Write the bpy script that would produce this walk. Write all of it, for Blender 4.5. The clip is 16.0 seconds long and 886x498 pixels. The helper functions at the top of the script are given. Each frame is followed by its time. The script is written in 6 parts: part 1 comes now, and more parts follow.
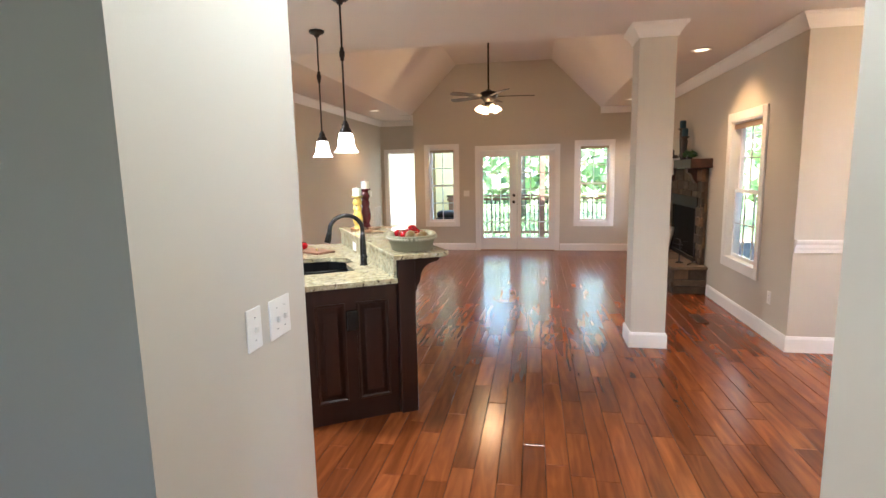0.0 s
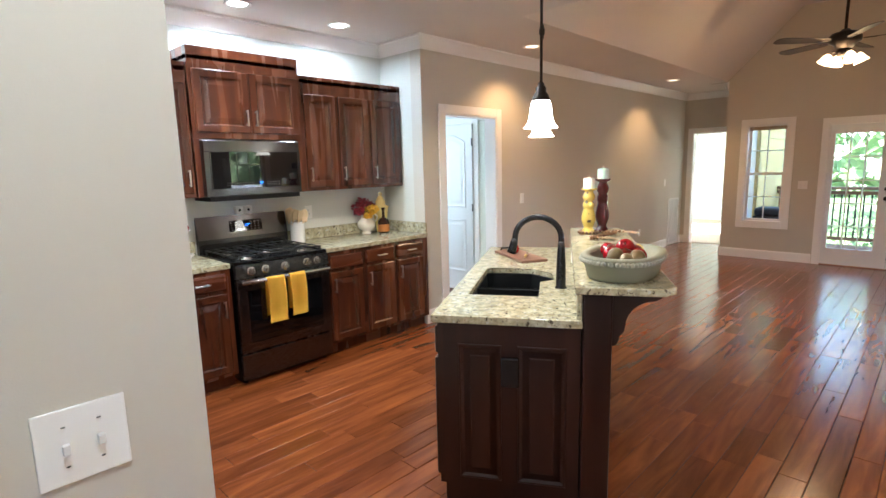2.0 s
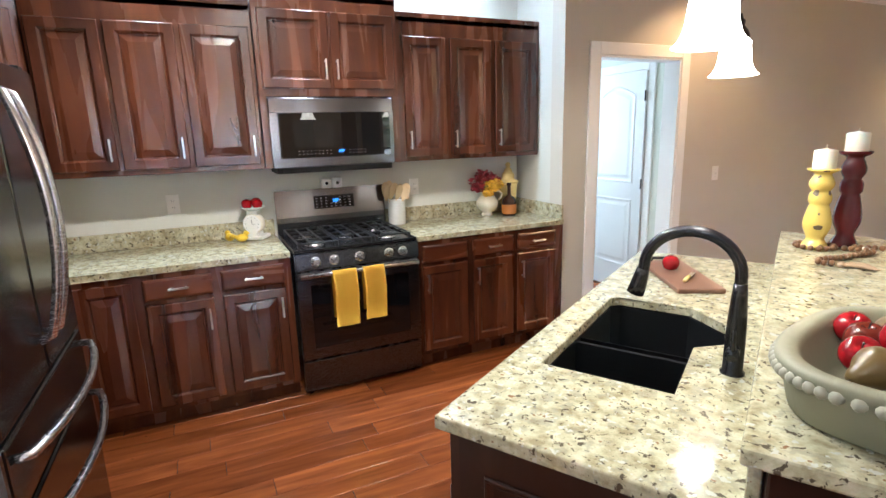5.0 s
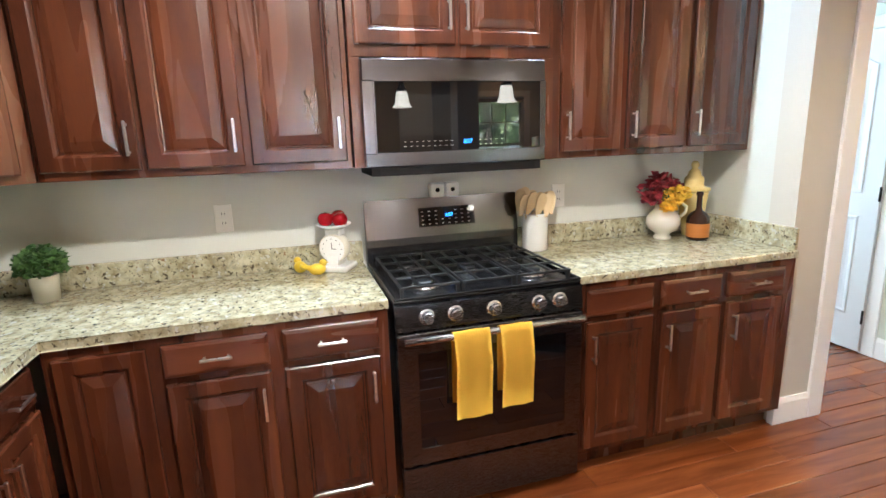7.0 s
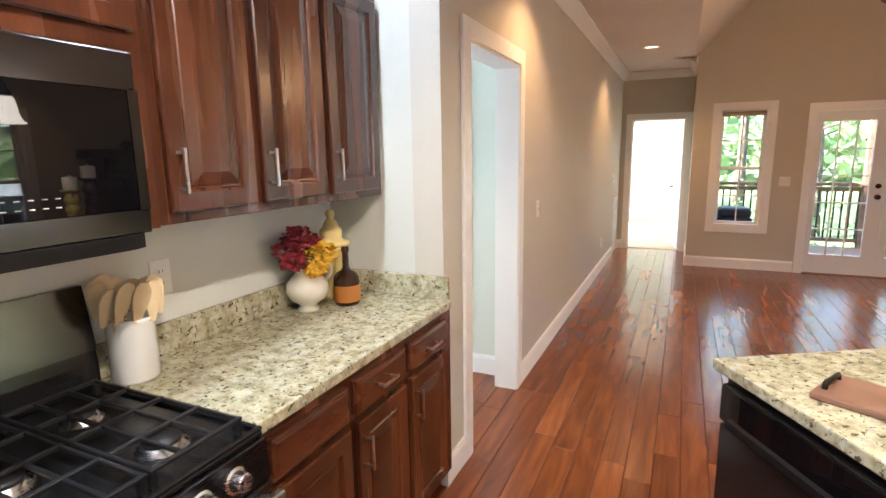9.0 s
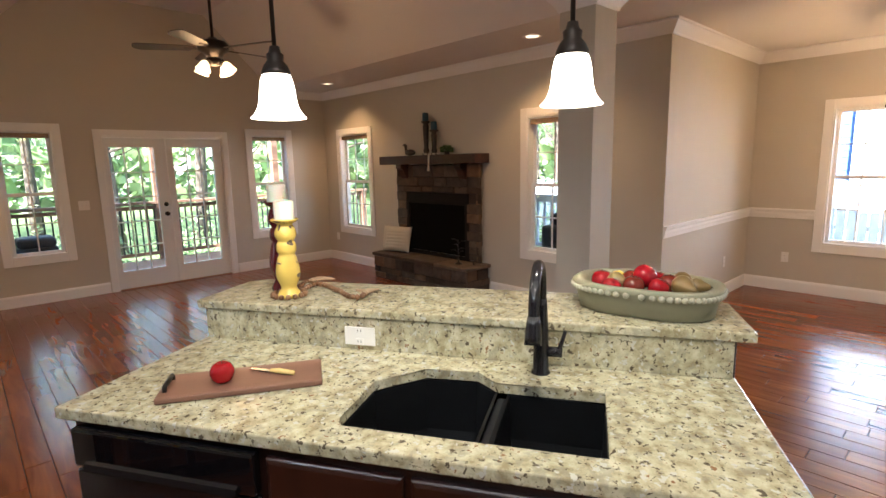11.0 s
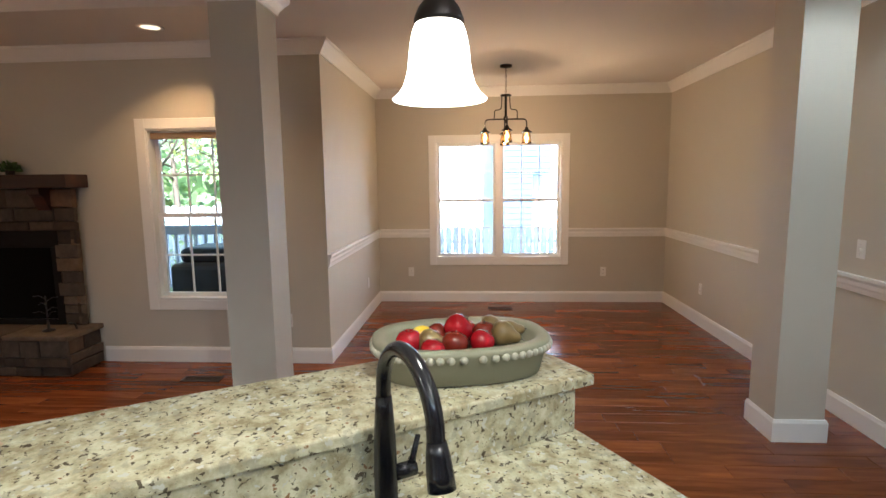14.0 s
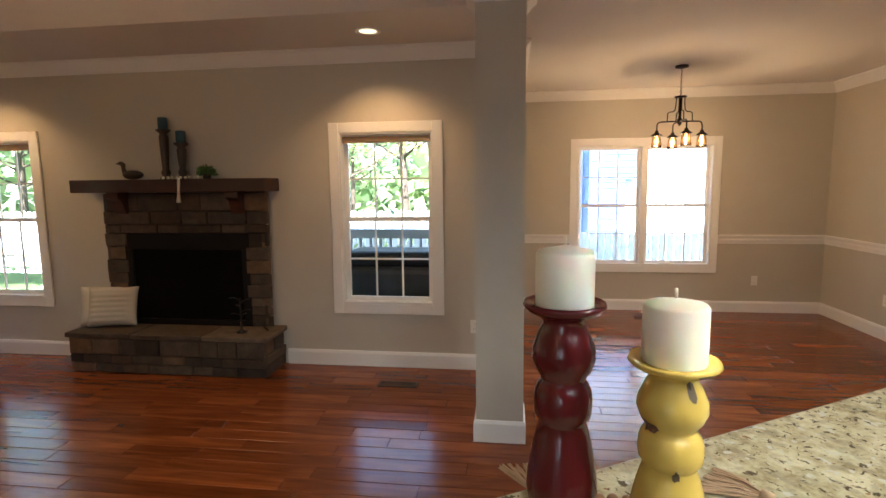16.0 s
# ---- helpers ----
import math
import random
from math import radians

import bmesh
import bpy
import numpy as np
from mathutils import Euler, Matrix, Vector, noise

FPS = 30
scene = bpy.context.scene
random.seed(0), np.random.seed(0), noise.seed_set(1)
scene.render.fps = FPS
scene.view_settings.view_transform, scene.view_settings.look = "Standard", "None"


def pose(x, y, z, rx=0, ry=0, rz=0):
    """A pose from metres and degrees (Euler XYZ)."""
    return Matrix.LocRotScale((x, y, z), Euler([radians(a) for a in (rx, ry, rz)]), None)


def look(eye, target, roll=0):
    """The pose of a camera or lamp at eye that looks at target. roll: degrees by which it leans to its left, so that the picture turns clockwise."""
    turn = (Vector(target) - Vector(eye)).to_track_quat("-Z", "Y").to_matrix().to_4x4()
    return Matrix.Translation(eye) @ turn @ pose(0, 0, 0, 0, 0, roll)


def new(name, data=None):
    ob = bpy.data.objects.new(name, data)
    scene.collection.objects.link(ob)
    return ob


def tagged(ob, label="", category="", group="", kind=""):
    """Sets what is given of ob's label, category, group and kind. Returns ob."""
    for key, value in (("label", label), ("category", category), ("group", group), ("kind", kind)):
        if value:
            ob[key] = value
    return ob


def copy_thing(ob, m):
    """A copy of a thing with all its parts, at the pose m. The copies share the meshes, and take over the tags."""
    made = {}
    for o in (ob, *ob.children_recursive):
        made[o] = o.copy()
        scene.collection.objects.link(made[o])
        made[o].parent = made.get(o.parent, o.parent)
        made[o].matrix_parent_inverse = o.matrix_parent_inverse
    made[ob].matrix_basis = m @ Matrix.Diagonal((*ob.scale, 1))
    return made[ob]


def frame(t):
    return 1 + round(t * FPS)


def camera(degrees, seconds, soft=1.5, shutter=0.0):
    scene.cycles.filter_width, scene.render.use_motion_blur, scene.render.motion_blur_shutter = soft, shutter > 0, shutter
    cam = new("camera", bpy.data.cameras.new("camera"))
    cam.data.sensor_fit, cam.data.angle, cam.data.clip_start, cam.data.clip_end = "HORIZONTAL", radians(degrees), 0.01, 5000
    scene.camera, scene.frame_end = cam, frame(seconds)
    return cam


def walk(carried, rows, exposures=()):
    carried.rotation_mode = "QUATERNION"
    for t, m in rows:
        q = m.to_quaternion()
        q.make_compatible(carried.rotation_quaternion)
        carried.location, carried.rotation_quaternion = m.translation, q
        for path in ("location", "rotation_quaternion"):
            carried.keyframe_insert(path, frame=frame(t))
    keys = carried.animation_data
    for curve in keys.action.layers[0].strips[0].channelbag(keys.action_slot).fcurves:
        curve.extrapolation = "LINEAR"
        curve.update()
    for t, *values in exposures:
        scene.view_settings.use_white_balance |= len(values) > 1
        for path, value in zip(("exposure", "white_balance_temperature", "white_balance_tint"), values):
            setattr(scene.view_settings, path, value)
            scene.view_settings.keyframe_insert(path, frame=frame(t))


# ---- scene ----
cam = camera(81.2, 16.0)
PATH = [
    (0, (0.809, -0.2, 1.571), (0.461, 1.747, 1.28), -1.2),
    (0.5, (0.831, 0.151, 1.562), (0.218, 2.033, 1.271), -1.3),
    (1, (0.861, 0.494, 1.559), (0.014, 2.282, 1.26), -1.3),
    (1.5, (0.948, 0.804, 1.563), (-0.139, 2.454, 1.256), -1.5),
    (2, (0.973, 1.075, 1.558), (-0.405, 2.489, 1.239), -1.4),
    (2.5, (0.934, 1.322, 1.571), (-0.629, 2.532, 1.266), -1.6),
    (3, (0.896, 1.571, 1.564), (-0.776, 2.625, 1.263), -1.9),
    (5.5, (0.162, 2.238, 1.543), (-1.641, 2.987, 1.109), -1.7),
    (6, (-0.131, 2.269, 1.461), (-2.004, 2.88, 1.116), -2.1),
    (6.5, (-0.485, 2.217, 1.486), (-2.35, 2.824, 1.094), -2.0),
    (7, (-0.821, 2.276, 1.487), (-2.694, 2.83, 1.058), -1.8),
    (7.5, (-1.105, 2.393, 1.501), (-2.983, 2.938, 1.083), -1.9),
    (8, (-1.379, 2.452, 1.534), (-3.116, 3.354, 1.123), -1.8),
    (8.5, (-1.593, 2.492, 1.542), (-2.954, 3.897, 1.128), -1.1),
    (9, (-1.7, 2.521, 1.541), (-2.527, 4.306, 1.183), -0.9),
    (9.5, (-1.77, 2.486, 1.551), (-1.911, 4.444, 1.166), -0.7),
    (10, (-1.78, 2.464, 1.566), (-1.253, 4.358, 1.203), -0.7),
    (12.5, (-1.511, 2.446, 1.594), (0.354, 3.1, 1.286), -0.9),
    (13, (-1.472, 2.645, 1.601), (0.48, 2.98, 1.323), -0.7),
    (13.5, (-1.467, 2.904, 1.6), (0.516, 2.985, 1.352), -0.7),
    (14, (-1.408, 3.193, 1.585), (0.57, 3.321, 1.324), -0.7),
    (14.5, (-1.438, 3.515, 1.589), (0.528, 3.773, 1.326), -0.8),
    (15, (-1.517, 3.822, 1.597), (0.468, 3.937, 1.381), -0.6),
    (15.5, (-1.519, 4.181, 1.59), (0.464, 4.304, 1.36), -0.6),
    (16, (-1.434, 4.531, 1.591), (0.534, 4.792, 1.351), -0.6),
]
walk(cam, [(t, look(eye, at, roll)) for t, eye, at, roll in PATH], [(0, 4.0, 5500, 8), (1.5, 3.8, 5450, 8), (3, 3.7, 5600, 8), (5.5, 3.85, 5400, 8), (7, 4.1, 5500, 8), (8, 4.15, 5500, 8), (9, 3.9, 5900, 13), (10, 3.5, 6050, 13), (12.5, 3.02, 5400, 6), (14, 3.05, 5400, 6), (15, 3.02, 5350, 6), (15.5, 2.92, 5400, 6), (16, 2.98, 5800, 6)])

# ---- world and light ----
world = bpy.data.worlds.new("sky")
scene.world = world
world.use_nodes = True
wn = world.node_tree
sky = wn.nodes.new("ShaderNodeTexSky")
sky.sky_type, sky.sun_disc = "NISHITA", False
SUN_ELEV, SUN_AZ = 40.0, 250.0
sky.sun_elevation, sky.sun_rotation = radians(SUN_ELEV), radians(SUN_AZ)
wn.nodes["Background"].inputs["Strength"].default_value = 0.15
wn.links.new(sky.outputs[0], wn.nodes["Background"].inputs["Color"])
sun = new("sun", bpy.data.lights.new("sun", "SUN"))
sun.data.energy, sun.data.angle, sun.data.color = 5.0, radians(0.5), (1.0, 0.96, 0.90)
# the sun stands low in the west, a little to the south
sd = Vector((-math.cos(radians(SUN_ELEV)) * 0.95, -math.cos(radians(SUN_ELEV)) * 0.30, math.sin(radians(SUN_ELEV))))
sun.matrix_world = look((0, 0, 30), Vector((0, 0, 30)) - sd)


def lamp(name, kind, at, energy, color, size=0.05, aim=None, spot=100, blend=0.6):
    ob = new(name, bpy.data.lights.new(name, kind))
    ob.data.energy, ob.data.color = energy, color
    ob.data.shadow_soft_size = size
    if kind == "SPOT":
        ob.data.spot_size, ob.data.spot_blend = radians(spot), blend
    ob.location = at
    return ob


WARM, SOFT, COOL = (1.0, 0.56, 0.24), (1.0, 0.86, 0.68), (0.84, 0.94, 1.0)
LAMP = 0.12
# The SOFT one over the kitchen aisle is unseen, added as fill.
DOWNLIGHTS_AND_FILL = [(2.45, 5.59, WARM, 46), (2.42, 9.22, WARM, 46), (-2.13, 9.3, WARM, 42), (-2.21, 5.72, WARM, 42),
              # The last one, above the hall, is likewise unseen and only brightens its corner.
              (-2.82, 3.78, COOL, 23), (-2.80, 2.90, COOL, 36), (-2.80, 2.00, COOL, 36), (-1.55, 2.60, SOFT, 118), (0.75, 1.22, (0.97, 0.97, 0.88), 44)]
for i, (dx, dy, dc, de) in enumerate(DOWNLIGHTS_AND_FILL):
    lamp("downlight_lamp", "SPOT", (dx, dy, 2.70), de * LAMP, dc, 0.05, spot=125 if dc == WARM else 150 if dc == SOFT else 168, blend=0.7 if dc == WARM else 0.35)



def unseen_area_lamp(name, at, aim, w, h, energy, color=(0.80, 0.90, 1.0)):
    """Unseen area lamp: the sky at the far room's window, added fill elsewhere."""
    ob = new(name, bpy.data.lights.new(name, "AREA"))
    ob.data.shape, ob.data.size, ob.data.size_y = "RECTANGLE", w, h
    ob.data.energy, ob.data.color = energy, color
    ob.matrix_world = look(at, aim)
    return ob


# Added fill in a made-up opening behind the start of the walk.
unseen_area_lamp("entry_window_light", (1.0, -2.66, 1.5), (0.9, 3, 1.2), 0.45, 1.1, 0.8)
unseen_area_lamp("far_room_window_light", (-4.58, 13.04, 1.35), (0, 13.0, 1.0), 2.0, 1.5, 8, (1.0, 0.96, 0.86))
# No window here: an added lamp before the solid west wall brightens the vestibule.
unseen_area_lamp("vestibule_light", (-4.85, 4.95, 1.5), (-2, 4.95, 1.2), 1.4, 1.4, 4.5)

# ---- materials ----
def mat(name, color=(0.8, 0.8, 0.8), rough=0.5, metal=0.0, spec=0.5):
    m = bpy.data.materials.new(name)
    m.use_nodes = True
    b = m.node_tree.nodes["Principled BSDF"]
    b.inputs["Base Color"].default_value = (*color, 1)
    b.inputs["Roughness"].default_value = rough
    b.inputs["Metallic"].default_value = metal
    b.inputs["Specular IOR Level"].default_value = spec
    return m, m.node_tree, b


def nd(t, kind, **kw):
    n = t.nodes.new(kind)
    for k, v in kw.items():
        if k in n.inputs:
            n.inputs[k].default_value = v
    return n


def coords(t, scale=(1, 1, 1), shift=True):
    """Object coordinates, stretched, and moved by the object's own random number."""
    tc, mp = t.nodes.new("ShaderNodeTexCoord"), t.nodes.new("ShaderNodeMapping")
    mp.inputs["Scale"].default_value = scale
    t.links.new(tc.outputs["Object"], mp.inputs["Vector"])
    if shift:
        oi, mu = t.nodes.new("ShaderNodeObjectInfo"), t.nodes.new("ShaderNodeMath")
        mu.operation = "MULTIPLY"
        mu.inputs[1].default_value = 37.0
        t.links.new(oi.outputs["Random"], mu.inputs[0])
        t.links.new(mu.outputs[0], mp.inputs["Location"])
    return mp.outputs["Vector"]


def ramp(t, fac, stops):
    r = t.nodes.new("ShaderNodeValToRGB")
    e = r.color_ramp.elements
    e[0].position, e[0].color = stops[0][0], (*stops[0][1], 1)
    e[1].position, e[1].color = stops[1][0], (*stops[1][1], 1)
    for p, c in stops[2:]:
        x = e.new(p)
        x.color = (*c, 1)
    t.links.new(fac, r.inputs["Fac"])
    return r.outputs["Color"]


def noise_tex(t, vec, scale, detail=4, rough=0.5):
    n = nd(t, "ShaderNodeTexNoise", Scale=scale, Detail=detail, Roughness=rough)
    t.links.new(vec, n.inputs["Vector"])
    return n.outputs["Fac"]


def mix(t, fac, a, b, mode="MIX"):
    m = t.nodes.new("ShaderNodeMix")
    m.data_type, m.blend_type = "RGBA", mode
    for sock, v in ((m.inputs[0], fac), (m.inputs[6], a), (m.inputs[7], b)):
        if isinstance(v, (int, float)):
            sock.default_value = v
        elif isinstance(v, tuple):
            sock.default_value = (*v, 1)
        else:
            t.links.new(v, sock)
    return m.outputs[2]


def bump(t, b, height, strength=0.2, dist=0.002):
    n = nd(t, "ShaderNodeBump", Strength=strength, Distance=dist)
    t.links.new(height, n.inputs["Height"])
    t.links.new(n.outputs["Normal"], b.inputs["Normal"])


def rough_range(t, b, fac, lo, hi):
    r = nd(t, "ShaderNodeMapRange")
    r.inputs["To Min"].default_value, r.inputs["To Max"].default_value = lo, hi
    t.links.new(fac, r.inputs["Value"])
    t.links.new(r.outputs[0], b.inputs["Roughness"])


def paint(name, color, rough, texture=0.25, gscale=260.0, vary=0.05):
    m, t, b = mat(name, color, rough)
    v = coords(t, shift=False)
    big = noise_tex(t, v, 0.9, 3)
    t.links.new(mix(t, big, tuple(c * (1 - vary) for c in color), tuple(min(1, c * (1 + vary)) for c in color)), b.inputs["Base Color"])
    fine = noise_tex(t, v, gscale, 3)
    rough_range(t, b, noise_tex(t, v, 6, 3), rough - 0.06, rough + 0.06)
    bump(t, b, fine, texture, 0.0008)
    return m


def wood(name, dark, mid, light, rough=0.3, axis="z", board=0.5):
    m, t, b = mat(name, mid, rough)
    sc = {"z": (9, 9, 0.9), "x": (0.9, 9, 9), "y": (9, 0.9, 9)}[axis]
    v = coords(t, sc)
    warp = nd(t, "ShaderNodeTexNoise", Scale=0.9, Detail=2.5, Roughness=0.45, Distortion=0.6)
    t.links.new(v, warp.inputs["Vector"])
    fig = ramp(t, warp.outputs["Fac"], [(0.25, dark), (0.75, light), (0.5, mid)])
    fine = noise_tex(t, coords(t, tuple(s * 6 for s in sc)), 6, 4)
    c = mix(t, 0.12, fig, ramp(t, fine, [(0.3, dark), (0.7, light)]))
    oi = t.nodes.new("ShaderNodeObjectInfo")
    c = mix(t, board, c, ramp(t, oi.outputs["Random"], [(0.0, (0.72, 0.70, 0.68)), (1.0, (1.25, 1.2, 1.15))]), "MULTIPLY")
    t.links.new(c, b.inputs["Base Color"])
    rough_range(t, b, warp.outputs["Fac"], rough - 0.05, rough + 0.08)
    b.inputs["Coat Weight"].default_value = 0.3 if rough < 0.29 else 0.0
    b.inputs["Coat Roughness"].default_value = 0.22
    return m


def metal(name, color, rough, aniso=(1, 1, 60)):
    m, t, b = mat(name, color, rough, 1.0)
    v = coords(t, aniso)
    n = noise_tex(t, v, 30, 3)
    rough_range(t, b, n, max(0.03, rough - 0.06), rough + 0.08)
    return m


def glow(name, color, strength, base=(0.9, 0.9, 0.88)):
    m, t, b = mat(name, base, 0.35)
    b.inputs["Emission Color"].default_value = (*color, 1)
    b.inputs["Emission Strength"].default_value = strength
    return m


def glass(name, tint=(1, 1, 1), rough=0.0, ior=1.45):
    m, t, b = mat(name, tint, rough)
    b.inputs["Transmission Weight"].default_value = 1.0
    b.inputs["IOR"].default_value = ior
    return m


def plank_material(name, per_island=False):
    m, t, b = mat(name, (0.22, 0.07, 0.03), 0.25)
    v = coords(t, (8, 0.9, 8))
    grain = nd(t, "ShaderNodeTexNoise", Scale=2.0, Detail=4.0, Roughness=0.5, Distortion=0.9)
    if per_island:
        ge, ve = t.nodes.new("ShaderNodeNewGeometry"), t.nodes.new("ShaderNodeVectorMath")
        ve.operation = "ADD"
        t.links.new(v, ve.inputs[0])
        sc = t.nodes.new("ShaderNodeMath")
        sc.operation, sc.inputs[1].default_value = "MULTIPLY", 91.0
        t.links.new(ge.outputs["Random Per Island"], sc.inputs[0])
        t.links.new(sc.outputs[0], ve.inputs[1])
        v, rnd = ve.outputs[0], ge.outputs["Random Per Island"]
    else:
        rnd = t.nodes.new("ShaderNodeObjectInfo").outputs["Random"]
    t.links.new(v, grain.inputs["Vector"])
    g = ramp(t, grain.outputs["Fac"], [(0.28, (0.135, 0.036, 0.010)), (0.74, (0.29, 0.086, 0.022)), (0.5, (0.205, 0.057, 0.016))])
    c = mix(t, 1.0, g, ramp(t, rnd, [(0.0, (0.70, 0.66, 0.64)), (1.0, (1.28, 1.32, 1.32)), (0.3, (0.88, 0.86, 0.84)), (0.75, (1.05, 1.04, 1.02))]), "MULTIPLY")
    knots = noise_tex(t, v, 0.9, 2)
    c = mix(t, ramp(t, knots, [(0.68, (0, 0, 0)), (0.78, (0.5, 0.5, 0.5))]), c, (0.07, 0.020, 0.010))
    kv = nd(t, "ShaderNodeTexNoise", Scale=26.0, Detail=2.0)
    t.links.new(coords(t, (1, 0.8, 1), shift=False), kv.inputs["Vector"])
    c = mix(t, ramp(t, kv.outputs["Fac"], [(0.755, (0, 0, 0)), (0.78, (0.6, 0.6, 0.6))]), c, (0.045, 0.013, 0.007))
    t.links.new(c, b.inputs["Base Color"])
    tc2 = coords(t, (3, 1, 3), shift=False)
    wave = noise_tex(t, tc2, 7, 3)
    rough_range(t, b, wave, 0.17, 0.27)
    bump(t, b, wave, 0.06, 0.001)
    b.inputs["Specular IOR Level"].default_value = 0.4
    b.inputs["Coat Weight"].default_value = 0.10
    b.inputs["Coat Roughness"].default_value = 0.12
    return m


def granite(name):
    m, t, b = mat(name, (0.6, 0.52, 0.34), 0.09)
    v = coords(t, (1, 1, 1), shift=False)
    base = ramp(t, noise_tex(t, v, 22, 6, 0.65), [(0.36, (0.27, 0.235, 0.135)), (0.64, (0.56, 0.53, 0.375)), (0.5, (0.44, 0.405, 0.265))])
    grey = ramp(t, noise_tex(t, v, 30, 4, 0.6), [(0.54, (0, 0, 0)), (0.60, (1, 1, 1))])
    c = mix(t, mix(t, 0.5, (0, 0, 0), grey), base, (0.27, 0.265, 0.20))
    rust = ramp(t, noise_tex(t, v, 44, 3, 0.5), [(0.67, (0, 0, 0)), (0.70, (1, 1, 1))])
    c = mix(t, rust, c, (0.24, 0.14, 0.07))
    w = nd(t, "ShaderNodeTexNoise", Scale=58.0, Detail=3.5, Roughness=0.6, Distortion=0.6)
    t.links.new(v, w.inputs["Vector"])
    dark = ramp(t, w.outputs["Fac"], [(0.592, (0, 0, 0)), (0.622, (0.92, 0.92, 0.92))])
    c = mix(t, dark, c, (0.065, 0.050, 0.032))
    pale = ramp(t, noise_tex(t, v, 42, 3, 0.5), [(0.62, (0, 0, 0)), (0.66, (1, 1, 1))])
    c = mix(t, pale, c, (0.50, 0.495, 0.42))
    t.links.new(c, b.inputs["Base Color"])
    rough_range(t, b, w.outputs["Fac"], 0.06, 0.16)
    return m


def stone(name):
    m, t, b = mat(name, (0.2, 0.16, 0.12), 0.85)
    v = coords(t)
    n = noise_tex(t, v, 9, 6, 0.65)
    oi = t.nodes.new("ShaderNodeObjectInfo")
    tone = ramp(t, oi.outputs["Random"], [(0.0, (0.030, 0.023, 0.018)), (1.0, (0.17, 0.095, 0.05)), (0.35, (0.105, 0.072, 0.047)), (0.6, (0.060, 0.050, 0.042)), (0.8, (0.135, 0.10, 0.068))])
    c = mix(t, 0.8, tone, ramp(t, n, [(0.3, (0.5, 0.48, 0.46)), (0.7, (1.4, 1.35, 1.3))]), "MULTIPLY")
    t.links.new(c, b.inputs["Base Color"])
    bump(t, b, n, 0.7, 0.012)
    return m


def leafy(name, a, bb, thin=False):
    m, t, b = mat(name, a, 0.6)
    g = t.nodes.new("ShaderNodeNewGeometry")
    c = ramp(t, g.outputs["Random Per Island"], [(0.0, a), (1.0, bb)])
    t.links.new(c, b.inputs["Base Color"])
    if thin:
        tl, mx = t.nodes.new("ShaderNodeBsdfTranslucent"), t.nodes.new("ShaderNodeMixShader")
        mx.inputs[0].default_value = 0.5
        t.links.new(c, tl.inputs["Color"])
        t.links.new(b.outputs[0], mx.inputs[1])
        t.links.new(tl.outputs[0], mx.inputs[2])
        t.links.new(mx.outputs[0], t.nodes["Material Output"].inputs["Surface"])
    return m


WALL = paint("wall_paint", (0.545, 0.51, 0.435), 0.62)
PALE = paint("hall_paint", (0.66, 0.70, 0.62), 0.62)
# Paler, cooler wall tone; makes up for brightness the cool cans lack here.
KITW = paint("kitchen_wall_lifted", (0.60, 0.605, 0.545), 0.6)
CEIL = paint("ceiling_paint", (0.74, 0.71, 0.67), 0.85, 0.4)
TRIM = paint("trim_paint", (0.84, 0.835, 0.81), 0.35, 0.05)
DOORW = paint("door_paint", (0.80, 0.81, 0.80), 0.38, 0.05)
CAB = wood("cherry_stain", (0.024, 0.0065, 0.0035), (0.070, 0.0185, 0.0075), (0.150, 0.043, 0.014), 0.25)
CABH = wood("cherry_stain_across", (0.024, 0.0065, 0.0035), (0.066, 0.0175, 0.0075), (0.135, 0.040, 0.014), 0.25, "x")
CABD = wood("cherry_stain_dark", (0.008, 0.0025, 0.002), (0.019, 0.006, 0.0035), (0.034, 0.011, 0.006), 0.30)
MANTEL = wood("mantel_wood", (0.020, 0.008, 0.005), (0.05, 0.017, 0.010), (0.09, 0.03, 0.017), 0.45, "x")
DECKW = wood("deck_wood", (0.12, 0.06, 0.035), (0.22, 0.12, 0.07), (0.32, 0.19, 0.12), 0.7, "x")
BOARDW = wood("board_wood", (0.10, 0.05, 0.03), (0.17, 0.085, 0.055), (0.24, 0.13, 0.085), 0.5, "x")
PALEW = wood("pale_wood", (0.52, 0.38, 0.20), (0.64, 0.49, 0.28), (0.74, 0.60, 0.38), 0.55, board=0.2)
GRANITE = granite("granite")
STONE = stone("ledge_stone")
GROUT = mat("mortar", (0.05, 0.043, 0.036), 0.95)[0]
PLANK, PLANKS = plank_material("plank"), plank_material("plank_field", True)
UNDER = mat("floor_joint", (0.012, 0.005, 0.003), 0.8)[0]
STEEL = metal("black_stainless", (0.13, 0.125, 0.128), 0.19)
# Same steel, base colour darkened to dim the floor's reflection on the oven.
STEELD = metal("black_stainless_dimmed", (0.095, 0.095, 0.105), 0.26)
STEELL = metal("brushed_steel", (0.55, 0.53, 0.52), 0.25)
NICKEL = metal("nickel", (0.62, 0.58, 0.54), 0.28)
BRONZE = mat("oil_bronze", (0.018, 0.014, 0.012), 0.38, 0.6)[0]
BLACKG = mat("black_glass", (0.004, 0.004, 0.005), 0.015)[0]
BLACK = mat("black_enamel", (0.010, 0.010, 0.011), 0.22)[0]
IRON = mat("cast_iron", (0.010, 0.010, 0.011), 0.42)[0]
SINKM = paint("sink_composite", (0.012, 0.013, 0.015), 0.38, 0.2, 500)
MATTE = mat("faucet_black", (0.010, 0.010, 0.012), 0.22)[0]
FRSIDE = paint("appliance_side", (0.008, 0.008, 0.009), 0.5, 0.3, 400)
FRSIDE.node_tree.nodes["Principled BSDF"].inputs["Specular IOR Level"].default_value = 0.25
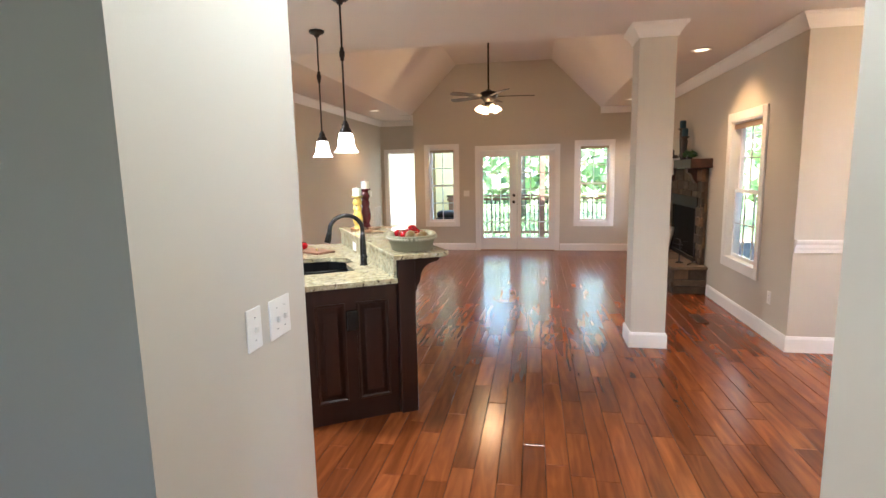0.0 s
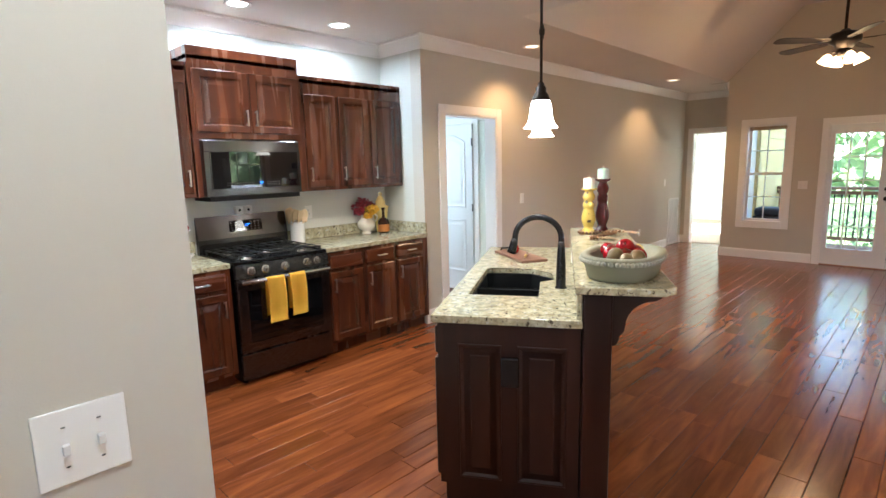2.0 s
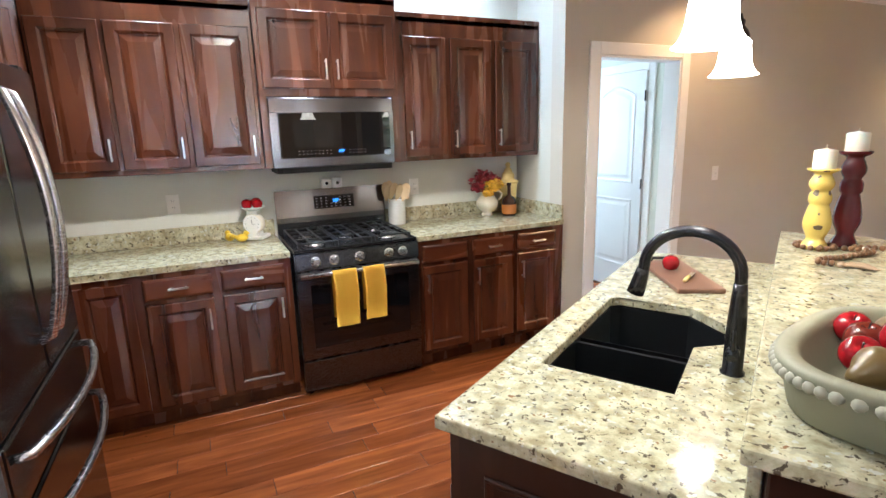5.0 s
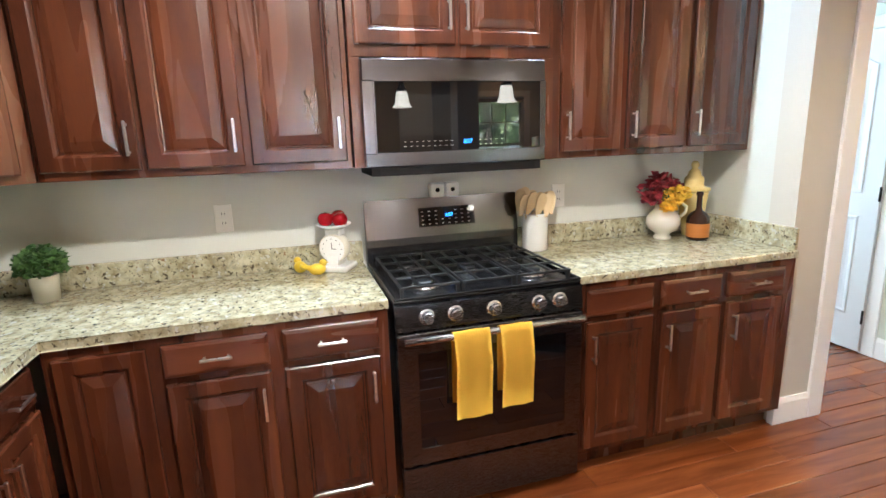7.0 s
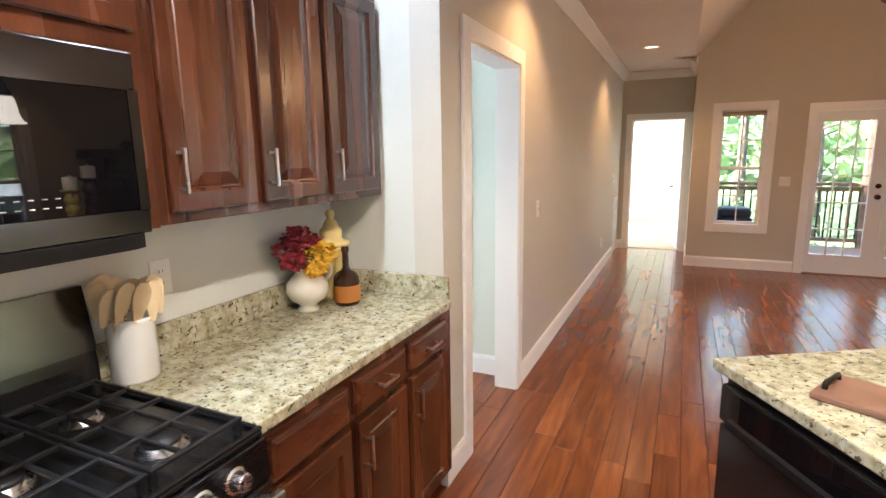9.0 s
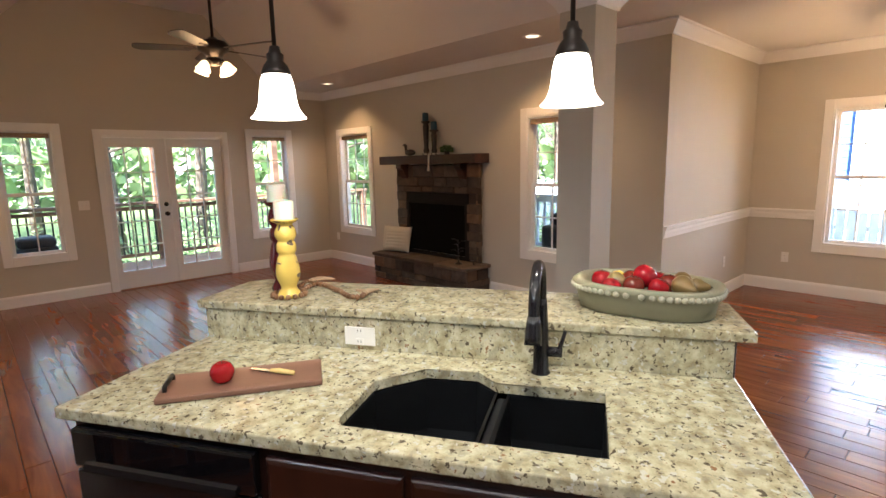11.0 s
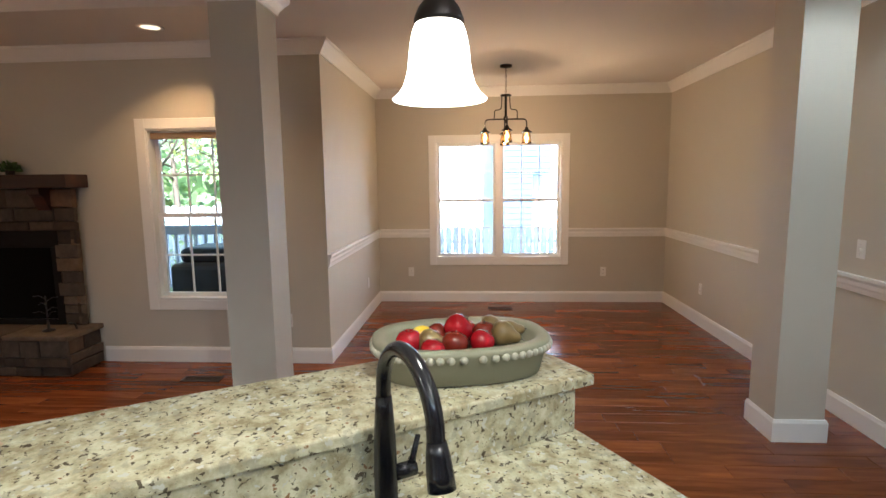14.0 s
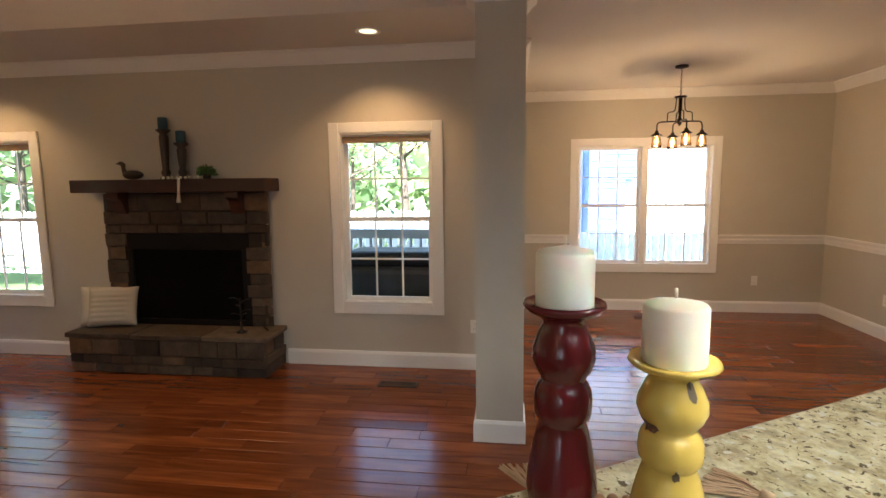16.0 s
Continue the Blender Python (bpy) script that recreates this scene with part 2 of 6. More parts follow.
PLASTIC = mat("white_plastic", (0.80, 0.79, 0.75), 0.35)[0]
SOOT = mat("matte_black_metal", (0.007, 0.006, 0.006), 0.6, 0.0, 0.2)[0]
SLOT = mat("slot_dark", (0.03, 0.03, 0.03), 0.6)[0]
VENTM = mat("vent_white", (0.70, 0.69, 0.65), 0.45)[0]
VENTB = mat("vent_brown", (0.06, 0.035, 0.025), 0.5)[0]
YTOWEL = paint("towel_yellow", (0.86, 0.53, 0.05), 0.9, 0.9, 900)
YGLAZE = paint("yellow_glaze", (0.64, 0.47, 0.10), 0.22, 0.1, 60, 0.25)
VENTBACK = mat("vent_back", (0.22, 0.22, 0.21), 0.7)[0]
YWORN = mat("yellow_worn", (0.10, 0.07, 0.03), 0.5)[0]
RGLAZE = paint("oxblood_glaze", (0.085, 0.008, 0.010), 0.16, 0.1, 60, 0.25)
WAX = mat("candle_wax", (0.82, 0.78, 0.66), 0.5)[0]
WAX.node_tree.nodes["Principled BSDF"].inputs["Subsurface Weight"].default_value = 0.3
BLUEWAX = mat("blue_wax", (0.02, 0.075, 0.11), 0.5)[0]
DARKW = wood("dark_turned", (0.012, 0.009, 0.007), (0.03, 0.022, 0.016), (0.05, 0.04, 0.03), 0.4)
CREAM = paint("cream_glaze", (0.72, 0.68, 0.57), 0.25, 0.05)
WHITEC = mat("white_ceramic", (0.82, 0.82, 0.80), 0.2)[0]
YJAR = paint("honey_glaze", (0.72, 0.56, 0.22), 0.22, 0.05)
BROWNG = mat("brown_bottle", (0.035, 0.014, 0.008), 0.08)[0]
LABELM = paint("amber_label", (0.42, 0.15, 0.025), 0.4, 0.1)
BURG = leafy("burgundy_petals", (0.14, 0.006, 0.016), (0.32, 0.022, 0.04))
YPET = leafy("yellow_petals", (0.75, 0.42, 0.02), (0.88, 0.60, 0.05))
LEAF = leafy("herb_leaves", (0.03, 0.085, 0.02), (0.09, 0.18, 0.04))
TREE = leafy("tree_leaves", (0.20, 0.30, 0.14), (0.50, 0.57, 0.31), True)
TREEY = leafy("autumn_leaves", (0.36, 0.36, 0.12), (0.60, 0.50, 0.22), True)
BARK = paint("bark", (0.10, 0.075, 0.055), 0.9, 0.9, 30, 0.3)
RED, REDD = paint("apple_red", (0.27, 0.004, 0.008), 0.13, 0.05, 40, 0.4), paint("apple_mottled", (0.14, 0.016, 0.008), 0.2, 0.05, 30, 0.5)
GREENF, YELF = paint("pear_green", (0.15, 0.10, 0.035), 0.3, 0.1, 40, 0.3), paint("lemon", (0.72, 0.50, 0.03), 0.35, 0.2, 80, 0.1)
BOWLM = paint("bowl_grey_green", (0.235, 0.225, 0.15), 0.6, 0.5, 50, 0.3)
BEADC = paint("worn_bead_paint", (0.33, 0.315, 0.24), 0.55, 0.3, 60, 0.2)
BEADW = wood("bead_wood", (0.10, 0.045, 0.018), (0.19, 0.095, 0.042), (0.27, 0.15, 0.075), 0.32)
JUTE = paint("jute", (0.42, 0.30, 0.19), 0.95, 0.9, 300)
KNIT = paint("cream_knit", (0.62, 0.58, 0.48), 0.95, 0.9, 300)
FOAM = glow("lit_opal_glass", (1.0, 0.86, 0.66), 1.05)
FANG = glow("lit_fan_glass", (1.0, 0.62, 0.30), 0.45)
BULB = glow("edison_bulb", (1.0, 0.45, 0.13), 1.6)
DISC = glow("downlight_lens", (1.0, 0.74, 0.46), 0.22)
DISCC = glow("downlight_lens_cool", (1.0, 0.97, 0.92), 2.4)
LCD = glow("blue_digits", (0.05, 0.25, 1.0), 0.5, (0.0, 0.0, 0.02))
SCREEN = mat("fire_screen", (0.004, 0.0035, 0.003), 0.8, 0.0, 0.08)[0]
# The bulbs' glow is put into the clear glass as an amber tint.
JARG = glass("clear_jar_glow_tint", (1.0, 0.80, 0.52))
PANE = glass("pane", (1, 1, 1), 0.0, 1.02)
SIDING = paint("blue_siding", (0.07, 0.13, 0.29), 0.7, 0.2)
SIDEW = paint("white_siding", (0.74, 0.78, 0.82), 0.6, 0.2)
SIDEY = paint("tan_siding", (0.62, 0.48, 0.22), 0.7, 0.2)
ROOFM = paint("shingle_roof", (0.12, 0.12, 0.125), 0.9, 0.9, 40, 0.2)
FENCEM = paint("fence_white", (0.62, 0.64, 0.66), 0.6, 0.2)
RAILG = paint("rail_grey", (0.42, 0.45, 0.50), 0.7, 0.2)
GRASS = paint("lawn", (0.10, 0.15, 0.045), 0.95, 0.9, 50, 0.35)
CARPET = paint("carpet_beige", (0.52, 0.43, 0.32), 0.98, 0.9, 300, 0.06)
COVER = paint("grill_cover", (0.012, 0.012, 0.014), 0.6, 0.4, 90)

# ---- mesh helpers ----
def link(name, bm, material, parent=None, label="", smooth=False, loc=None, rz=0):
    me = bpy.data.meshes.new(name)
    bmesh.ops.recalc_face_normals(bm, faces=bm.faces)
    if smooth:
        for f in bm.faces:
            f.smooth = True
    bm.to_mesh(me)
    bm.free()
    me.materials.append(material)
    ob = new(name, me)
    ob.parent = parent
    if loc is not None:
        ob.matrix_basis = pose(*loc, 0, 0, rz)
    if label:
        ob["label"] = label
    return ob


part = link


def thing(name, label, category, loc=(0, 0, 0), rz=0, group=""):
    ob = new(name)
    ob.empty_display_size = 0.05
    ob.matrix_basis = pose(*loc, 0, 0, rz)
    return tagged(ob, label, category, group)


def solo(name, bm, material, label, category, loc=(0, 0, 0), rz=0, group="", smooth=False):
    return tagged(link(name, bm, material, None, "", smooth, loc, rz), label, category, group)


def struct(name, bm, material, loc=(0, 0, 0), rz=0, label=""):
    return tagged(link(name, bm, material, None, label, False, loc, rz), kind="structure")


def box(bm, x0, x1, y0, y1, z0, z1, bev=0.0, seg=1):
    b2 = bmesh.new() if bev else bm
    vs = [b2.verts.new((x, y, z)) for x in (x0, x1) for y in (y0, y1) for z in (z0, z1)]
    for q in ((0, 1, 3, 2), (4, 6, 7, 5), (0, 4, 5, 1), (2, 3, 7, 6), (0, 2, 6, 4), (1, 5, 7, 3)):
        b2.faces.new([vs[i] for i in q])
    if bev:
        bmesh.ops.bevel(b2, geom=b2.edges[:], offset=bev, segments=seg, profile=0.5, affect="EDGES")
        join(bm, b2)
    return bm


def join(bm, other, m=None):
    other.verts.index_update()
    vs = [bm.verts.new(m @ v.co if m else v.co) for v in other.verts]
    for f in other.faces:
        nf = bm.faces.new([vs[v.index] for v in f.verts])
        nf.smooth = f.smooth
    other.free()
    return bm


def B(*a, **k):
    return box(bmesh.new(), *a, **k)


def lathe(prof, n=24, bm=None, at=(0, 0, 0), sx=1.0, sy=1.0, lean=None):
    """Turns (radius, height) rows about the upright axis."""
    bm = bm or bmesh.new()
    rings = []
    for r, z in prof:
        if r < 1e-5:
            rings.append([bm.verts.new((at[0], at[1], at[2] + z))])
        else:
            rings.append([bm.verts.new((at[0] + r * sx * math.cos(2 * math.pi * i / n), at[1] + r * sy * math.sin(2 * math.pi * i / n), at[2] + z)) for i in range(n)])
    for a, b in zip(rings, rings[1:]):
        for i in range(n):
            j = (i + 1) % n
            if len(a) == 1 and len(b) > 1:
                bm.faces.new((a[0], b[j], b[i]))
            elif len(b) == 1 and len(a) > 1:
                bm.faces.new((a[i], a[j], b[0]))
            elif len(a) > 1:
                bm.faces.new((a[i], a[j], b[j], b[i]))
    return bm


def ball(r, at=(0, 0, 0), bm=None, n=12, sx=1, sy=1, sz=1):
    k = max(4, n // 2)
    return lathe([(r * math.sin(math.pi * i / k), -r * sz * math.cos(math.pi * i / k)) for i in range(k + 1)], n, bm, at, sx, sy)


def tube(pts, r, n=10, bm=None, cap=True):
    """A round bar along points; r is one radius or one a point."""
    bm = bm or bmesh.new()
    pts = [Vector(p) for p in pts]
    rs = [r] * len(pts) if isinstance(r, (int, float)) else r
    up = Vector((0, 0, 1))
    rings, side = [], None
    for i, p in enumerate(pts):
        d = (pts[min(i + 1, len(pts) - 1)] - pts[max(i - 1, 0)]).normalized()
        if side is None:
            side = d.cross(up if abs(d.z) < 0.9 else Vector((1, 0, 0))).normalized()
        side = (side - d * side.dot(d)).normalized()
        o = d.cross(side)
        rings.append([bm.verts.new(p + (side * math.cos(2 * math.pi * k / n) + o * math.sin(2 * math.pi * k / n)) * rs[i]) for k in range(n)])
    for a, b in zip(rings, rings[1:]):
        for i in range(n):
            j = (i + 1) % n
            bm.faces.new((a[i], a[j], b[j], b[i]))
    if cap:
        bm.faces.new(rings[0][::-1])
        bm.faces.new(rings[-1])
    return bm


def prism(pts, z0, z1, bm=None, bev=0.0):
    """An upright slab over a plan outline."""
    b2 = bmesh.new()
    lo, hi = [b2.verts.new((x, y, z0)) for x, y in pts], [b2.verts.new((x, y, z1)) for x, y in pts]
    b2.faces.new(lo[::-1])
    b2.faces.new(hi)
    for i in range(len(pts)):
        j = (i + 1) % len(pts)
        b2.faces.new((lo[i], lo[j], hi[j], hi[i]))
    if bev:
        bmesh.ops.bevel(b2, geom=b2.edges[:], offset=bev, segments=2, profile=0.5, affect="EDGES")
    return join(bm, b2) if bm else b2


def side_prism(pts, x0, x1, bm=None):
    """A solid over an outline in (y, z), between x0 and x1."""
    b2 = bmesh.new()
    lo, hi = [b2.verts.new((x0, y, z)) for y, z in pts], [b2.verts.new((x1, y, z)) for y, z in pts]
    b2.faces.new(lo[::-1])
    b2.faces.new(hi)
    for i in range(len(pts)):
        j = (i + 1) % len(pts)
        b2.faces.new((lo[i], lo[j], hi[j], hi[i]))
    return join(bm, b2) if bm else b2


def rings(w, h, prof, bm=None, x=0.0, z=0.0):
    """A panel in the xz plane that faces -y: nested rectangles, each (inset, depth)."""
    bm = bm or bmesh.new()
    rs = [[bm.verts.new((x + a, d, z + c)) for a, c in ((i, i), (w - i, i), (w - i, h - i), (i, h - i))] for i, d in prof]
    for a, b in zip(rs, rs[1:]):
        for i in range(4):
            j = (i + 1) % 4
            bm.faces.new((a[i], a[j], b[j], b[i]))
    bm.faces.new(rs[0][::-1])
    bm.faces.new(rs[-1])
    return bm


def sweep(path, prof, bm=None):
    """A moulding along a plan line with mitred corners; prof rows are (distance to the right of the line, height)."""
    bm = bm or bmesh.new()
    P = [Vector(p) for p in path]
    sec = []
    for i, p in enumerate(P):
        ds = [(P[k + 1] - P[k]).normalized() for k in (i - 1, i) if 0 <= k < len(P) - 1]
        ns = [Vector((d.y, -d.x)) for d in ds]
        n = ns[0] if len(ns) == 1 else (ns[0] + ns[1]) / (1 + ns[0].dot(ns[1]))
        sec.append([bm.verts.new((p.x + n.x * d, p.y + n.y * d, z)) for d, z in prof])
    for a, b in zip(sec, sec[1:]):
        for i in range(len(prof)):
            j = (i + 1) % len(prof)
            bm.faces.new((a[i], a[j], b[j], b[i]))
    bm.faces.new(sec[0][::-1])
    bm.faces.new(sec[-1])
    return bm


def slab_with_holes(x0, x1, z0, z1, th, holes):
    """A wall along x from y = 0 to th, with rectangular holes."""
    bm = bmesh.new()
    xs = sorted({x0, x1, *[h[0] for h in holes], *[h[1] for h in holes]})
    for a, b in zip(xs, xs[1:]):
        cuts = sorted((h[2], h[3]) for h in holes if h[0] <= a + 1e-6 and h[1] >= b - 1e-6)
        z = z0
        for c, d in cuts:
            if c > z + 1e-6:
                box(bm, a, b, 0, th, z, c)
            z = d
        if z < z1 - 1e-6:
            box(bm, a, b, 0, th, z, z1)
    bmesh.ops.remove_doubles(bm, verts=bm.verts, dist=1e-5)
    return bm

# ---- large structure ----
H0 = 2.74          # flat ceiling
XK, XP, XR, XD = -3.22, -2.63, 2.92, 5.29   # kitchen wall, passage wall, hearth wall, dining window wall
YB, YS, YF, YN, YQ, YL, YR = 0.85, 4.53, 10.21, 11.30, 1.402, 4.47, 0.79
T = 0.14


def wall(name, x0, x1, loc, rz, z1=H0, holes=(), material=WALL, th=T, z0=0.0):
    return struct(name, slab_with_holes(x0, x1, z0, z1, th, holes), material, loc, rz)


# far wall (its room side looks to -y), with windows and the double doors
FD = (-0.285, 1.215, 0.0, 2.005)
W1, W2 = (-1.31, -0.775, 0.57, 2.05), (1.65, 2.225, 0.57, 2.05)
wall("wall_north", -1.61, XR + T, (0, YF, 0), 0, H0, [FD, W1, W2])
gable = bmesh.new()
box(gable, -1.9, XR + T, YF, YF + T, H0, 3.95)
struct("wall_gable", gable, WALL)
# recess with the far doorway
wall("wall_recess_side", 0, YN - YF + T, (-1.61 + T, YF + T, 0), 90, H0)
D2 = (-2.47, -1.70, 0, 2.03)
wall("wall_recess", XP - T, -1.61, (0, YN, 0), 0, H0, [D2])
# passage wall, room side to +x: its holes run along +y
D1 = (4.83, 5.64, 0, 2.06)
wall("wall_passage", YS, YN, (XP, 0, 0), 90, H0, [D1])
struct("wall_stub", B(XK - T, XP - T, YS, YS + T, 0, H0), KITW)
wall("wall_kitchen", YB - T, YS + T, (XK, 0, 0), 90, material=KITW)
struct("wall_kitchen_back", B(XK, -1.00, YB - T, YB, 0, H0), KITW)
# pantry block with the hall corner
PD = (-0.86, -0.10, 0, 2.04)
wall("wall_pantry_front", -0.98, 0.045, (0, YQ - 0.11, 0), 0, H0, [PD], th=0.11)
struct("wall_pantry_side", B(-1.00, -0.90, YB, YQ - 0.11, 0, H0), WALL)
struct("wall_hall_corner", B(-0.065, 0.045, 0.66, YQ - 0.11, 0, H0), WALL)
struct("wall_hall_return", B(-3.0, -0.065, 0.66, 0.71, 0, H0), WALL)
# hearth wall, room side to -x: local x runs to -y
W3, W4 = (-6.00, -5.19, 0.57, 2.05), (-9.75, -8.97, 0.57, 2.05)
wall("wall_east", -YF - T, -YL, (XR, 0, 0), -90, H0, [W3, W4])
struct("wall_dining_north", B(XR + T, XD, YL, YL + T, 0, H0), WALL)
WD = (-3.71, -2.10, 0.58, 2.072)
wall("wall_dining_east", -YL - T, -YR + T, (XD, 0, 0), -90, H0, [WD])
struct("wall_dining_south", B(1.61, XD, YR - T, YR, 0, H0), WALL)
struct("wall_hall_east", B(1.61, 1.61 + T, -2.6, YR - T, 0, H0), WALL)
# The hole is invented, to hold the entry fill lamp.
wall("wall_hall_south", -3.0, 1.61 + T, (0, -2.74, 0), 0, H0, [(0.75, 1.25, 0.9, 2.1)])
struct("wall_hall_west", B(-3.14, -3.0, -2.6, 0.71, 0, H0), WALL)
# vestibule behind the passage door, and the far room
struct("wall_vestibule_north", B(-4.9, XP - T, 5.80, 5.92, 0, H0), PALE)
struct("wall_vestibule_west", B(-5.02, -4.9, 4.0, 5.92, 0, H0), PALE)
struct("wall_vestibule_south", B(-4.9, XK - T, 4.0, 4.12, 0, H0), PALE)
wall("wall_far_room_west", 0, 4.2, (-4.6, YN + T, 0), 90, H0, [(0.6, 2.6, 0.6, 2.1)], PALE)
struct("wall_far_room_north", B(-4.6, -1.47, YN + 4.2, YN + 4.34, 0, H0), PALE)
struct("wall_far_room_east", B(-1.61, -1.47, YN + T, YN + 4.2, 0, H0), PALE)
struct("wall_far_room_south", B(-4.74, XP - T, YN + 0.02, YN + T, 0, H0), PALE)
struct("floor_far_room", B(-4.74, -1.47, YN + 0.08, YN + 4.34, -0.1, 0.004), CARPET)

# columns between kitchen, dining and hearth rooms
def column(x0, y0):
    w = 0.29
    c = thing("column", "square painted greige column with white base and capital moulding", "column", (x0, y0, 0), 0, "room columns")
    c["kind"] = "structure"
    part("shaft", B(0, w, 0, w, 0, H0), WALL, c)
    path = [(0.0, w / 2), (0, w), (w, w), (w, 0), (0, 0), (0.0, w / 2)]
    part("base_moulding", sweep(path, [(-d, z) for d, z in [(0.0, 0.001), (0.016, 0.001), (0.016, 0.12), (0.008, 0.14), (0.0, 0.14)]]), TRIM, c, "white base moulding")
    part("capital", sweep(path, [(-d, z) for d, z in [(0, 2.63), (0.012, 2.63), (0.018, 2.65), (0.045, 2.69), (0.07, 2.715), (0.075, H0 - 0.001), (0, H0 - 0.001)]]), TRIM, c, "white crown capital")
    return c


column(1.652, 4.452)
column(1.662, 1.118)

# ceilings: a flat sheet with the raised vault over the hearth room
VX0, VX1, VY0, VY1, VZ = -1.64, 2.03, 4.75, YF, 3.66
ceil = bmesh.new()
for a in ((-5.1, VX0, -2.8, 11.5), (VX1, 5.5, -2.8, 10.4), (VX0, VX1, -2.8, VY0), (VX0, -1.61 + T, YF + T, 11.5)):
    box(ceil, a[0], a[1], a[2], a[3], H0, H0 + 0.12)
ceiling = struct("ceiling", ceil, CEIL)
v = bmesh.new()
k = VZ - H0
A = [v.verts.new(p) for p in ((VX0, VY0, H0), (VX0, VY1, H0), (VX0 + k, VY1, VZ), (VX0 + k, VY0 + k, VZ), (VX1 - k, VY1, VZ), (VX1 - k, VY0 + k, VZ), (VX1, VY1, H0), (VX1, VY0, H0))]
for q in ((0, 1, 2, 3), (3, 2, 4, 5), (5, 4, 6, 7), (0, 3, 5, 7)):
    v.faces.new([A[i] for i in q])
ex = bmesh.ops.extrude_face_region(v, geom=v.faces[:])
bmesh.ops.translate(v, verts=[e for e in ex["geom"] if isinstance(e, bmesh.types.BMVert)], vec=(0, 0, 0.13))
struct("ceiling_vault", v, CEIL)
struct("ceiling_far_room", B(-4.74, -1.47, 11.5, YN + 4.34, H0, H0 + 0.12), CEIL)
struct("roof", B(-5.3, 5.7, -3.0, 10.5, 4.0, 4.1), ROOFM)

# mouldings
BASE = [(0.0, 0.002), (0.016, 0.002), (0.016, 0.115), (0.008, 0.14), (0.0, 0.14)]
CROWN = [(0.0, H0 - 0.115), (0.012, H0 - 0.115), (0.018, H0 - 0.10), (0.05, H0 - 0.06), (0.078, H0 - 0.025), (0.09, H0 - 0.02), (0.09, H0 - 0.002), (0.0, H0 - 0.002)]
RAIL = [(0.0, 0.855), (0.012, 0.855), (0.016, 0.885), (0.022, 0.90), (0.022, 0.925), (0.034, 0.945), (0.034, 0.965), (0.0, 0.965)]
for pth in ([(XK, YB), (XK, YS), (XP, YS), (XP, YN), (-1.61, YN), (-1.61, YF), (VX0 + 0.002, YF)],
            [(VX1, YF), (XR, YF), (XR, YL), (XD, YL), (XD, YR), (1.61, YR), (1.61, -2.6)],
            [(0.045, 0.66), (0.045, YQ), (-1.0, YQ), (-1.0, YB), (XK, YB)]):
    struct("crown_moulding", sweep(pth, CROWN), TRIM)
for pth in ([(XP - 0.02, YS), (XP, YS), (XP, 4.74)], [(XP, 5.73), (XP, 10.60)], [(XP, 11.2), (XP, YN), (-2.56, YN)], [(-1.61, YN), (-1.61, YF), (-0.375, YF)], [(1.305, YF), (XR, YF), (XR, 8.42)],
            [(XR, 6.54), (XR, YL), (XD, YL), (XD, YR), (1.61, YR), (1.61, -2.6)], [(-3.0, 0.66), (0.045, 0.66), (0.045, YQ), (-0.02, YQ)],
            [(-4.9, 5.80), (-3.86, 5.80)], [(-3.0, 5.80), (XP - T, 5.80)], [(-4.6, 15.5), (-1.61, 15.5), (-1.61, 11.45)]):
    struct("baseboard", sweep(pth, BASE), TRIM)
struct("chair_rail", sweep([(XR + 0.005, YL), (XD, YL), (XD, 3.798)], RAIL), TRIM)
struct("chair_rail", sweep([(XD, 2.012), (XD, YR), (1.625, YR)], RAIL), TRIM)


def casing(name, x0, x1, z0, z1, w=0.088, loc=(0, 0, 0), rz=0, sill=False, th=T):
    """Flat casing round a hole, facing -y, and the lining of the hole."""
    bm = bmesh.new()
    box(bm, x0 - w, x0, -0.018, 0, z0 if z0 < 0.1 else z0 - w, z1 + w, 0.003)
    box(bm, x1, x1 + w, -0.018, 0, z0 if z0 < 0.1 else z0 - w, z1 + w, 0.003)
    box(bm, x0, x1, -0.0182, 0, z1, z1 + w, 0.003)
    if z0 > 0.1:
        box(bm, x0, x1, -0.0182, 0, z0 - w, z0, 0.003)
    box(bm, x0 + 0.0005, x0 + 0.015, -0.010, th, z0, z1)
    box(bm, x1 - 0.015, x1 - 0.0005, -0.010, th, z0, z1)
    box(bm, x0 + 0.015, x1 - 0.015, -0.010, th, z1 - 0.015, z1 - 0.0005)
    if z0 > 0.1:
        box(bm, x0 + 0.015, x1 - 0.015, -0.022, th, z0 + 0.0005, z0 + 0.02)
    return struct(name, bm, TRIM, loc, rz)


casing("door_casing", D1[0], D1[1], 0, D1[3], loc=(XP, 0, 0), rz=90)
casing("door_casing", D2[0], D2[1], 0, D2[3], loc=(0, YN, 0))
casing("door_casing", -3.79, -3.08, 0, 2.04, 0.075, loc=(0, 5.80, 0), th=0.001)


def sash(bm_rail, w, h, cols, rows, x, z, y, fr=0.035, bar=0.014):
    box(bm_rail, x, x + fr, y, y + 0.03, z, z + h)
    box(bm_rail, x + w - fr, x + w, y, y + 0.03, z, z + h)
    box(bm_rail, x + fr, x + w - fr, y, y + 0.03, z, z + fr)
    box(bm_rail, x + fr, x + w - fr, y, y + 0.03, z + h - fr, z + h)
    for i in range(1, cols):
        c = x + fr + (w - 2 * fr) * i / cols
        box(bm_rail, c - bar / 2, c + bar / 2, y + 0.008, y + 0.022, z + fr, z + h - fr)
    for i in range(1, rows):
        c = z + fr + (h - 2 * fr) * i / rows
        box(bm_rail, x + fr, x + w - fr, y + 0.009, y + 0.021, c - bar / 2, c + bar / 2)


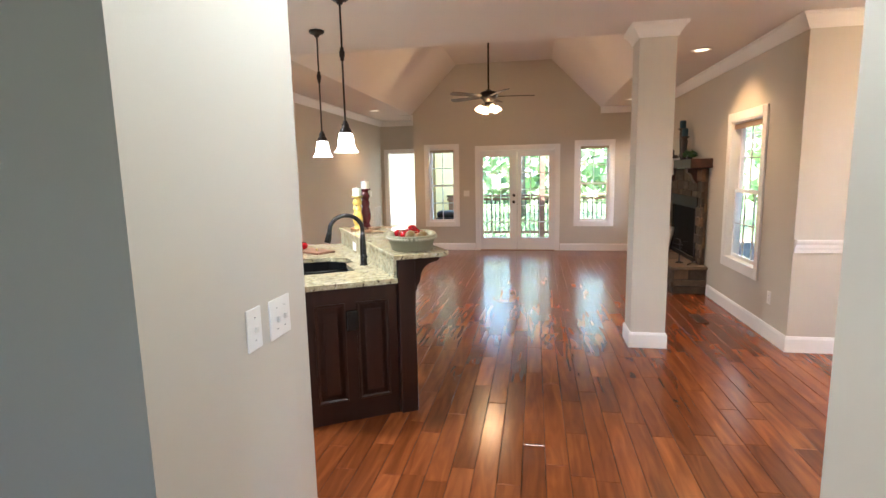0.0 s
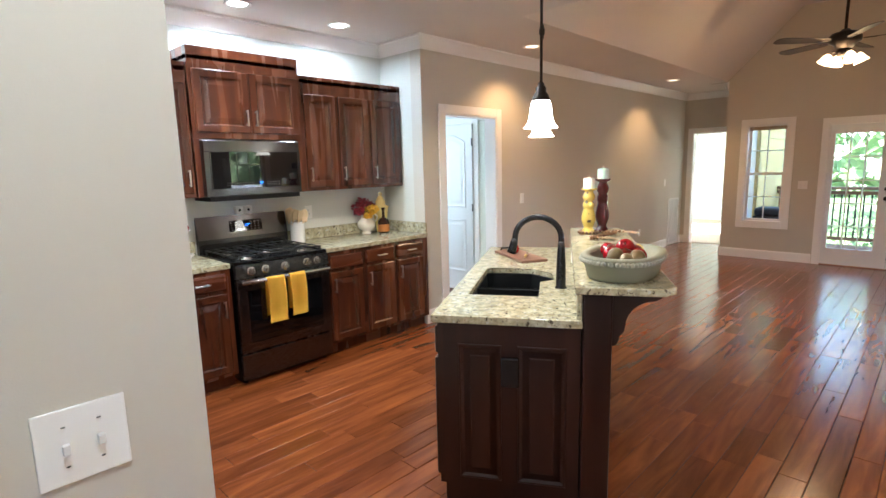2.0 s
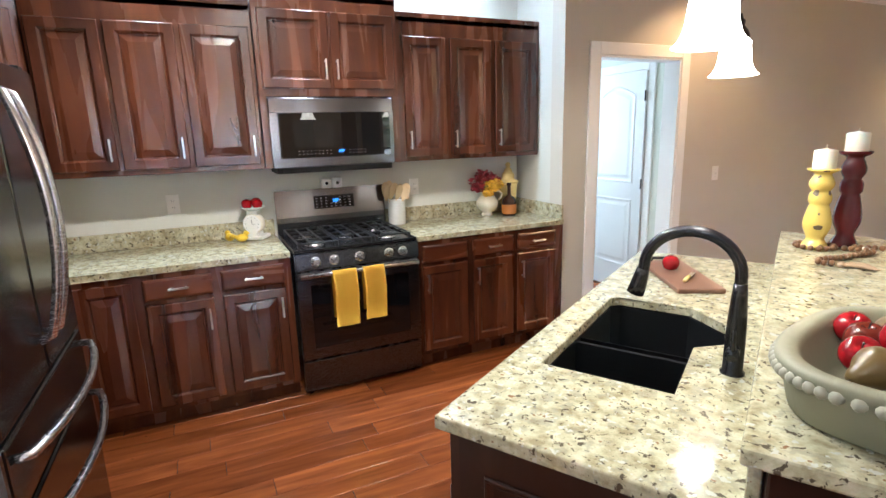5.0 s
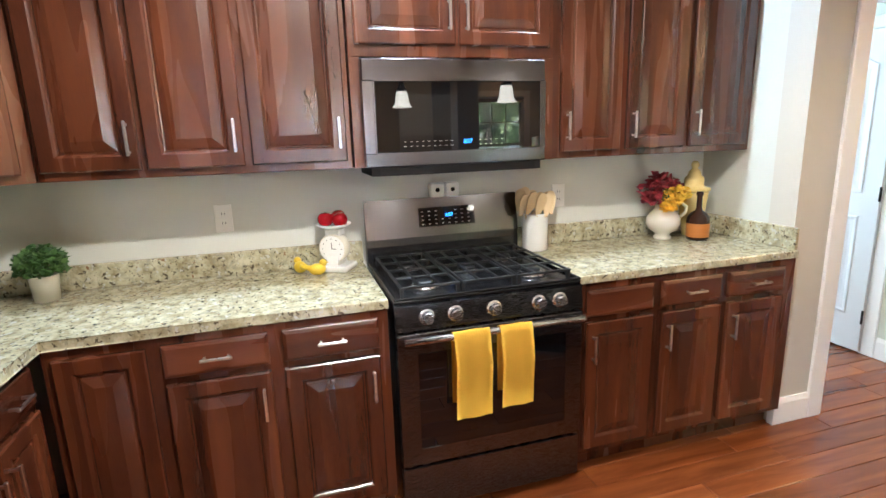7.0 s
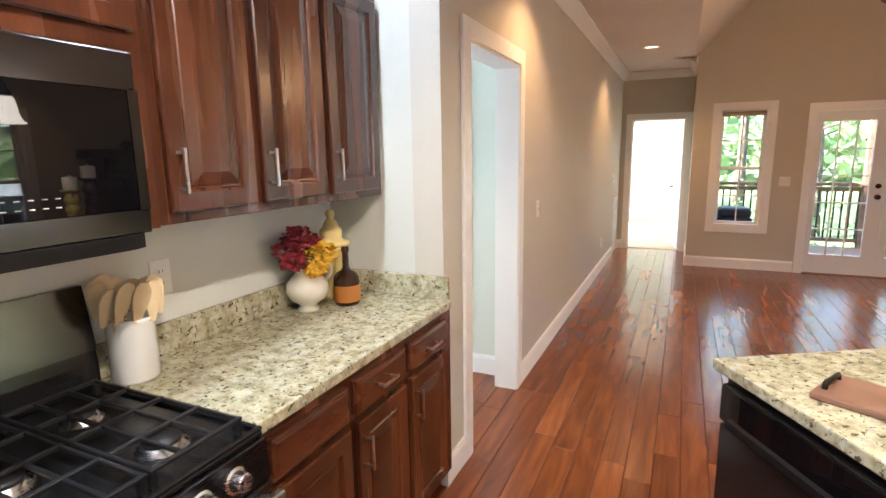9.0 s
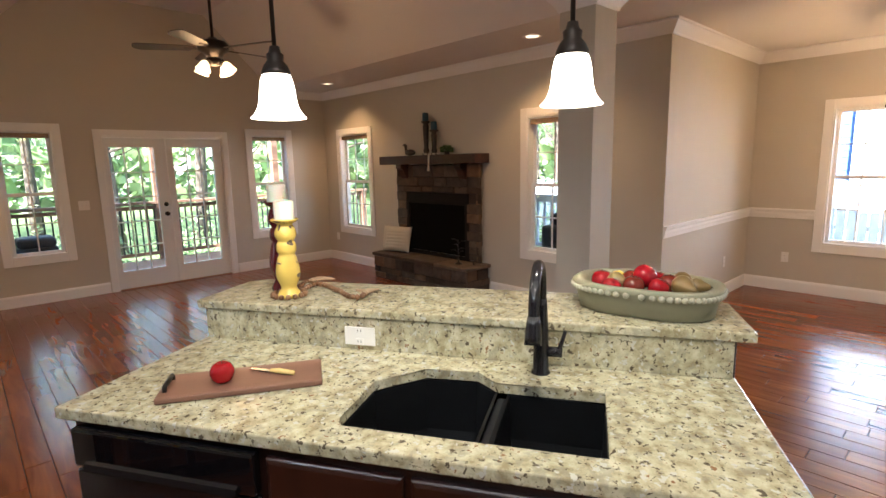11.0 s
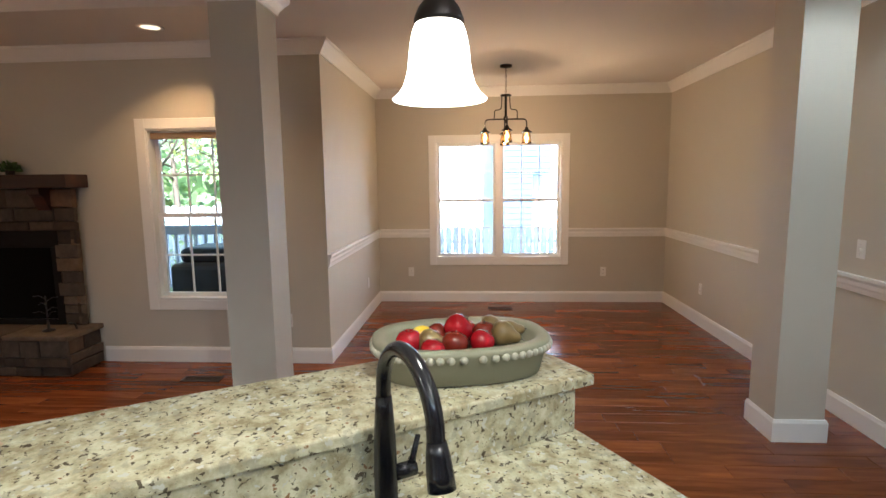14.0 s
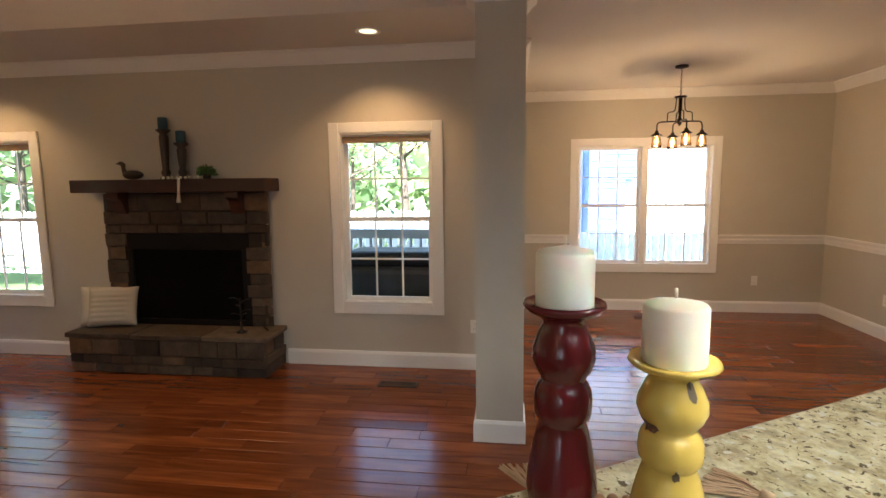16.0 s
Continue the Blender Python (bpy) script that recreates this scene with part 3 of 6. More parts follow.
def window(hole, loc, rz, cols, rows, blind=True, name="window_1", units=1):
    x0, x1, z0, z1 = hole
    casing("window_casing", x0, x1, z0, z1, loc=loc, rz=rz)
    w = thing(name, "white double-hung window with grilles between the panes" + (" and a raised fabric shade" if blind else ""), "window", loc, rz)
    w["kind"] = "structure"
    uw = (x1 - x0 - 0.03 - (units - 1) * 0.07) / units
    for u in range(units):
        a = x0 + 0.015 + u * (uw + 0.07)
        zb, zt = z0 + 0.02, z1 - 0.015
        zm = (zb + zt) / 2
        lo, up = bmesh.new(), bmesh.new()
        sash(lo, uw, zm - zb + 0.02, cols, rows, a, zb, 0.055)
        sash(up, uw, zt - zm + 0.02, cols, rows, a, zm - 0.02, 0.088)
        part("lower_sash", lo, TRIM, w)
        part("upper_sash", up, TRIM, w)
        for zz, hh, yy in ((zb, zm - zb + 0.02, 0.071), (zm - 0.02, zt - zm + 0.02, 0.104)):
            g = part("pane", B(a + 0.03, a + uw - 0.03, yy, yy + 0.003, zz + 0.03, zz + hh - 0.03), PANE, w)
            g.visible_shadow = False
        if u:
            part("mullion", B(a - 0.07, a, -0.012, 0.12, z0 + 0.02, z1 - 0.015, 0.003), TRIM, w)
        if blind:
            bl = bmesh.new()
            for i in range(5):
                box(bl, a + 0.01, a + uw - 0.01, 0.012, 0.042, zt - 0.012 - 0.011 * (i + 1), zt - 0.012 - 0.011 * i - 0.002, 0.002)
            part("shade", bl, JUTE, w, "raised taupe fabric shade")
    return w


window(W1, (0, YF, 0), 0, 2, 2, name="window_1")
window(W2, (0, YF, 0), 0, 2, 2, name="window_2")
window(W3, (XR, 0, 0), -90, 3, 2, name="window_3")
window(W4, (XR, 0, 0), -90, 3, 2, name="window_4")
window(WD, (XD, 0, 0), -90, 3, 2, False, name="window_5", units=2)
window((0.6, 2.6, 0.6, 2.1), (-4.6, YN + T, 0), 90, 3, 2, False, name="window_6", units=2)

# double glazed doors
casing("door_casing", FD[0], FD[1], 0, FD[3], 0.08, loc=(0, YF, 0))
for k2, (a, b, g0, g1, kn) in enumerate(((-0.27, 0.462, -0.21, 0.315, 0.40), (0.468, 1.20, 0.545, 1.085, None))):
    d = thing("door_1" if k2 == 0 else "door_2", "white glazed french door with fifteen lights, closed", "door", (0, YF, 0))
    d["kind"] = "structure"
    bm = bmesh.new()
    y0, y1 = 0.03, 0.074
    gz0, gz1 = 0.245, 1.865
    box(bm, a, g0, y0, y1, 0.012, 1.985)
    box(bm, g1, b, y0, y1, 0.012, 1.985)
    box(bm, g0, g1, y0, y1, 0.012, gz0)
    box(bm, g0, g1, y0, y1, gz1, 1.985)
    for u, vv, s, t2 in ((g0 - 0.02, g0, gz0 - 0.02, gz1 + 0.02), (g1, g1 + 0.02, gz0 - 0.02, gz1 + 0.02), (g0, g1, gz0 - 0.02, gz0), (g0, g1, gz1, gz1 + 0.02)):
        box(bm, u, vv, y0 - 0.008, y0, s, t2)
    part("leaf", bm, DOORW, d)
    gr = bmesh.new()
    for i in range(1, 3):
        c = g0 + (g1 - g0) * i / 3
        box(gr, c - 0.008, c + 0.008, 0.040, 0.060, gz0, gz1)
    for i in range(1, 5):
        c = gz0 + (gz1 - gz0) * i / 5
        box(gr, g0, g1, 0.041, 0.059, c - 0.008, c + 0.008)
    part("grille", gr, DOORW, d)
    g = part("pane", B(g0, g1, 0.049, 0.052, gz0, gz1), PANE, d)
    g.visible_shadow = False
    if kn:
        for zz, nm in ((0.97, "knob"), (1.10, "deadbolt")):
            kb = lathe([(0.0, 0), (0.03, 0.0), (0.03, 0.008), (0.012, 0.012), (0.012, 0.03), (0.027, 0.038), (0.027, 0.052), (0.0, 0.058)] if nm == "knob" else [(0.0, 0), (0.03, 0), (0.028, 0.014), (0.0, 0.018)], 16)
            bmesh.ops.rotate(kb, verts=kb.verts, cent=(0, 0, 0), matrix=Matrix.Rotation(radians(90), 3, "X"))
            part(nm, kb, BRONZE, d, "dark bronze " + nm, True, (kn, 0.03, zz))
struct("door_threshold", B(-0.28, 1.21, 0.0, 0.12, 0.001, 0.012), mat("threshold", (0.25, 0.15, 0.09), 0.5)[0], (0, YF, 0))

# ground outside
struct("ground", B(-60, 70, -60, 80, -0.9, -0.75), GRASS)
struct("subfloor", B(-5.0, 5.4, -2.7, 11.45, -0.2, -0.004), UNDER)

# ---- kitchen ----
DOORP = [(0, 0.020), (0, 0.005), (0.005, 0.0), (0.050, 0.0), (0.056, 0.004), (0.060, 0.009), (0.066, 0.010), (0.070, 0.007), (0.100, 0.0015), (0.104, 0.0005)]
DRAWP = [(0, 0.020), (0, 0.008), (0.004, 0.004), (0.014, 0.0)]


def pull(parent, x, z, ln=0.10, upright=True, y=-0.0, name="handle", material=None):
    bm = bmesh.new()
    h = ln / 2
    if upright:
        box(bm, x - 0.005, x + 0.005, y - 0.032, y - 0.022, z - h, z + h, 0.002)
        for s in (-1, 1):
            box(bm, x - 0.004, x + 0.004, y - 0.024, y, z + s * (h - 0.012) - 0.004, z + s * (h - 0.012) + 0.004)
    else:
        box(bm, x - h, x + h, y - 0.032, y - 0.022, z - 0.005, z + 0.005, 0.002)
        for s in (-1, 1):
            box(bm, x + s * (h - 0.012) - 0.004, x + s * (h - 0.012) + 0.004, y - 0.024, y, z - 0.004, z + 0.004)
    return part(name, bm, material or NICKEL, parent, "brushed nickel bar handle")


def cabinet(name, label, loc, rz, w, z0, z1, depth, fronts, toe=False, material=CAB, cornice=0.0, group=""):
    """A cabinet that faces its own -y; fronts: (kind, x0, x1, z0, z1, pull side)."""
    c = thing(name, label, "cabinet", loc, rz, group)
    b = bmesh.new()
    if toe:
        box(b, 0, w, 0.075, depth, z0, z0 + 0.10)
        box(b, 0, w, 0.0, depth, z0 + 0.10, z1, 0.002)
    else:
        box(b, 0, w, 0.0, depth, z0, z1, 0.002)
    part("body", b, material, c)
    if cornice:
        m = bmesh.new()
        sweep([(-0.0, depth), (-0.0, 0.0), (w, 0.0), (w, depth)][::-1], [(0, z1 - 0.03), (0.008, z1 - 0.03), (0.012, z1 - 0.01), (0.03 * cornice, z1 + 0.02 * cornice), (0.05 * cornice, z1 + 0.045 * cornice), (0.05 * cornice, z1 + 0.06 * cornice), (0, z1 + 0.06 * cornice)], m)
        part("cornice", m, material, c)
    for kind, a, bb, c0, c1, side in fronts:
        f = part("door" if kind == "door" else "drawer_front", rings(bb - a, c1 - c0, DOORP if kind == "door" else DRAWP), (material if kind == "door" else (CABH if material is CAB else material)), c, "", False, (a, -0.021, c0))
        if side == "none":
            continue
        if kind == "drawer":
            pull(f, (bb - a) / 2, (c1 - c0) / 2, 0.10, False)
        else:
            px = 0.028 if side[0] == "l" else (bb - a) - 0.028
            pz = 0.11 if side[1] == "b" else (c1 - c0) - 0.11
            pull(f, px, pz, 0.12)
    return c


G1 = "stained wood wall cabinets"
G2 = "stained wood base cabinets"
FU = -2.93  # face of the wall cabinets
cabinet("wall_cabinet", "dark cherry-stained wall cabinet with three raised-panel doors above the granite counter", (FU, 1.46, 0), 90, 1.075, 1.37, 2.29, FU - XK - 0.004,
        [("door", 0.015, 0.325, 1.40, 2.17, "rb"), ("door", 0.345, 0.675, 1.40, 2.17, "rb"), ("door", 0.70, 1.055, 1.40, 2.17, "rb")], cornice=0.45, group=G1)
cabinet("wall_cabinet", "taller dark cherry-stained wall cabinet with flared cornice over the microwave", (FU + 0.03, 2.54, 0), 90, 0.865, 1.79, 2.37, FU - XK + 0.026,
        [("door", 0.025, 0.425, 1.835, 2.275, "rb"), ("door", 0.440, 0.840, 1.835, 2.275, "lb")], cornice=1.0, group=G1)
part("filler", B(-0.0, 0.04, 0.0, 0.28, 1.37, 1.79), CAB, bpy.data.objects["wall_cabinet.001"])
part("filler", B(0.82, 0.865, 0.0, 0.28, 1.37, 1.79), CAB, bpy.data.objects["wall_cabinet.001"])
cabinet("wall_cabinet", "dark cherry-stained wall cabinet with three narrow raised-panel doors beside the microwave", (FU, 3.41, 0), 90, 1.117, 1.37, 2.29, FU - XK - 0.004,
        [("door", 0.045, 0.350, 1.40, 2.17, "lb"), ("door", 0.385, 0.705, 1.40, 2.17, "lb"), ("door", 0.740, 1.085, 1.40, 2.17, "lb")], cornice=0.45, group=G1)
# diagonal corner cabinet
cc = thing("corner_cabinet", "dark cherry-stained diagonal corner wall cabinet with one door", "cabinet", (0, 0, 0), 0, G1)
part("body", prism([(XK + 0.004, YB + 0.004), (-2.612, YB + 0.004), (-2.612, 1.135), (-2.925, 1.456), (XK + 0.004, 1.456)], 1.37, 2.29), CAB, cc)
fd = part("door", rings(0.37, 0.79, DOORP), CAB, cc, "", False, (-2.617, 1.176, 1.40), 134.3)
pull(fd, 0.028, 0.11, 0.12)
cabinet("wall_cabinet", "dark cherry-stained wall cabinet beside the refrigerator", (-1.975, 1.18, 0), 180, 0.63, 1.37, 2.29, 0.326,
        [("door", 0.02, 0.31, 1.40, 2.17, "rb"), ("door", 0.325, 0.61, 1.40, 2.17, "lb")], cornice=0.45, group=G1)
cabinet("wall_cabinet", "deep dark cherry-stained cabinet over the refrigerator with nickel pulls", (-1.0, 1.45, 0), 180, 0.965, 1.835, 2.37, 0.595,
        [("door", 0.03, 0.47, 1.86, 2.29, "rb"), ("door", 0.49, 0.935, 1.86, 2.29, "lb")], cornice=1.0, group=G1)
FB = -2.60
cabinet("base_cabinet", "dark cherry-stained base cabinet with two drawers and raised-panel doors", (FB, 1.50, 0), 90, 1.085, 0.0, 0.876, FB - XK - 0.004,
        [("door", 0.03, 0.29, 0.13, 0.845, "none"), ("drawer", 0.335, 0.665, 0.735, 0.85, "c"), ("door", 0.335, 0.665, 0.13, 0.71, "rt"),
         ("drawer", 0.710, 1.045, 0.735, 0.85, "c"), ("door", 0.710, 1.045, 0.13, 0.71, "rt")], True, group=G2)
cabinet("base_cabinet", "dark cherry-stained base cabinet with three drawers and doors beside the range", (FB, 3.375, 0), 90, 1.15, 0.0, 0.876, FB - XK - 0.004,
        [("drawer", 0.03, 0.355, 0.735, 0.85, "none"), ("door", 0.03, 0.355, 0.13, 0.71, "lt"), ("drawer", 0.40, 0.715, 0.735, 0.85, "c"), ("door", 0.40, 0.715, 0.13, 0.71, "lt"),
         ("drawer", 0.755, 1.075, 0.735, 0.85, "c"), ("door", 0.755, 1.075, 0.13, 0.71, "lt")], True, group=G2)
cabinet("base_cabinet", "dark cherry-stained base cabinet next to the refrigerator", (-1.985, 1.475, 0), 180, 0.59, 0.0, 0.876, 0.62,
        [("drawer", 0.02, 0.30, 0.735, 0.85, "c"), ("door", 0.02, 0.30, 0.13, 0.71, "rt"), ("drawer", 0.32, 0.57, 0.735, 0.85, "c"), ("door", 0.32, 0.57, 0.13, 0.71, "lt")], True, group=G2)

CT = "speckled cream and brown granite"
ct = prism([(XK + 0.003, YB + 0.003), (-1.975, YB + 0.003), (-1.975, 1.505), (-2.59, 1.505), (-2.59, 2.588), (XK + 0.003, 2.588)], 0.878, 0.914, bev=0.005)
solo("countertop", ct, GRANITE, CT + " countertop on the corner base cabinets", "countertop")
solo("countertop", prism([(XK + 0.003, 3.372), (-2.59, 3.372), (-2.59, YS - 0.002), (XK + 0.003, YS - 0.002)], 0.878, 0.914, bev=0.005), GRANITE, CT + " countertop beside the range", "countertop")
for a, b in ((YB + 0.025, 2.588), (3.372, YS - 0.024)):
    solo("backsplash", B(XK + 0.002, XK + 0.022, a, b, 0.915, 1.017, 0.003), GRANITE, CT + " backsplash strip along the wall", "backsplash", group="granite backsplash strips")
solo("backsplash", B(XK + 0.002, -2.60, YS - 0.022, YS - 0.002, 0.915, 1.017, 0.003), GRANITE, CT + " backsplash strip on the end wall", "backsplash", group="granite backsplash strips")
solo("backsplash", B(XK + 0.024, -1.975, YB + 0.003, YB + 0.023, 0.915, 1.017, 0.003), GRANITE, CT + " backsplash strip beside the refrigerator", "backsplash", group="granite backsplash strips")

# range: local frame, faces -y, width along x
rg = thing("range", "black stainless gas range with five burners and a clock panel", "oven", (-2.568, 2.604, 0), 90)
W = 0.760
part("body", B(0.002, W - 0.002, 0.02, 0.655, 0.02, 0.895, 0.003), BLACK, rg)
for fx in (0.04, W - 0.04):
    for fy in (0.06, 0.6):
        part("foot", lathe([(0, 0), (0.015, 0), (0.015, 0.022), (0, 0.022)], 10), BLACK, rg, "", False, (fx, fy, 0))
part("storage_drawer", B(0.0, W, -0.012, 0.02, 0.045, 0.235, 0.006, 2), STEELD, rg, "black stainless drawer")
HY, HZ = -0.062, 0.772
od = part("oven_door", B(0.0, W, -0.018, 0.02, 0.245, 0.785, 0.006, 2), STEELD, rg, "black stainless oven door")
part("window", B(0.075, W - 0.075, -0.0205, -0.017, 0.315, 0.705, 0.002), BLACKG, od, "black glass oven window")
hb = tube([(0.02, HY, HZ), (W - 0.02, HY, HZ)], 0.0135, 12)
for hx in (0.045, W - 0.045):
    tube([(hx, HY, HZ), (hx, -0.015, HZ - 0.012)], 0.009, 8, hb)
part("handle", hb, STEELL, od, "brushed steel bar handle", True)
part("control_panel", side_prism([(-0.016, 0.795), (0.02, 0.795), (0.02, 0.897), (0.014, 0.897), (-0.006, 0.888)], 0.0, W), STEELD, rg, "black stainless knob panel")
for kx in (0.115, 0.225, 0.38, 0.565, 0.655):
    kb = lathe([(0, 0), (0.030, 0), (0.030, 0.005), (0.024, 0.008), (0.021, 0.032), (0.018, 0.036), (0, 0.036)], 20)
    box(kb, -0.0035, 0.0035, -0.019, 0.019, 0.034, 0.041, 0.001)
    bmesh.ops.rotate(kb, verts=kb.verts, cent=(0, 0, 0), matrix=Matrix.Rotation(radians(86), 3, "X"))
    part("knob", kb, STEELL, rg, "steel burner knob", False, (kx, -0.012, 0.843))
top = B(0.0, W, 0.0, 0.60, 0.895, 0.908, 0.004)
part("cooktop", top, BLACK, rg, "glossy black enamel cooktop")
for nm, (a, b, c, d) in (("front_rim", (0.0, W, 0.0, 0.014)), ("back_rim", (0.0, W, 0.586, 0.6)), ("side_rim", (0.0, 0.014, 0.0145, 0.5855)), ("side_rim", (W - 0.014, W, 0.0145, 0.5855))):
    part(nm, B(a, b, c, d, 0.9085, 0.918, 0.003), BLACK, rg)
for bx, by, r in ((0.15, 0.15, 0.045), (0.15, 0.44, 0.036), (0.38, 0.30, 0.04), (0.61, 0.15, 0.045), (0.61, 0.44, 0.036)):
    bu = part("burner", lathe([(0, 0), (r + 0.012, 0), (r + 0.012, 0.006), (r, 0.010), (r, 0.018), (0, 0.018)], 24), STEELL, rg, "steel burner ring", True, (bx, by, 0.908))
    part("cap", lathe([(0, 0.018), (r - 0.004, 0.018), (r - 0.004, 0.026), (0, 0.028)], 24), IRON, bu, "black iron burner cap", True)
for gi, (g0, g1) in enumerate(((0.03, 0.262), (0.268, 0.492), (0.498, 0.73))):
    g = bmesh.new()
    zt, zb = 0.950, 0.940
    for yy in (0.035, 0.17, 0.30, 0.43, 0.565):
        box(g, g0, g1, yy - 0.006, yy + 0.006, zb, zt, 0.002)
    for xx in (g0 + 0.006, (2 * g0 + g1) / 3, (g0 + 2 * g1) / 3, g1 - 0.006):
        box(g, xx - 0.005, xx + 0.005, 0.035, 0.565, zb - 0.001, zt - 0.001, 0.002)
    for xx in (g0 + 0.008, g1 - 0.008):
        for yy in (0.04, 0.56):
            box(g, xx - 0.007, xx + 0.007, yy - 0.007, yy + 0.007, 0.908, zb)
    part("grate", g, IRON, rg, "black cast-iron grate")
part("backguard", side_prism([(0.60, 0.895), (0.675, 0.895), (0.675, 1.19), (0.642, 1.19), (0.600, 0.985)], 0.0, W), BLACK, rg)
bg = part("backguard_face", side_prism([(0.598, 1.02), (0.602, 1.02), (0.638, 1.195), (0.675, 1.195), (0.675, 1.20), (0.630, 1.20)], 0.0, W), STEEL, rg, "black stainless clock panel")
sl = math.degrees(math.atan2(0.036, 0.175))


def tilted(name, material, x0, x1, z0, z1, parent, proud=0.002, label=""):
    ob = part(name, B(x0, x1, -proud, 0.001, z0, z1), material, parent, label)
    ob.matrix_basis = pose(0, 0.5965, 1.02, -sl, 0, 0)
    return ob


tilted("display", BLACKG, 0.255, 0.535, 0.045, 0.135, bg, 0.003, "black glass clock display")


def digits(text, x, z, size, parent, material, name="digits"):
    cu = bpy.data.curves.new(name, "FONT")
    cu.body, cu.size, cu.extrude = text, size, 0.0002
    ob = new("tmp", cu)
    dg = bpy.context.evaluated_depsgraph_get()
    me = bpy.data.meshes.new_from_object(ob.evaluated_get(dg))
    bpy.data.objects.remove(ob)
    me.materials.clear()
    me.materials.append(material)
    o = new(name, me)
    o.parent = parent
    return o


dgt = digits("3:57", 0, 0, 0.024, bg, LCD)
dgt.matrix_basis = pose(0, 0.5965, 1.02, -sl, 0, 0) @ pose(0.385, -0.0045, 0.088, 90, 0, 0)
btn = bmesh.new()
for i in range(8):
    for j in range(4):
        if not (3 <= i <= 4 and j > 1):
            box(btn, 0.268 + i * 0.033, 0.268 + i * 0.033 + 0.011, -0.0042, -0.003, 0.055 + j * 0.02, 0.059 + j * 0.02)
bo = part("button_marks", btn, VENTM, bg, "pale button marks")
bo["kind"] = "stuff"
bo.matrix_basis = pose(0, 0.5965, 1.02, -sl, 0, 0)
# two folded towels hang over the handle
for tx, tw, tl in ((0.200, 0.142, 0.322), (0.382, 0.132, 0.305)):
    tb = bmesh.new()
    y = HY
    prof = [(y + 0.018, HZ - tl + 0.05), (y + 0.017, HZ - 0.007), (y + 0.011, HZ + 0.013), (y, HZ + 0.019), (y - 0.013, HZ + 0.012), (y - 0.020, HZ - 0.010), (y - 0.022, HZ - 0.12), (y - 0.023, HZ - 0.20), (y - 0.024, HZ - tl)]
    n = 8
    cols = []
    for i in range(n + 1):
        u = i / n
        w1 = 0.003 * math.sin(u * 9 + tx * 30)
        cols.append([tb.verts.new((tx + u * tw + 0.004 * math.sin(z * 22), yy + w1 * (1 if k > 3 else -1), z)) for k, (yy, z) in enumerate(prof)])
    for a, b in zip(cols, cols[1:]):
        for k in range(len(prof) - 1):
            tb.faces.new((a[k], a[k + 1], b[k + 1], b[k]))
    bmesh.ops.solidify(tb, geom=tb.faces[:], thickness=0.006)
    ob = solo("towel", tb, YTOWEL, "folded bright yellow cotton towel on the oven door handle", "towel", (-2.568, 2.604, 0), 90, "yellow towels", True)

# microwave over the range
mw = thing("microwave", "black stainless over-the-range microwave with dark glass door", "microwave", (-2.842, 2.577, 1.36), 90)
part("body", B(0.0, 0.762, 0.012, 0.372, 0.012, 0.418, 0.003), BLACK, mw)
mf = bmesh.new()
box(mf, 0.0, 0.762, 0.0, 0.012, 0.335, 0.418, 0.004)
box(mf, 0.0, 0.762, -0.004, 0.012, 0.012, 0.066, 0.003)
box(mf, 0.0, 0.045, -0.004, 0.012, 0.066, 0.335)
box(mf, 0.735, 0.762, -0.004, 0.012, 0.066, 0.335)
part("front_frame", mf, STEEL, mw, "black stainless front frame")
part("door_glass", B(0.045, 0.735, -0.006, 0.012, 0.067, 0.334, 0.002), BLACKG, mw, "black glass door")
part("inner_window", B(0.13, 0.37, -0.0075, -0.006, 0.13, 0.285), mat("mesh_window", (0.010, 0.011, 0.012), 0.02)[0], mw, "dark mesh window")
part("bezel", box(box(box(B(0.040, 0.740, -0.0075, -0.004, 0.062, 0.067), 0.040, 0.740, -0.0075, -0.004, 0.334, 0.339), 0.040, 0.045, -0.0075, -0.004, 0.067, 0.334), 0.735, 0.740, -0.0075, -0.004, 0.067, 0.334), STEEL, mw, "thin bright bezel round the glass")
part("vent_lip", prism([(0.02, 0.30), (0.02, 0.0), (0.05, -0.012), (0.71, -0.012), (0.742, 0.0), (0.742, 0.30)], -0.022, 0.011), SOOT, mw, "black plastic lip under the door")
part("lamp_lens", B(0.30, 0.46, 0.05, 0.11, -0.024, -0.0215), IRON, mw)
dd = digits("3:57", 0, 0, 0.022, mw, LCD)
dd.matrix_basis = pose(0.395, -0.0078, 0.095, 90, 0, 0)
bt = bmesh.new()
for i in (0, 1, 2, 3, 4, 5, 6, 7, 8, 13, 14, 15, 16, 17):
    for j in range(2):
        box(bt, 0.15 + i * 0.024, 0.160 + i * 0.024, -0.0078, -0.006, 0.088 + j * 0.018, 0.0895 + j * 0.018)
bt2 = part("button_marks", bt, VENTM, mw, "pale button marks")
bt2["kind"] = "stuff"

# refrigerator, faces +y: own frame faces -y, x runs to -x of the room
fr = thing("refrigerator", "black stainless french-door refrigerator with curved handles", "refrigerator", (-1.04, 1.674, 0), 180)
FW = 0.91
part("body", B(0.003, FW - 0.003, 0.075, 0.785, 0.02, 1.785, 0.006), FRSIDE, fr, "dark grey cabinet sides")
for a, b, nm in ((0.0, FW / 2 - 0.003, "left_door"), (FW / 2 + 0.003, FW, "right_door")):
    part("door", B(a, b, 0.0, 0.068, 0.856, 1.80, 0.012, 3), STEEL, fr, "black stainless door")
part("middle_drawer", B(0, FW, 0.0, 0.068, 0.641, 0.846, 0.012, 3), STEEL, fr, "black stainless drawer")
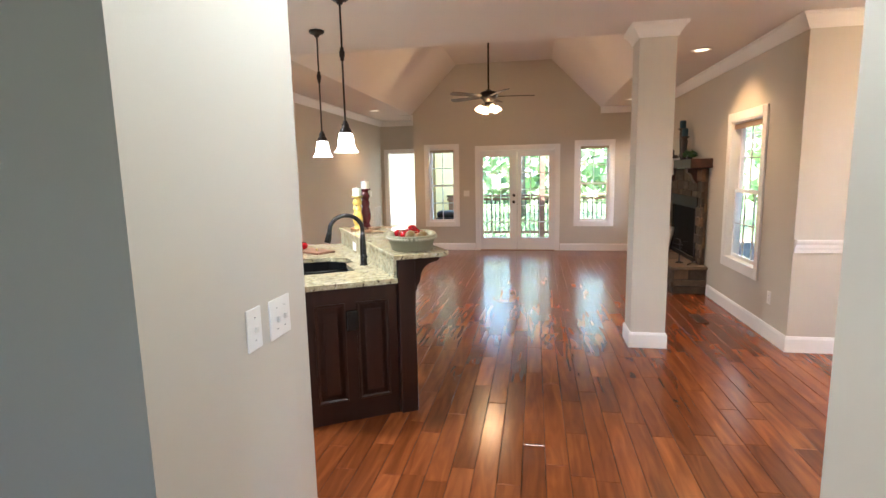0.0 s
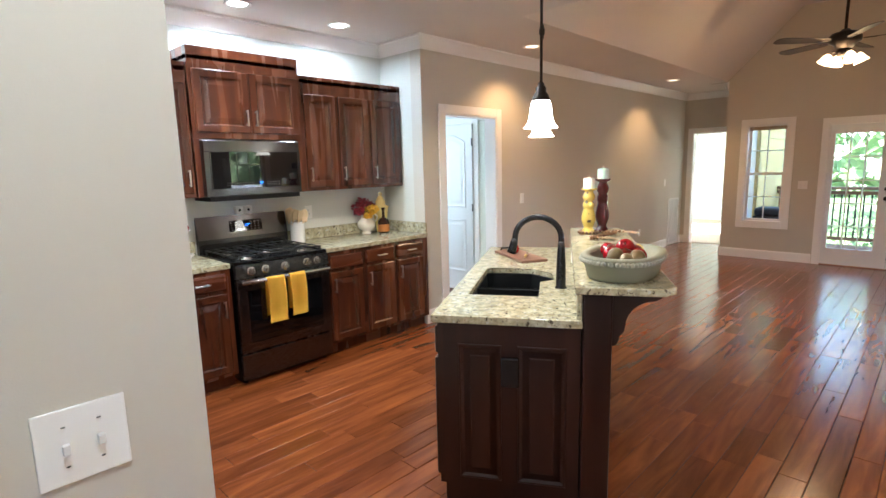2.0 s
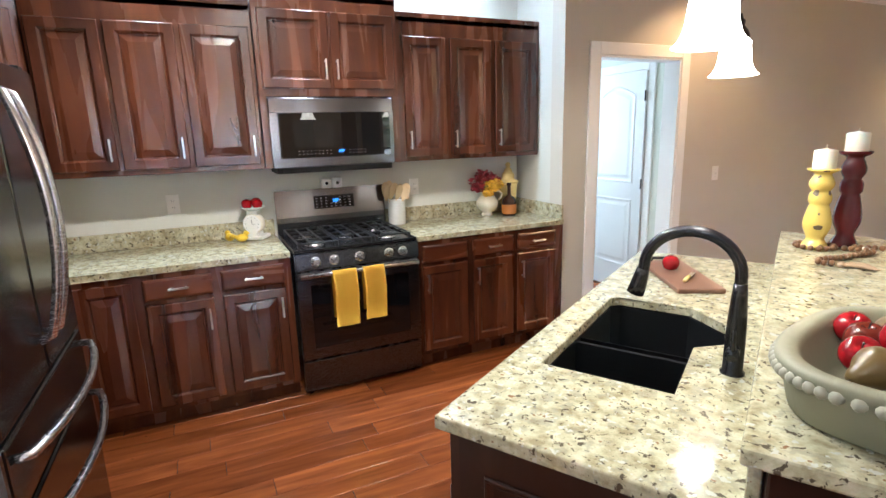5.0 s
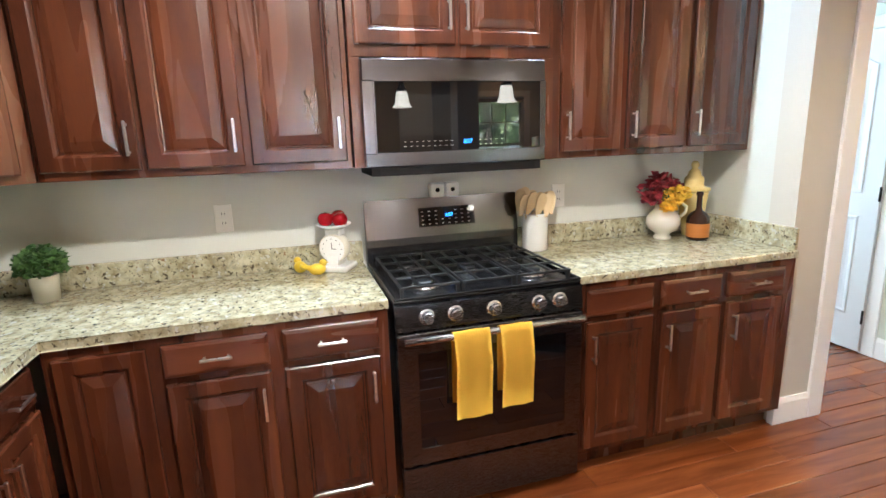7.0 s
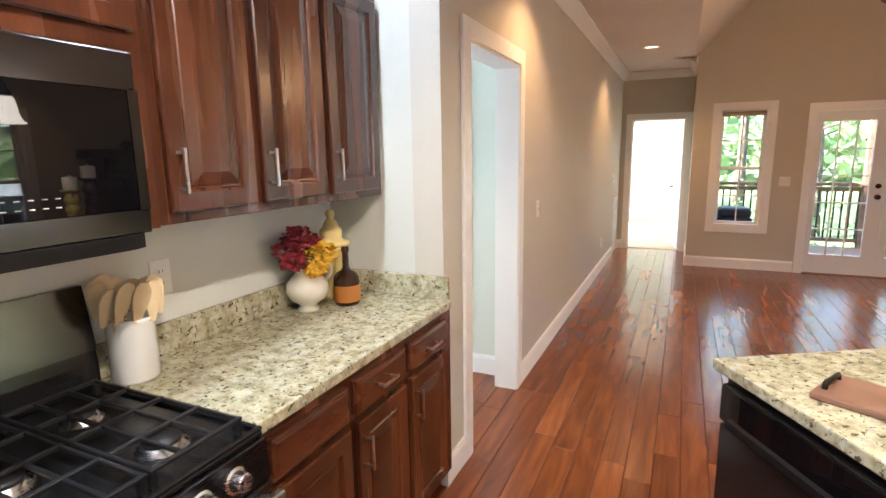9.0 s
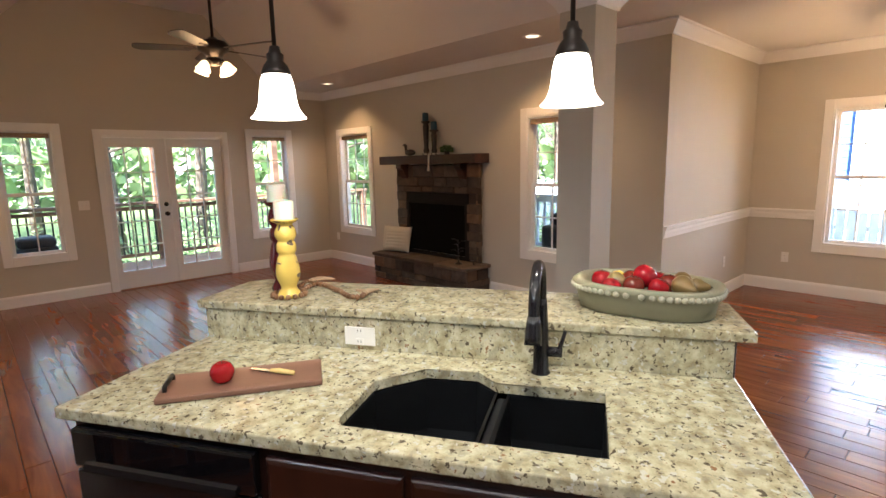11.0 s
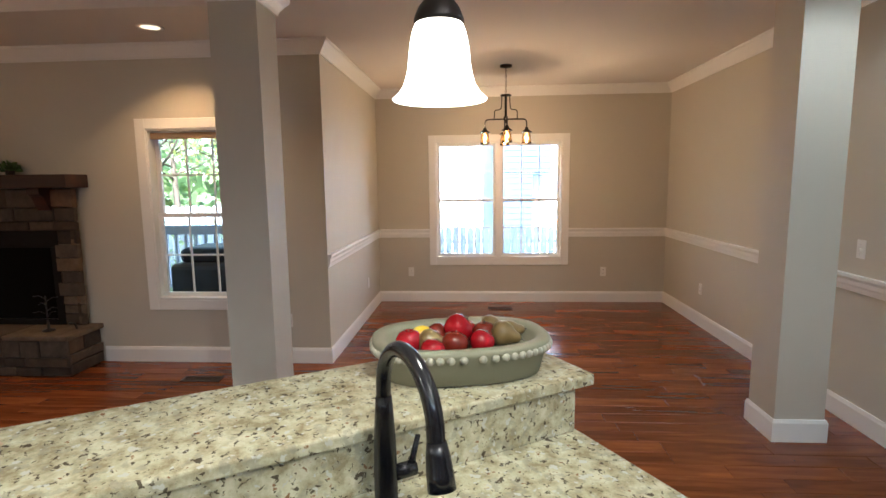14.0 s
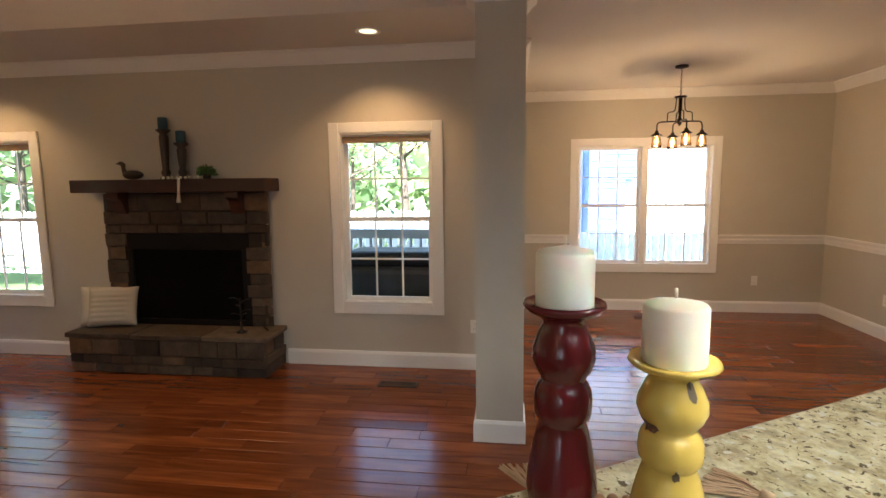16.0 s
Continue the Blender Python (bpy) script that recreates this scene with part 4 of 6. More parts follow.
part("freezer_drawer", B(0, FW, 0.0, 0.068, 0.06, 0.631, 0.012, 3), STEEL, fr, "black stainless freezer drawer")
for hx in (0.03, FW - 0.03):
    part("hinge_cover", B(hx - 0.028, hx + 0.028, 0.02, 0.13, 1.80, 1.818, 0.004), BLACK, fr, "black hinge cover")
for hx in (FW / 2 - 0.045, FW / 2 + 0.045):
    pts = [(hx, -0.003, 0.97)] + [(hx, -0.003 - 0.085 * math.sin(math.pi * (0.10 + 0.80 * i / 14)) ** 0.8, 0.985 + 0.71 * i / 14) for i in range(15)] + [(hx, -0.003, 1.71)]
    part("handle", tube(pts, 0.013, 10), STEELL, fr, "curved steel handle", True)
for hz in (0.795, 0.585):
    pts = [(0.04, -0.003, hz)] + [(0.05 + (FW - 0.10) * i / 14, -0.012 - 0.08 * math.sin(math.pi * (0.06 + 0.88 * i / 14)) ** 0.7, hz) for i in range(15)] + [(FW - 0.04, -0.003, hz)]
    part("handle", tube(pts, 0.013, 10), STEELL, fr, "curved steel handle", True)

# ---- island: own frame, x across from the cooking side, y along ----
IR, IO = 31.0, (-0.60, 2.60)
ISL = pose(IO[0], IO[1], 0, 0, 0, IR)


def ipt(s, l, z=0.0):
    p = ISL @ Vector((s, l, z))
    return (p.x, p.y, p.z)


SINK = [(0.10, 0.385), (0.10, 1.05), (0.125, 1.075), (0.375, 1.075), (0.505, 0.945), (0.515, 0.775), (0.447, 0.70), (0.447, 0.385)]
isl = thing("kitchen_island", "dark stained kitchen island with raised panels, posts and carved brackets", "kitchen island", (IO[0], IO[1], 0), IR)
for nm, b6 in (("front_frame", (0.022, 0.047, 0.03, 1.86, 0.10, 0.876)), ("end_wall", (0.047, 0.64, 0.03, 0.055, 0.0, 0.876)), ("end_wall", (0.047, 0.64, 1.835, 1.86, 0.0, 0.876)),
               ("toe_board", (0.105, 0.12, 0.055, 1.835, 0.0, 0.10)), ("bottom_shelf", (0.047, 0.64, 0.055, 1.835, 0.10, 0.12))):
    part(nm, B(*b6), CABD, isl)
kn = B(0.645, 0.755, 0.015, 1.86, 0.0, 1.033, 0.003)
part("knee_wall", kn, CABD, isl)
for a in (0.115, 0.375):
    p1 = part("end_panel", rings(0.19 if a < 0.2 else 0.21, 0.64, [(0, 0.012), (0, 0.004), (0.004, 0), (0.010, 0), (0.022, 0.008), (0.05, 0.008), (0.055, 0.006)]), CABD, isl, "raised end panel", False, (a, 0.022, 0.14))
part("post", B(0.648, 0.762, -0.001, 0.10, 0.0, 1.0325, 0.006, 2), CABD, isl, "square corner post")
part("post", B(0.648, 0.762, 1.775, 1.868, 0.0, 1.0325, 0.006, 2), CABD, isl, "square corner post")
for i, l0 in enumerate((0.07, 0.62, 1.17, 1.70)):
    pr = [(0.0, 0.79), (0.0, 1.033), (0.195, 1.033), (0.195, 1.003)]
    for k2 in range(9):
        an = math.pi / 2 * k2 / 8
        pr.append((0.172 - 0.115 * math.sin(an), 0.990 - 0.11 * (1 - math.cos(an))))
    pr += [(0.052, 0.855), (0.035, 0.835), (0.03, 0.81), (0.018, 0.792)]
    cb = side_prism([(y, z) for y, z in pr], 0, 0.05)
    ob = part("bracket", cb, CABD, isl, "carved scroll bracket")
    ob.matrix_basis = pose(0.7625, l0 + 0.05, 0, 0, 0, -90) @ pose(0, 0, 0)
part("outlet_box", B(0.305, 0.385, -0.002, 0.022, 0.60, 0.735, 0.008, 2), BLACK, isl, "black outlet box on the end panel")
for (a, b, kind) in ((0.05, 0.43, 0), (0.45, 0.83, 1), (0.85, 1.22, 1)):
    for k3, (c0, c1) in enumerate(((0.13, 0.70), (0.725, 0.85))):
        f = rings(b - a, c1 - c0, DOORP if k3 == 0 else DRAWP)
        o = part("door" if k3 == 0 else "drawer_front", f, CABD, isl, "")
        o.matrix_basis = pose(0.0015, b, c0, 0, 0, -90)
        if not k3:
            pull(o, 0.03, c1 - c0 - 0.11, 0.11, True, material=BRONZE)
dw = thing("dishwasher", "glossy black dishwasher built into the island end", "dishwasher", ipt(0.022, 1.845), IR - 90)
part("panel", B(0.0, 0.60, -0.028, 0.0, 0.11, 0.735, 0.006, 2), BLACK, dw)
part("control_strip", B(0.0, 0.60, -0.034, 0.0, 0.745, 0.862, 0.008, 2), BLACKG, dw)
part("handle", side_prism([(-0.046, 0.748), (-0.034, 0.742), (-0.034, 0.772), (-0.044, 0.766)], 0.05, 0.55), BLACK, dw)

# island slab with the opening for the sink
sl_bm = bmesh.new()
outer = [(0.0, 0.0), (0.645, 0.0), (0.645, 1.905), (0.0, 1.905)]
for z in (0.914, 0.878):
    o = [sl_bm.verts.new((x, y, z)) for x, y in outer]
    h = [sl_bm.verts.new((x, y, z)) for x, y in SINK]
    es = [sl_bm.edges.new((r[i], r[(i + 1) % len(r)])) for r in (o, h) for i in range(len(r))]
    bmesh.ops.triangle_fill(sl_bm, use_beauty=True, edges=es)
    if z > 0.9:
        hi_o, hi_h = o, h
for r, q in ((hi_o, o), (hi_h, h)):
    for i in range(len(r)):
        j = (i + 1) % len(r)
        sl_bm.faces.new((r[i], r[j], q[j], q[i]))
rim = [e for e in sl_bm.edges if abs(e.calc_face_angle(0)) > 0.6 and abs(e.verts[0].co.z - e.verts[1].co.z) < 1e-4]
bmesh.ops.bevel(sl_bm, geom=rim, offset=0.005, segments=2, profile=0.5, affect="EDGES")
solo("countertop", sl_bm, GRANITE, CT + " island worktop with a sink cut-out", "countertop", (IO[0], IO[1], 0), IR)
bt2 = prism([(0.61, -0.045), (0.95, -0.045), (1.0, 0.005), (1.0, 1.86), (0.94, 1.925), (0.61, 1.925)], 1.035, 1.067, bev=0.006)
solo("countertop", bt2, GRANITE, CT + " raised breakfast bar top", "countertop", (IO[0], IO[1], 0), IR)
solo("backsplash", B(0.621, 0.643, 0.012, 1.895, 0.9145, 1.034, 0.002), GRANITE, CT + " riser under the breakfast bar", "backsplash", (IO[0], IO[1], 0), IR, "granite backsplash strips")

sk = thing("sink", "black composite double-bowl undermount sink", "sink", (IO[0], IO[1], 0), IR)


def bowl(pts, depth, name):
    bm = bmesh.new()
    cx, cy = sum(p[0] for p in pts) / len(pts), sum(p[1] for p in pts) / len(pts)
    lv = []
    for s, z in ((1.03, 0.877), (0.98, 0.874), (0.955, 0.874 - depth + 0.03), (0.90, 0.874 - depth), (0.10, 0.872 - depth)):
        lv.append([bm.verts.new((cx + (x - cx) * s, cy + (y - cy) * s, z)) for x, y in pts])
    for a, b in zip(lv, lv[1:]):
        for i in range(len(pts)):
            j = (i + 1) % len(pts)
            bm.faces.new((a[i], a[j], b[j], b[i]))
    bm.faces.new(lv[-1])
    bmesh.ops.solidify(bm, geom=bm.faces[:], thickness=-0.006)
    return part(name, bm, SINKM, sk)


bowl([(0.095, 0.38), (0.095, 0.665), (0.452, 0.665), (0.452, 0.38)], 0.17, "small_bowl")
bowl([(0.095, 0.705), (0.095, 1.05), (0.125, 1.08), (0.375, 1.08), (0.51, 0.948), (0.52, 0.775), (0.455, 0.705)], 0.20, "large_bowl")
part("divider", B(0.10, 0.447, 0.670, 0.700, 0.80, 0.866, 0.008, 2), SINKM, sk)
part("drain", lathe([(0, 0), (0.04, 0), (0.042, 0.004), (0, 0.003)], 20), STEELL, sk, "steel drain", True, (0.27, 0.54, 0.708))

fa = thing("faucet", "matte black gooseneck pull-down kitchen faucet", "faucet", ipt(0.553, 0.578, 0.914), IR)
part("base", lathe([(0, 0), (0.030, 0), (0.030, 0.004), (0.0245, 0.010), (0.0240, 0.09), (0.0225, 0.15), (0.0190, 0.21), (0.0160, 0.245), (0, 0.245)], 24), MATTE, fa, "", True)
gp = [(0, 0, 0.17), (0, 0, 0.262)] + [(-0.118 + 0.118 * math.cos(a), 0, 0.262 + 0.108 * math.sin(a)) for a in [math.pi * i / 18 for i in range(1, 18)]] + [(-0.236, 0, 0.258), (-0.240, 0, 0.240)]
part("spout", tube(gp, 0.0153, 14), MATTE, fa, "", True)
part("spray_head", tube([(-0.238, 0, 0.256), (-0.242, 0, 0.235), (-0.249, 0, 0.205), (-0.256, 0, 0.182)], [0.0165, 0.0200, 0.0225, 0.0235], 16), MATTE, fa, "", True)
hl = tube([(0, -0.02, 0.072), (0, -0.066, 0.072)], 0.0165, 14)
tube([(0, -0.056, 0.078), (0, -0.062, 0.098), (0.0, -0.074, 0.142)], [0.009, 0.007, 0.0055], 10, hl)
part("lever", hl, MATTE, fa, "", True)

# ---- lamps ----
def pendant(x, y, drop=0.0):
    p = thing("pendant_light", "hanging pendant light with bronze rod and lit white bell glass shade", "pendant light", (x, y, 0), 0, "island pendants")
    low = Matrix.Translation((0, 0, -drop))
    part("canopy", lathe([(0, 2.738), (0.062, 2.738), (0.062, 2.725), (0.045, 2.712), (0.024, 2.706), (0.018, 2.69), (0, 2.69)], 24), BRONZE, p, "", True)
    rod = tube([(0, 0, 2.70), (0, 0, 1.93)], 0.0065, 10)
    lathe([(0.0065, 2.33), (0.014, 2.335), (0.012, 2.35), (0.018, 2.36), (0.018, 2.39), (0.012, 2.40), (0.014, 2.415), (0.0065, 2.42)], 16, rod)
    part("rod", rod, BRONZE, p, "", True)
    part("socket", lathe([(0, 1.945), (0.014, 1.942), (0.018, 1.925), (0.026, 1.918), (0.024, 1.90), (0.036, 1.885), (0.044, 1.866), (0.044, 1.858), (0, 1.858)], 24), BRONZE, p, "", True).matrix_basis = low
    sh = lathe([(0.040, 1.862), (0.047, 1.845), (0.052, 1.82), (0.055, 1.79), (0.0575, 1.775), (0.063, 1.757), (0.073, 1.741), (0.0835, 1.732), (0.0815, 1.7295), (0.060, 1.752), (0.056, 1.765), (0.051, 1.80), (0.045, 1.84), (0.036, 1.858)], 36)
    part("shade", sh, FOAM, p, "lit white opal glass bell shade", True).matrix_basis = low
    lamp("pendant_lamp", "POINT", (x, y, 1.775), 8 * LAMP, SOFT, 0.03)
    return p


pendant(-0.950, 3.988, 0.004)
pendant(-0.470, 3.256, 0.004)

# Fittings also for the two added fill lamps, over aisle and hall.
for i, (dx, dy, dc, de) in enumerate(DOWNLIGHTS_AND_FILL):
    d = thing("downlight", "round white recessed ceiling downlight, lit; the last two are added fill", "recessed light", (dx, dy, H0), 0, "ceiling downlights")
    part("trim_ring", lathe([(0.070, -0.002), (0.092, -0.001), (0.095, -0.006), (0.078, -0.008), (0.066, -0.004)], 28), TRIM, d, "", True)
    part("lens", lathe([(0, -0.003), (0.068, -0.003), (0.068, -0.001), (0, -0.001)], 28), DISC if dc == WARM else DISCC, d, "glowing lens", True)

# ceiling fan
fn = thing("ceiling_fan", "bronze ceiling fan with dark blades and a lit glass light kit", "ceiling fan", (0.155, 7.40, 0))
part("canopy", lathe([(0, VZ), (0.065, VZ - 0.001), (0.06, VZ - 0.04), (0.02, VZ - 0.07), (0, VZ - 0.07)], 20), BRONZE, fn, "", True)
part("rod", tube([(0, 0, VZ - 0.05), (0, 0, 2.70)], 0.013, 10), BRONZE, fn, "", True)
part("motor", lathe([(0, 2.73), (0.03, 2.73), (0.05, 2.71), (0.11, 2.695), (0.135, 2.66), (0.13, 2.615), (0.085, 2.59), (0.07, 2.555), (0, 2.555)], 28), BRONZE, fn, "", True)
for i in range(5):
    b = bmesh.new()
    pts = [(0.14, -0.03), (0.22, -0.055), (0.60, -0.068), (0.645, -0.045), (0.655, 0.0), (0.645, 0.045), (0.60, 0.068), (0.22, 0.055), (0.14, 0.03)]
    prism(pts, -0.003, 0.003, b)
    o = part("blade", b, DARKW, fn, "dark wood blade")
    o.matrix_basis = pose(0, 0, 2.635, 0, 0, 8 + 72 * i) @ pose(0, 0, 0, 11, 0, 0)
    o2 = part("blade_iron", B(0.10, 0.24, -0.012, 0.012, -0.008, -0.003, 0.001), BRONZE, o)
part("light_fitter", lathe([(0, 2.555), (0.06, 2.55), (0.055, 2.50), (0.02, 2.48), (0, 2.48)], 20), BRONZE, fn, "", True)
for i in range(4):
    a = radians(30 + 90 * i)
    part("arm", tube([(0.03 * math.cos(a), 0.03 * math.sin(a), 2.52), (0.09 * math.cos(a), 0.09 * math.sin(a), 2.53), (0.115 * math.cos(a), 0.115 * math.sin(a), 2.50)], 0.008, 8), BRONZE, fn, "", True)
    o = part("glass_shade", lathe([(0.022, 0.0), (0.036, -0.02), (0.05, -0.055), (0.064, -0.085), (0.061, -0.085), (0.047, -0.055), (0.033, -0.02), (0.018, -0.002)], 24), FANG, fn, "lit amber-white glass shade", True)
    o.matrix_basis = pose(0.118 * math.cos(a), 0.118 * math.sin(a), 2.505) @ pose(0, 0, 0, 0, 0, math.degrees(a)) @ pose(0, 0, 0, 0, -25, 0)
lamp("fan_lamp", "POINT", (0.155, 7.40, 2.36), 24 * LAMP, WARM, 0.10)

# dining chandelier
CX, CY = 4.052, 2.885
ch = thing("chandelier", "bronze four-arm chandelier with amber-tinted clear glass jars and glowing filament bulbs", "chandelier", (CX, CY, 0))
part("canopy", lathe([(0, H0 - 0.001), (0.062, H0 - 0.001), (0.062, H0 - 0.02), (0.02, H0 - 0.03), (0, H0 - 0.03)], 24), BRONZE, ch, "", True)
links = bmesh.new()
for i in range(11):
    z = H0 - 0.035 - 0.024 * i
    a = radians(90 * (i % 2))
    tube([(0.007 * math.cos(a) * math.cos(t), 0.007 * math.sin(a) * math.cos(t), z + 0.015 * math.sin(t)) for t in [2 * math.pi * k / 10 for k in range(11)]], 0.0022, 6, links, False)
part("chain", links, BRONZE, ch)
part("top_plate", lathe([(0, 2.452), (0.056, 2.448), (0.056, 2.436), (0.012, 2.43), (0, 2.43)], 24), BRONZE, ch, "", True)
part("stem", lathe([(0, 2.43), (0.013, 2.43), (0.013, 2.24), (0.022, 2.23), (0.026, 2.205), (0.018, 2.18), (0.006, 2.165), (0, 2.16)], 16), BRONZE, ch, "", True)
for i in range(4):
    a = radians(90 * i)
    c, s = math.cos(a), math.sin(a)
    part("arm", tube([(c * r, s * r, z) for r, z in ((0.0, 2.205), (0.12, 2.205), (0.185, 2.203), (0.205, 2.192), (0.213, 2.17), (0.213, 2.12))], 0.0075, 8), BRONZE, ch, "", True)
    part("scroll", tube([(c * r, s * r, z) for r, z in ((0.04, 2.44), (0.042, 2.36), (0.048, 2.315), (0.065, 2.30), (0.10, 2.298), (0.115, 2.285), (0.118, 2.21))], 0.0055, 8), BRONZE, ch, "", True)
    part("lamp_cap", lathe([(0, 2.125), (0.016, 2.12), (0.02, 2.10), (0.055, 2.075), (0.055, 2.068), (0, 2.068)], 20), BRONZE, ch, "bronze lamp cap", True, (c * 0.213, s * 0.213, 0))
    j = part("jar", lathe([(0.032, 2.068), (0.040, 2.05), (0.047, 1.985), (0.050, 1.962), (0.053, 1.955), (0.049, 1.955), (0.045, 1.985), (0.038, 2.048), (0.029, 2.066)], 20), JARG, ch, "clear glass jar shade, tinted amber for bulb glow", True, (c * 0.213, s * 0.213, 0))
    j.visible_shadow = False
    part("bulb", lathe([(0, 2.068), (0.010, 2.062), (0.012, 2.045), (0.021, 2.02), (0.019, 2.0), (0, 1.988)], 14), BULB, ch, "glowing filament bulb", True, (c * 0.213, s * 0.213, 0))
    lamp("chandelier_lamp", "POINT", (CX + c * 0.213, CY + s * 0.213, 1.976), 11 * LAMP, (1.0, 0.60, 0.30), 0.010)

# ---- plates, vents ----
def plate(loc, rz, gangs=1, kind="outlet", label=None, w=0.072, h=0.118):
    W2 = w + 0.046 * (gangs - 1)
    o = thing("wall_plate", label or ("white wall outlet plate" if kind == "outlet" else "white wall light switch plate" + (" with two toggles" if gangs == 2 else "")), "outlet" if kind == "outlet" else "light switch", loc, rz)
    part("plate", B(-W2 / 2, W2 / 2, -0.006, 0.0, -h / 2, h / 2, 0.002, 2), PLASTIC, o)
    for g in range(gangs):
        gx = (g - (gangs - 1) / 2) * 0.046
        if kind == "outlet":
            for zz in (-0.02, 0.02):
                r = part("receptacle", B(gx - 0.015, gx + 0.015, -0.0078, -0.006, zz - 0.013, zz + 0.013, 0.001), PLASTIC, o)
                part("slots", box(B(gx - 0.007, gx - 0.005, -0.0083, -0.0078, zz - 0.004, zz + 0.006), gx + 0.005, gx + 0.007, -0.0083, -0.0078, zz - 0.004, zz + 0.006), SLOT, r)
        else:
            part("toggle", B(gx - 0.005, gx + 0.005, -0.016, -0.006, -0.010, 0.006, 0.001), VENTM, o, "small switch toggle")
            for zz in (-0.032, 0.032):
                part("screw", lathe([(0, 0), (0.003, 0), (0.003, 0.001), (0, 0.001)], 8), SLOT, o, "", False, (gx, -0.0065, zz))
    return o


plate((0.045, 1.068, 1.155), 90, 1, "switch")
plate((0.045, 1.215, 1.150), 90, 2, "switch", None, 0.076, 0.120)
plate((XK, 2.0, 1.165), 90)
plate((XK, 3.617, 1.165), 90)
plate((XK, 1.13, 1.165), 90)
plate((XP, 6.13, 1.155), 90, 1, "switch", "white light switch plate beside the passage door")
plate((XP, 9.455, 0.375), 90)
plate((XP, 10.45, 1.16), 90, 1, "switch")
plate((-0.545, YF, 1.15), 0, 2, "switch")
plate((XR, 4.84, 0.385), -90)
plate((XR, 9.95, 0.40), -90)
plate((XD, 4.05, 0.40), -90)
plate((XD, 1.56, 0.40), -90)
plate((4.55, YL, 0.40), 0)
plate((4.2, YR, 0.40), 180)
plate((1.95, YR, 1.13), 180, 1, "switch")
plate(ipt(0.6205, 1.232, 0.966), IR - 90, 1, "outlet", "white outlet plate set sideways in the granite riser", 0.118, 0.068)
for yy in (2.955, 3.03):
    o = thing("door_sensor", "small white cube sensor with a black eye on the range backguard", "sensor", (-3.195, yy, 1.2005), 90, "white cube sensors")
    part("cube", B(-0.034, 0.034, -0.02, 0.030, 0, 0.068, 0.010, 3), PLASTIC, o)
    e = lathe([(0, 0), (0.011, 0), (0.011, 0.002), (0, 0.003)], 16)
    bmesh.ops.rotate(e, verts=e.verts, cent=(0, 0, 0), matrix=Matrix.Rotation(radians(90), 3, "X"))
    part("eye", e, BLACKG, o, "black lens", False, (0, -0.02, 0.035))


def grille(name, loc, rz, w, h, material, label, n, lie=False):
    g = thing(name, label, "vent", loc, rz)
    M = pose(0, 0, 0, -90 if lie else 0, 0, 0)
    f = bmesh.new()
    for a in ((0, w, 0, 0.02), (0, w, h - 0.02, h), (0, 0.02, 0.02, h - 0.02), (w - 0.02, w, 0.02, h - 0.02)):
        box(f, a[0], a[1], -0.008, 0.0, a[2], a[3])
    fo = part("frame", f, material, g)
    fo.matrix_basis = M
    back = part("backing", B(0.02, w - 0.02, -0.001, 0.0, 0.02, h - 0.02), VENTBACK if material is VENTM else SLOT, g, "dark slots behind")
    back.matrix_basis = M
    for i in range(n):
        z = 0.022 + (h - 0.044) * (i + 0.5) / n
        s = part("slat", B(0.02, w - 0.02, -0.006, -0.0012, z - (h - 0.044) / n * 0.30, z + (h - 0.044) / n * 0.30), material, g)
        s.matrix_basis = M
    return g


grille("return_vent", (XP, 10.64, 0.02), 90, 0.50, 0.84, VENTM, "white slatted return air vent low on the passage wall", 44)
grille("return_vent", (1.61, 0.62, 0.18), -90, 0.62, 0.68, VENTM, "white slatted return air vent low on the hall wall", 44)
grille("floor_vent", (2.56, 5.27, 0.002), 90, 0.32, 0.11, VENTB, "brown metal floor register set in the planks", 5, True)
grille("floor_vent", (4.95, 2.75, 0.002), 90, 0.30, 0.11, VENTB, "brown metal floor register set in the planks", 5, True)
th = thing("thermostat", "white wall thermostat with a dark screen", "thermostat", (1.61, 0.40, 1.52), -90)
part("case", B(-0.06, 0.06, -0.025, 0, -0.04, 0.04, 0.006, 2), PLASTIC, th)
part("screen", B(-0.035, 0.015, -0.0262, -0.025, -0.012, 0.018), SLOT, th, "dark screen")

# ---- panelled doors ----
def arch_panel(x0, x1, z0, z1, rise):
    pts = [(x0, z0), (x1, z0), (x1, z1 - rise)]
    if rise:
        pts += [(x1 - (x1 - x0) * t, z1 - rise + rise * math.sin(math.pi * t)) for t in [i / 12 for i in range(1, 12)]]
    return pts + [(x0, z1 - rise)]


def inset(pts, d):
    out = []
    n = len(pts)
    for i in range(n):
        a, b, c = Vector(pts[i - 1]), Vector(pts[i]), Vector(pts[(i + 1) % n])
        u, v2 = (b - a).normalized(), (c - b).normalized()
        n1, n2 = Vector((-u.y, u.x)), Vector((-v2.y, v2.x))
        m = (n1 + n2) / max(0.3, 1 + n1.dot(n2))
        out.append((b.x + m.x * d, b.y + m.y * d))
    return out


def panel_relief(pts, y, bm):
    lv = [[bm.verts.new((p[0], y + dy, p[1])) for p in inset(pts, d)] for d, dy in ((0, 0), (0.004, -0.006), (0.014, -0.006), (0.026, -0.0005), (0.045, -0.0005), (0.07, -0.005), (0.072, -0.005))]
    for a, b in zip(lv, lv[1:]):
        for i in range(len(a)):
            j = (i + 1) % len(a)
            bm.faces.new((a[i], a[j], b[j], b[i]))
    bm.faces.new(lv[-1])
    return bm


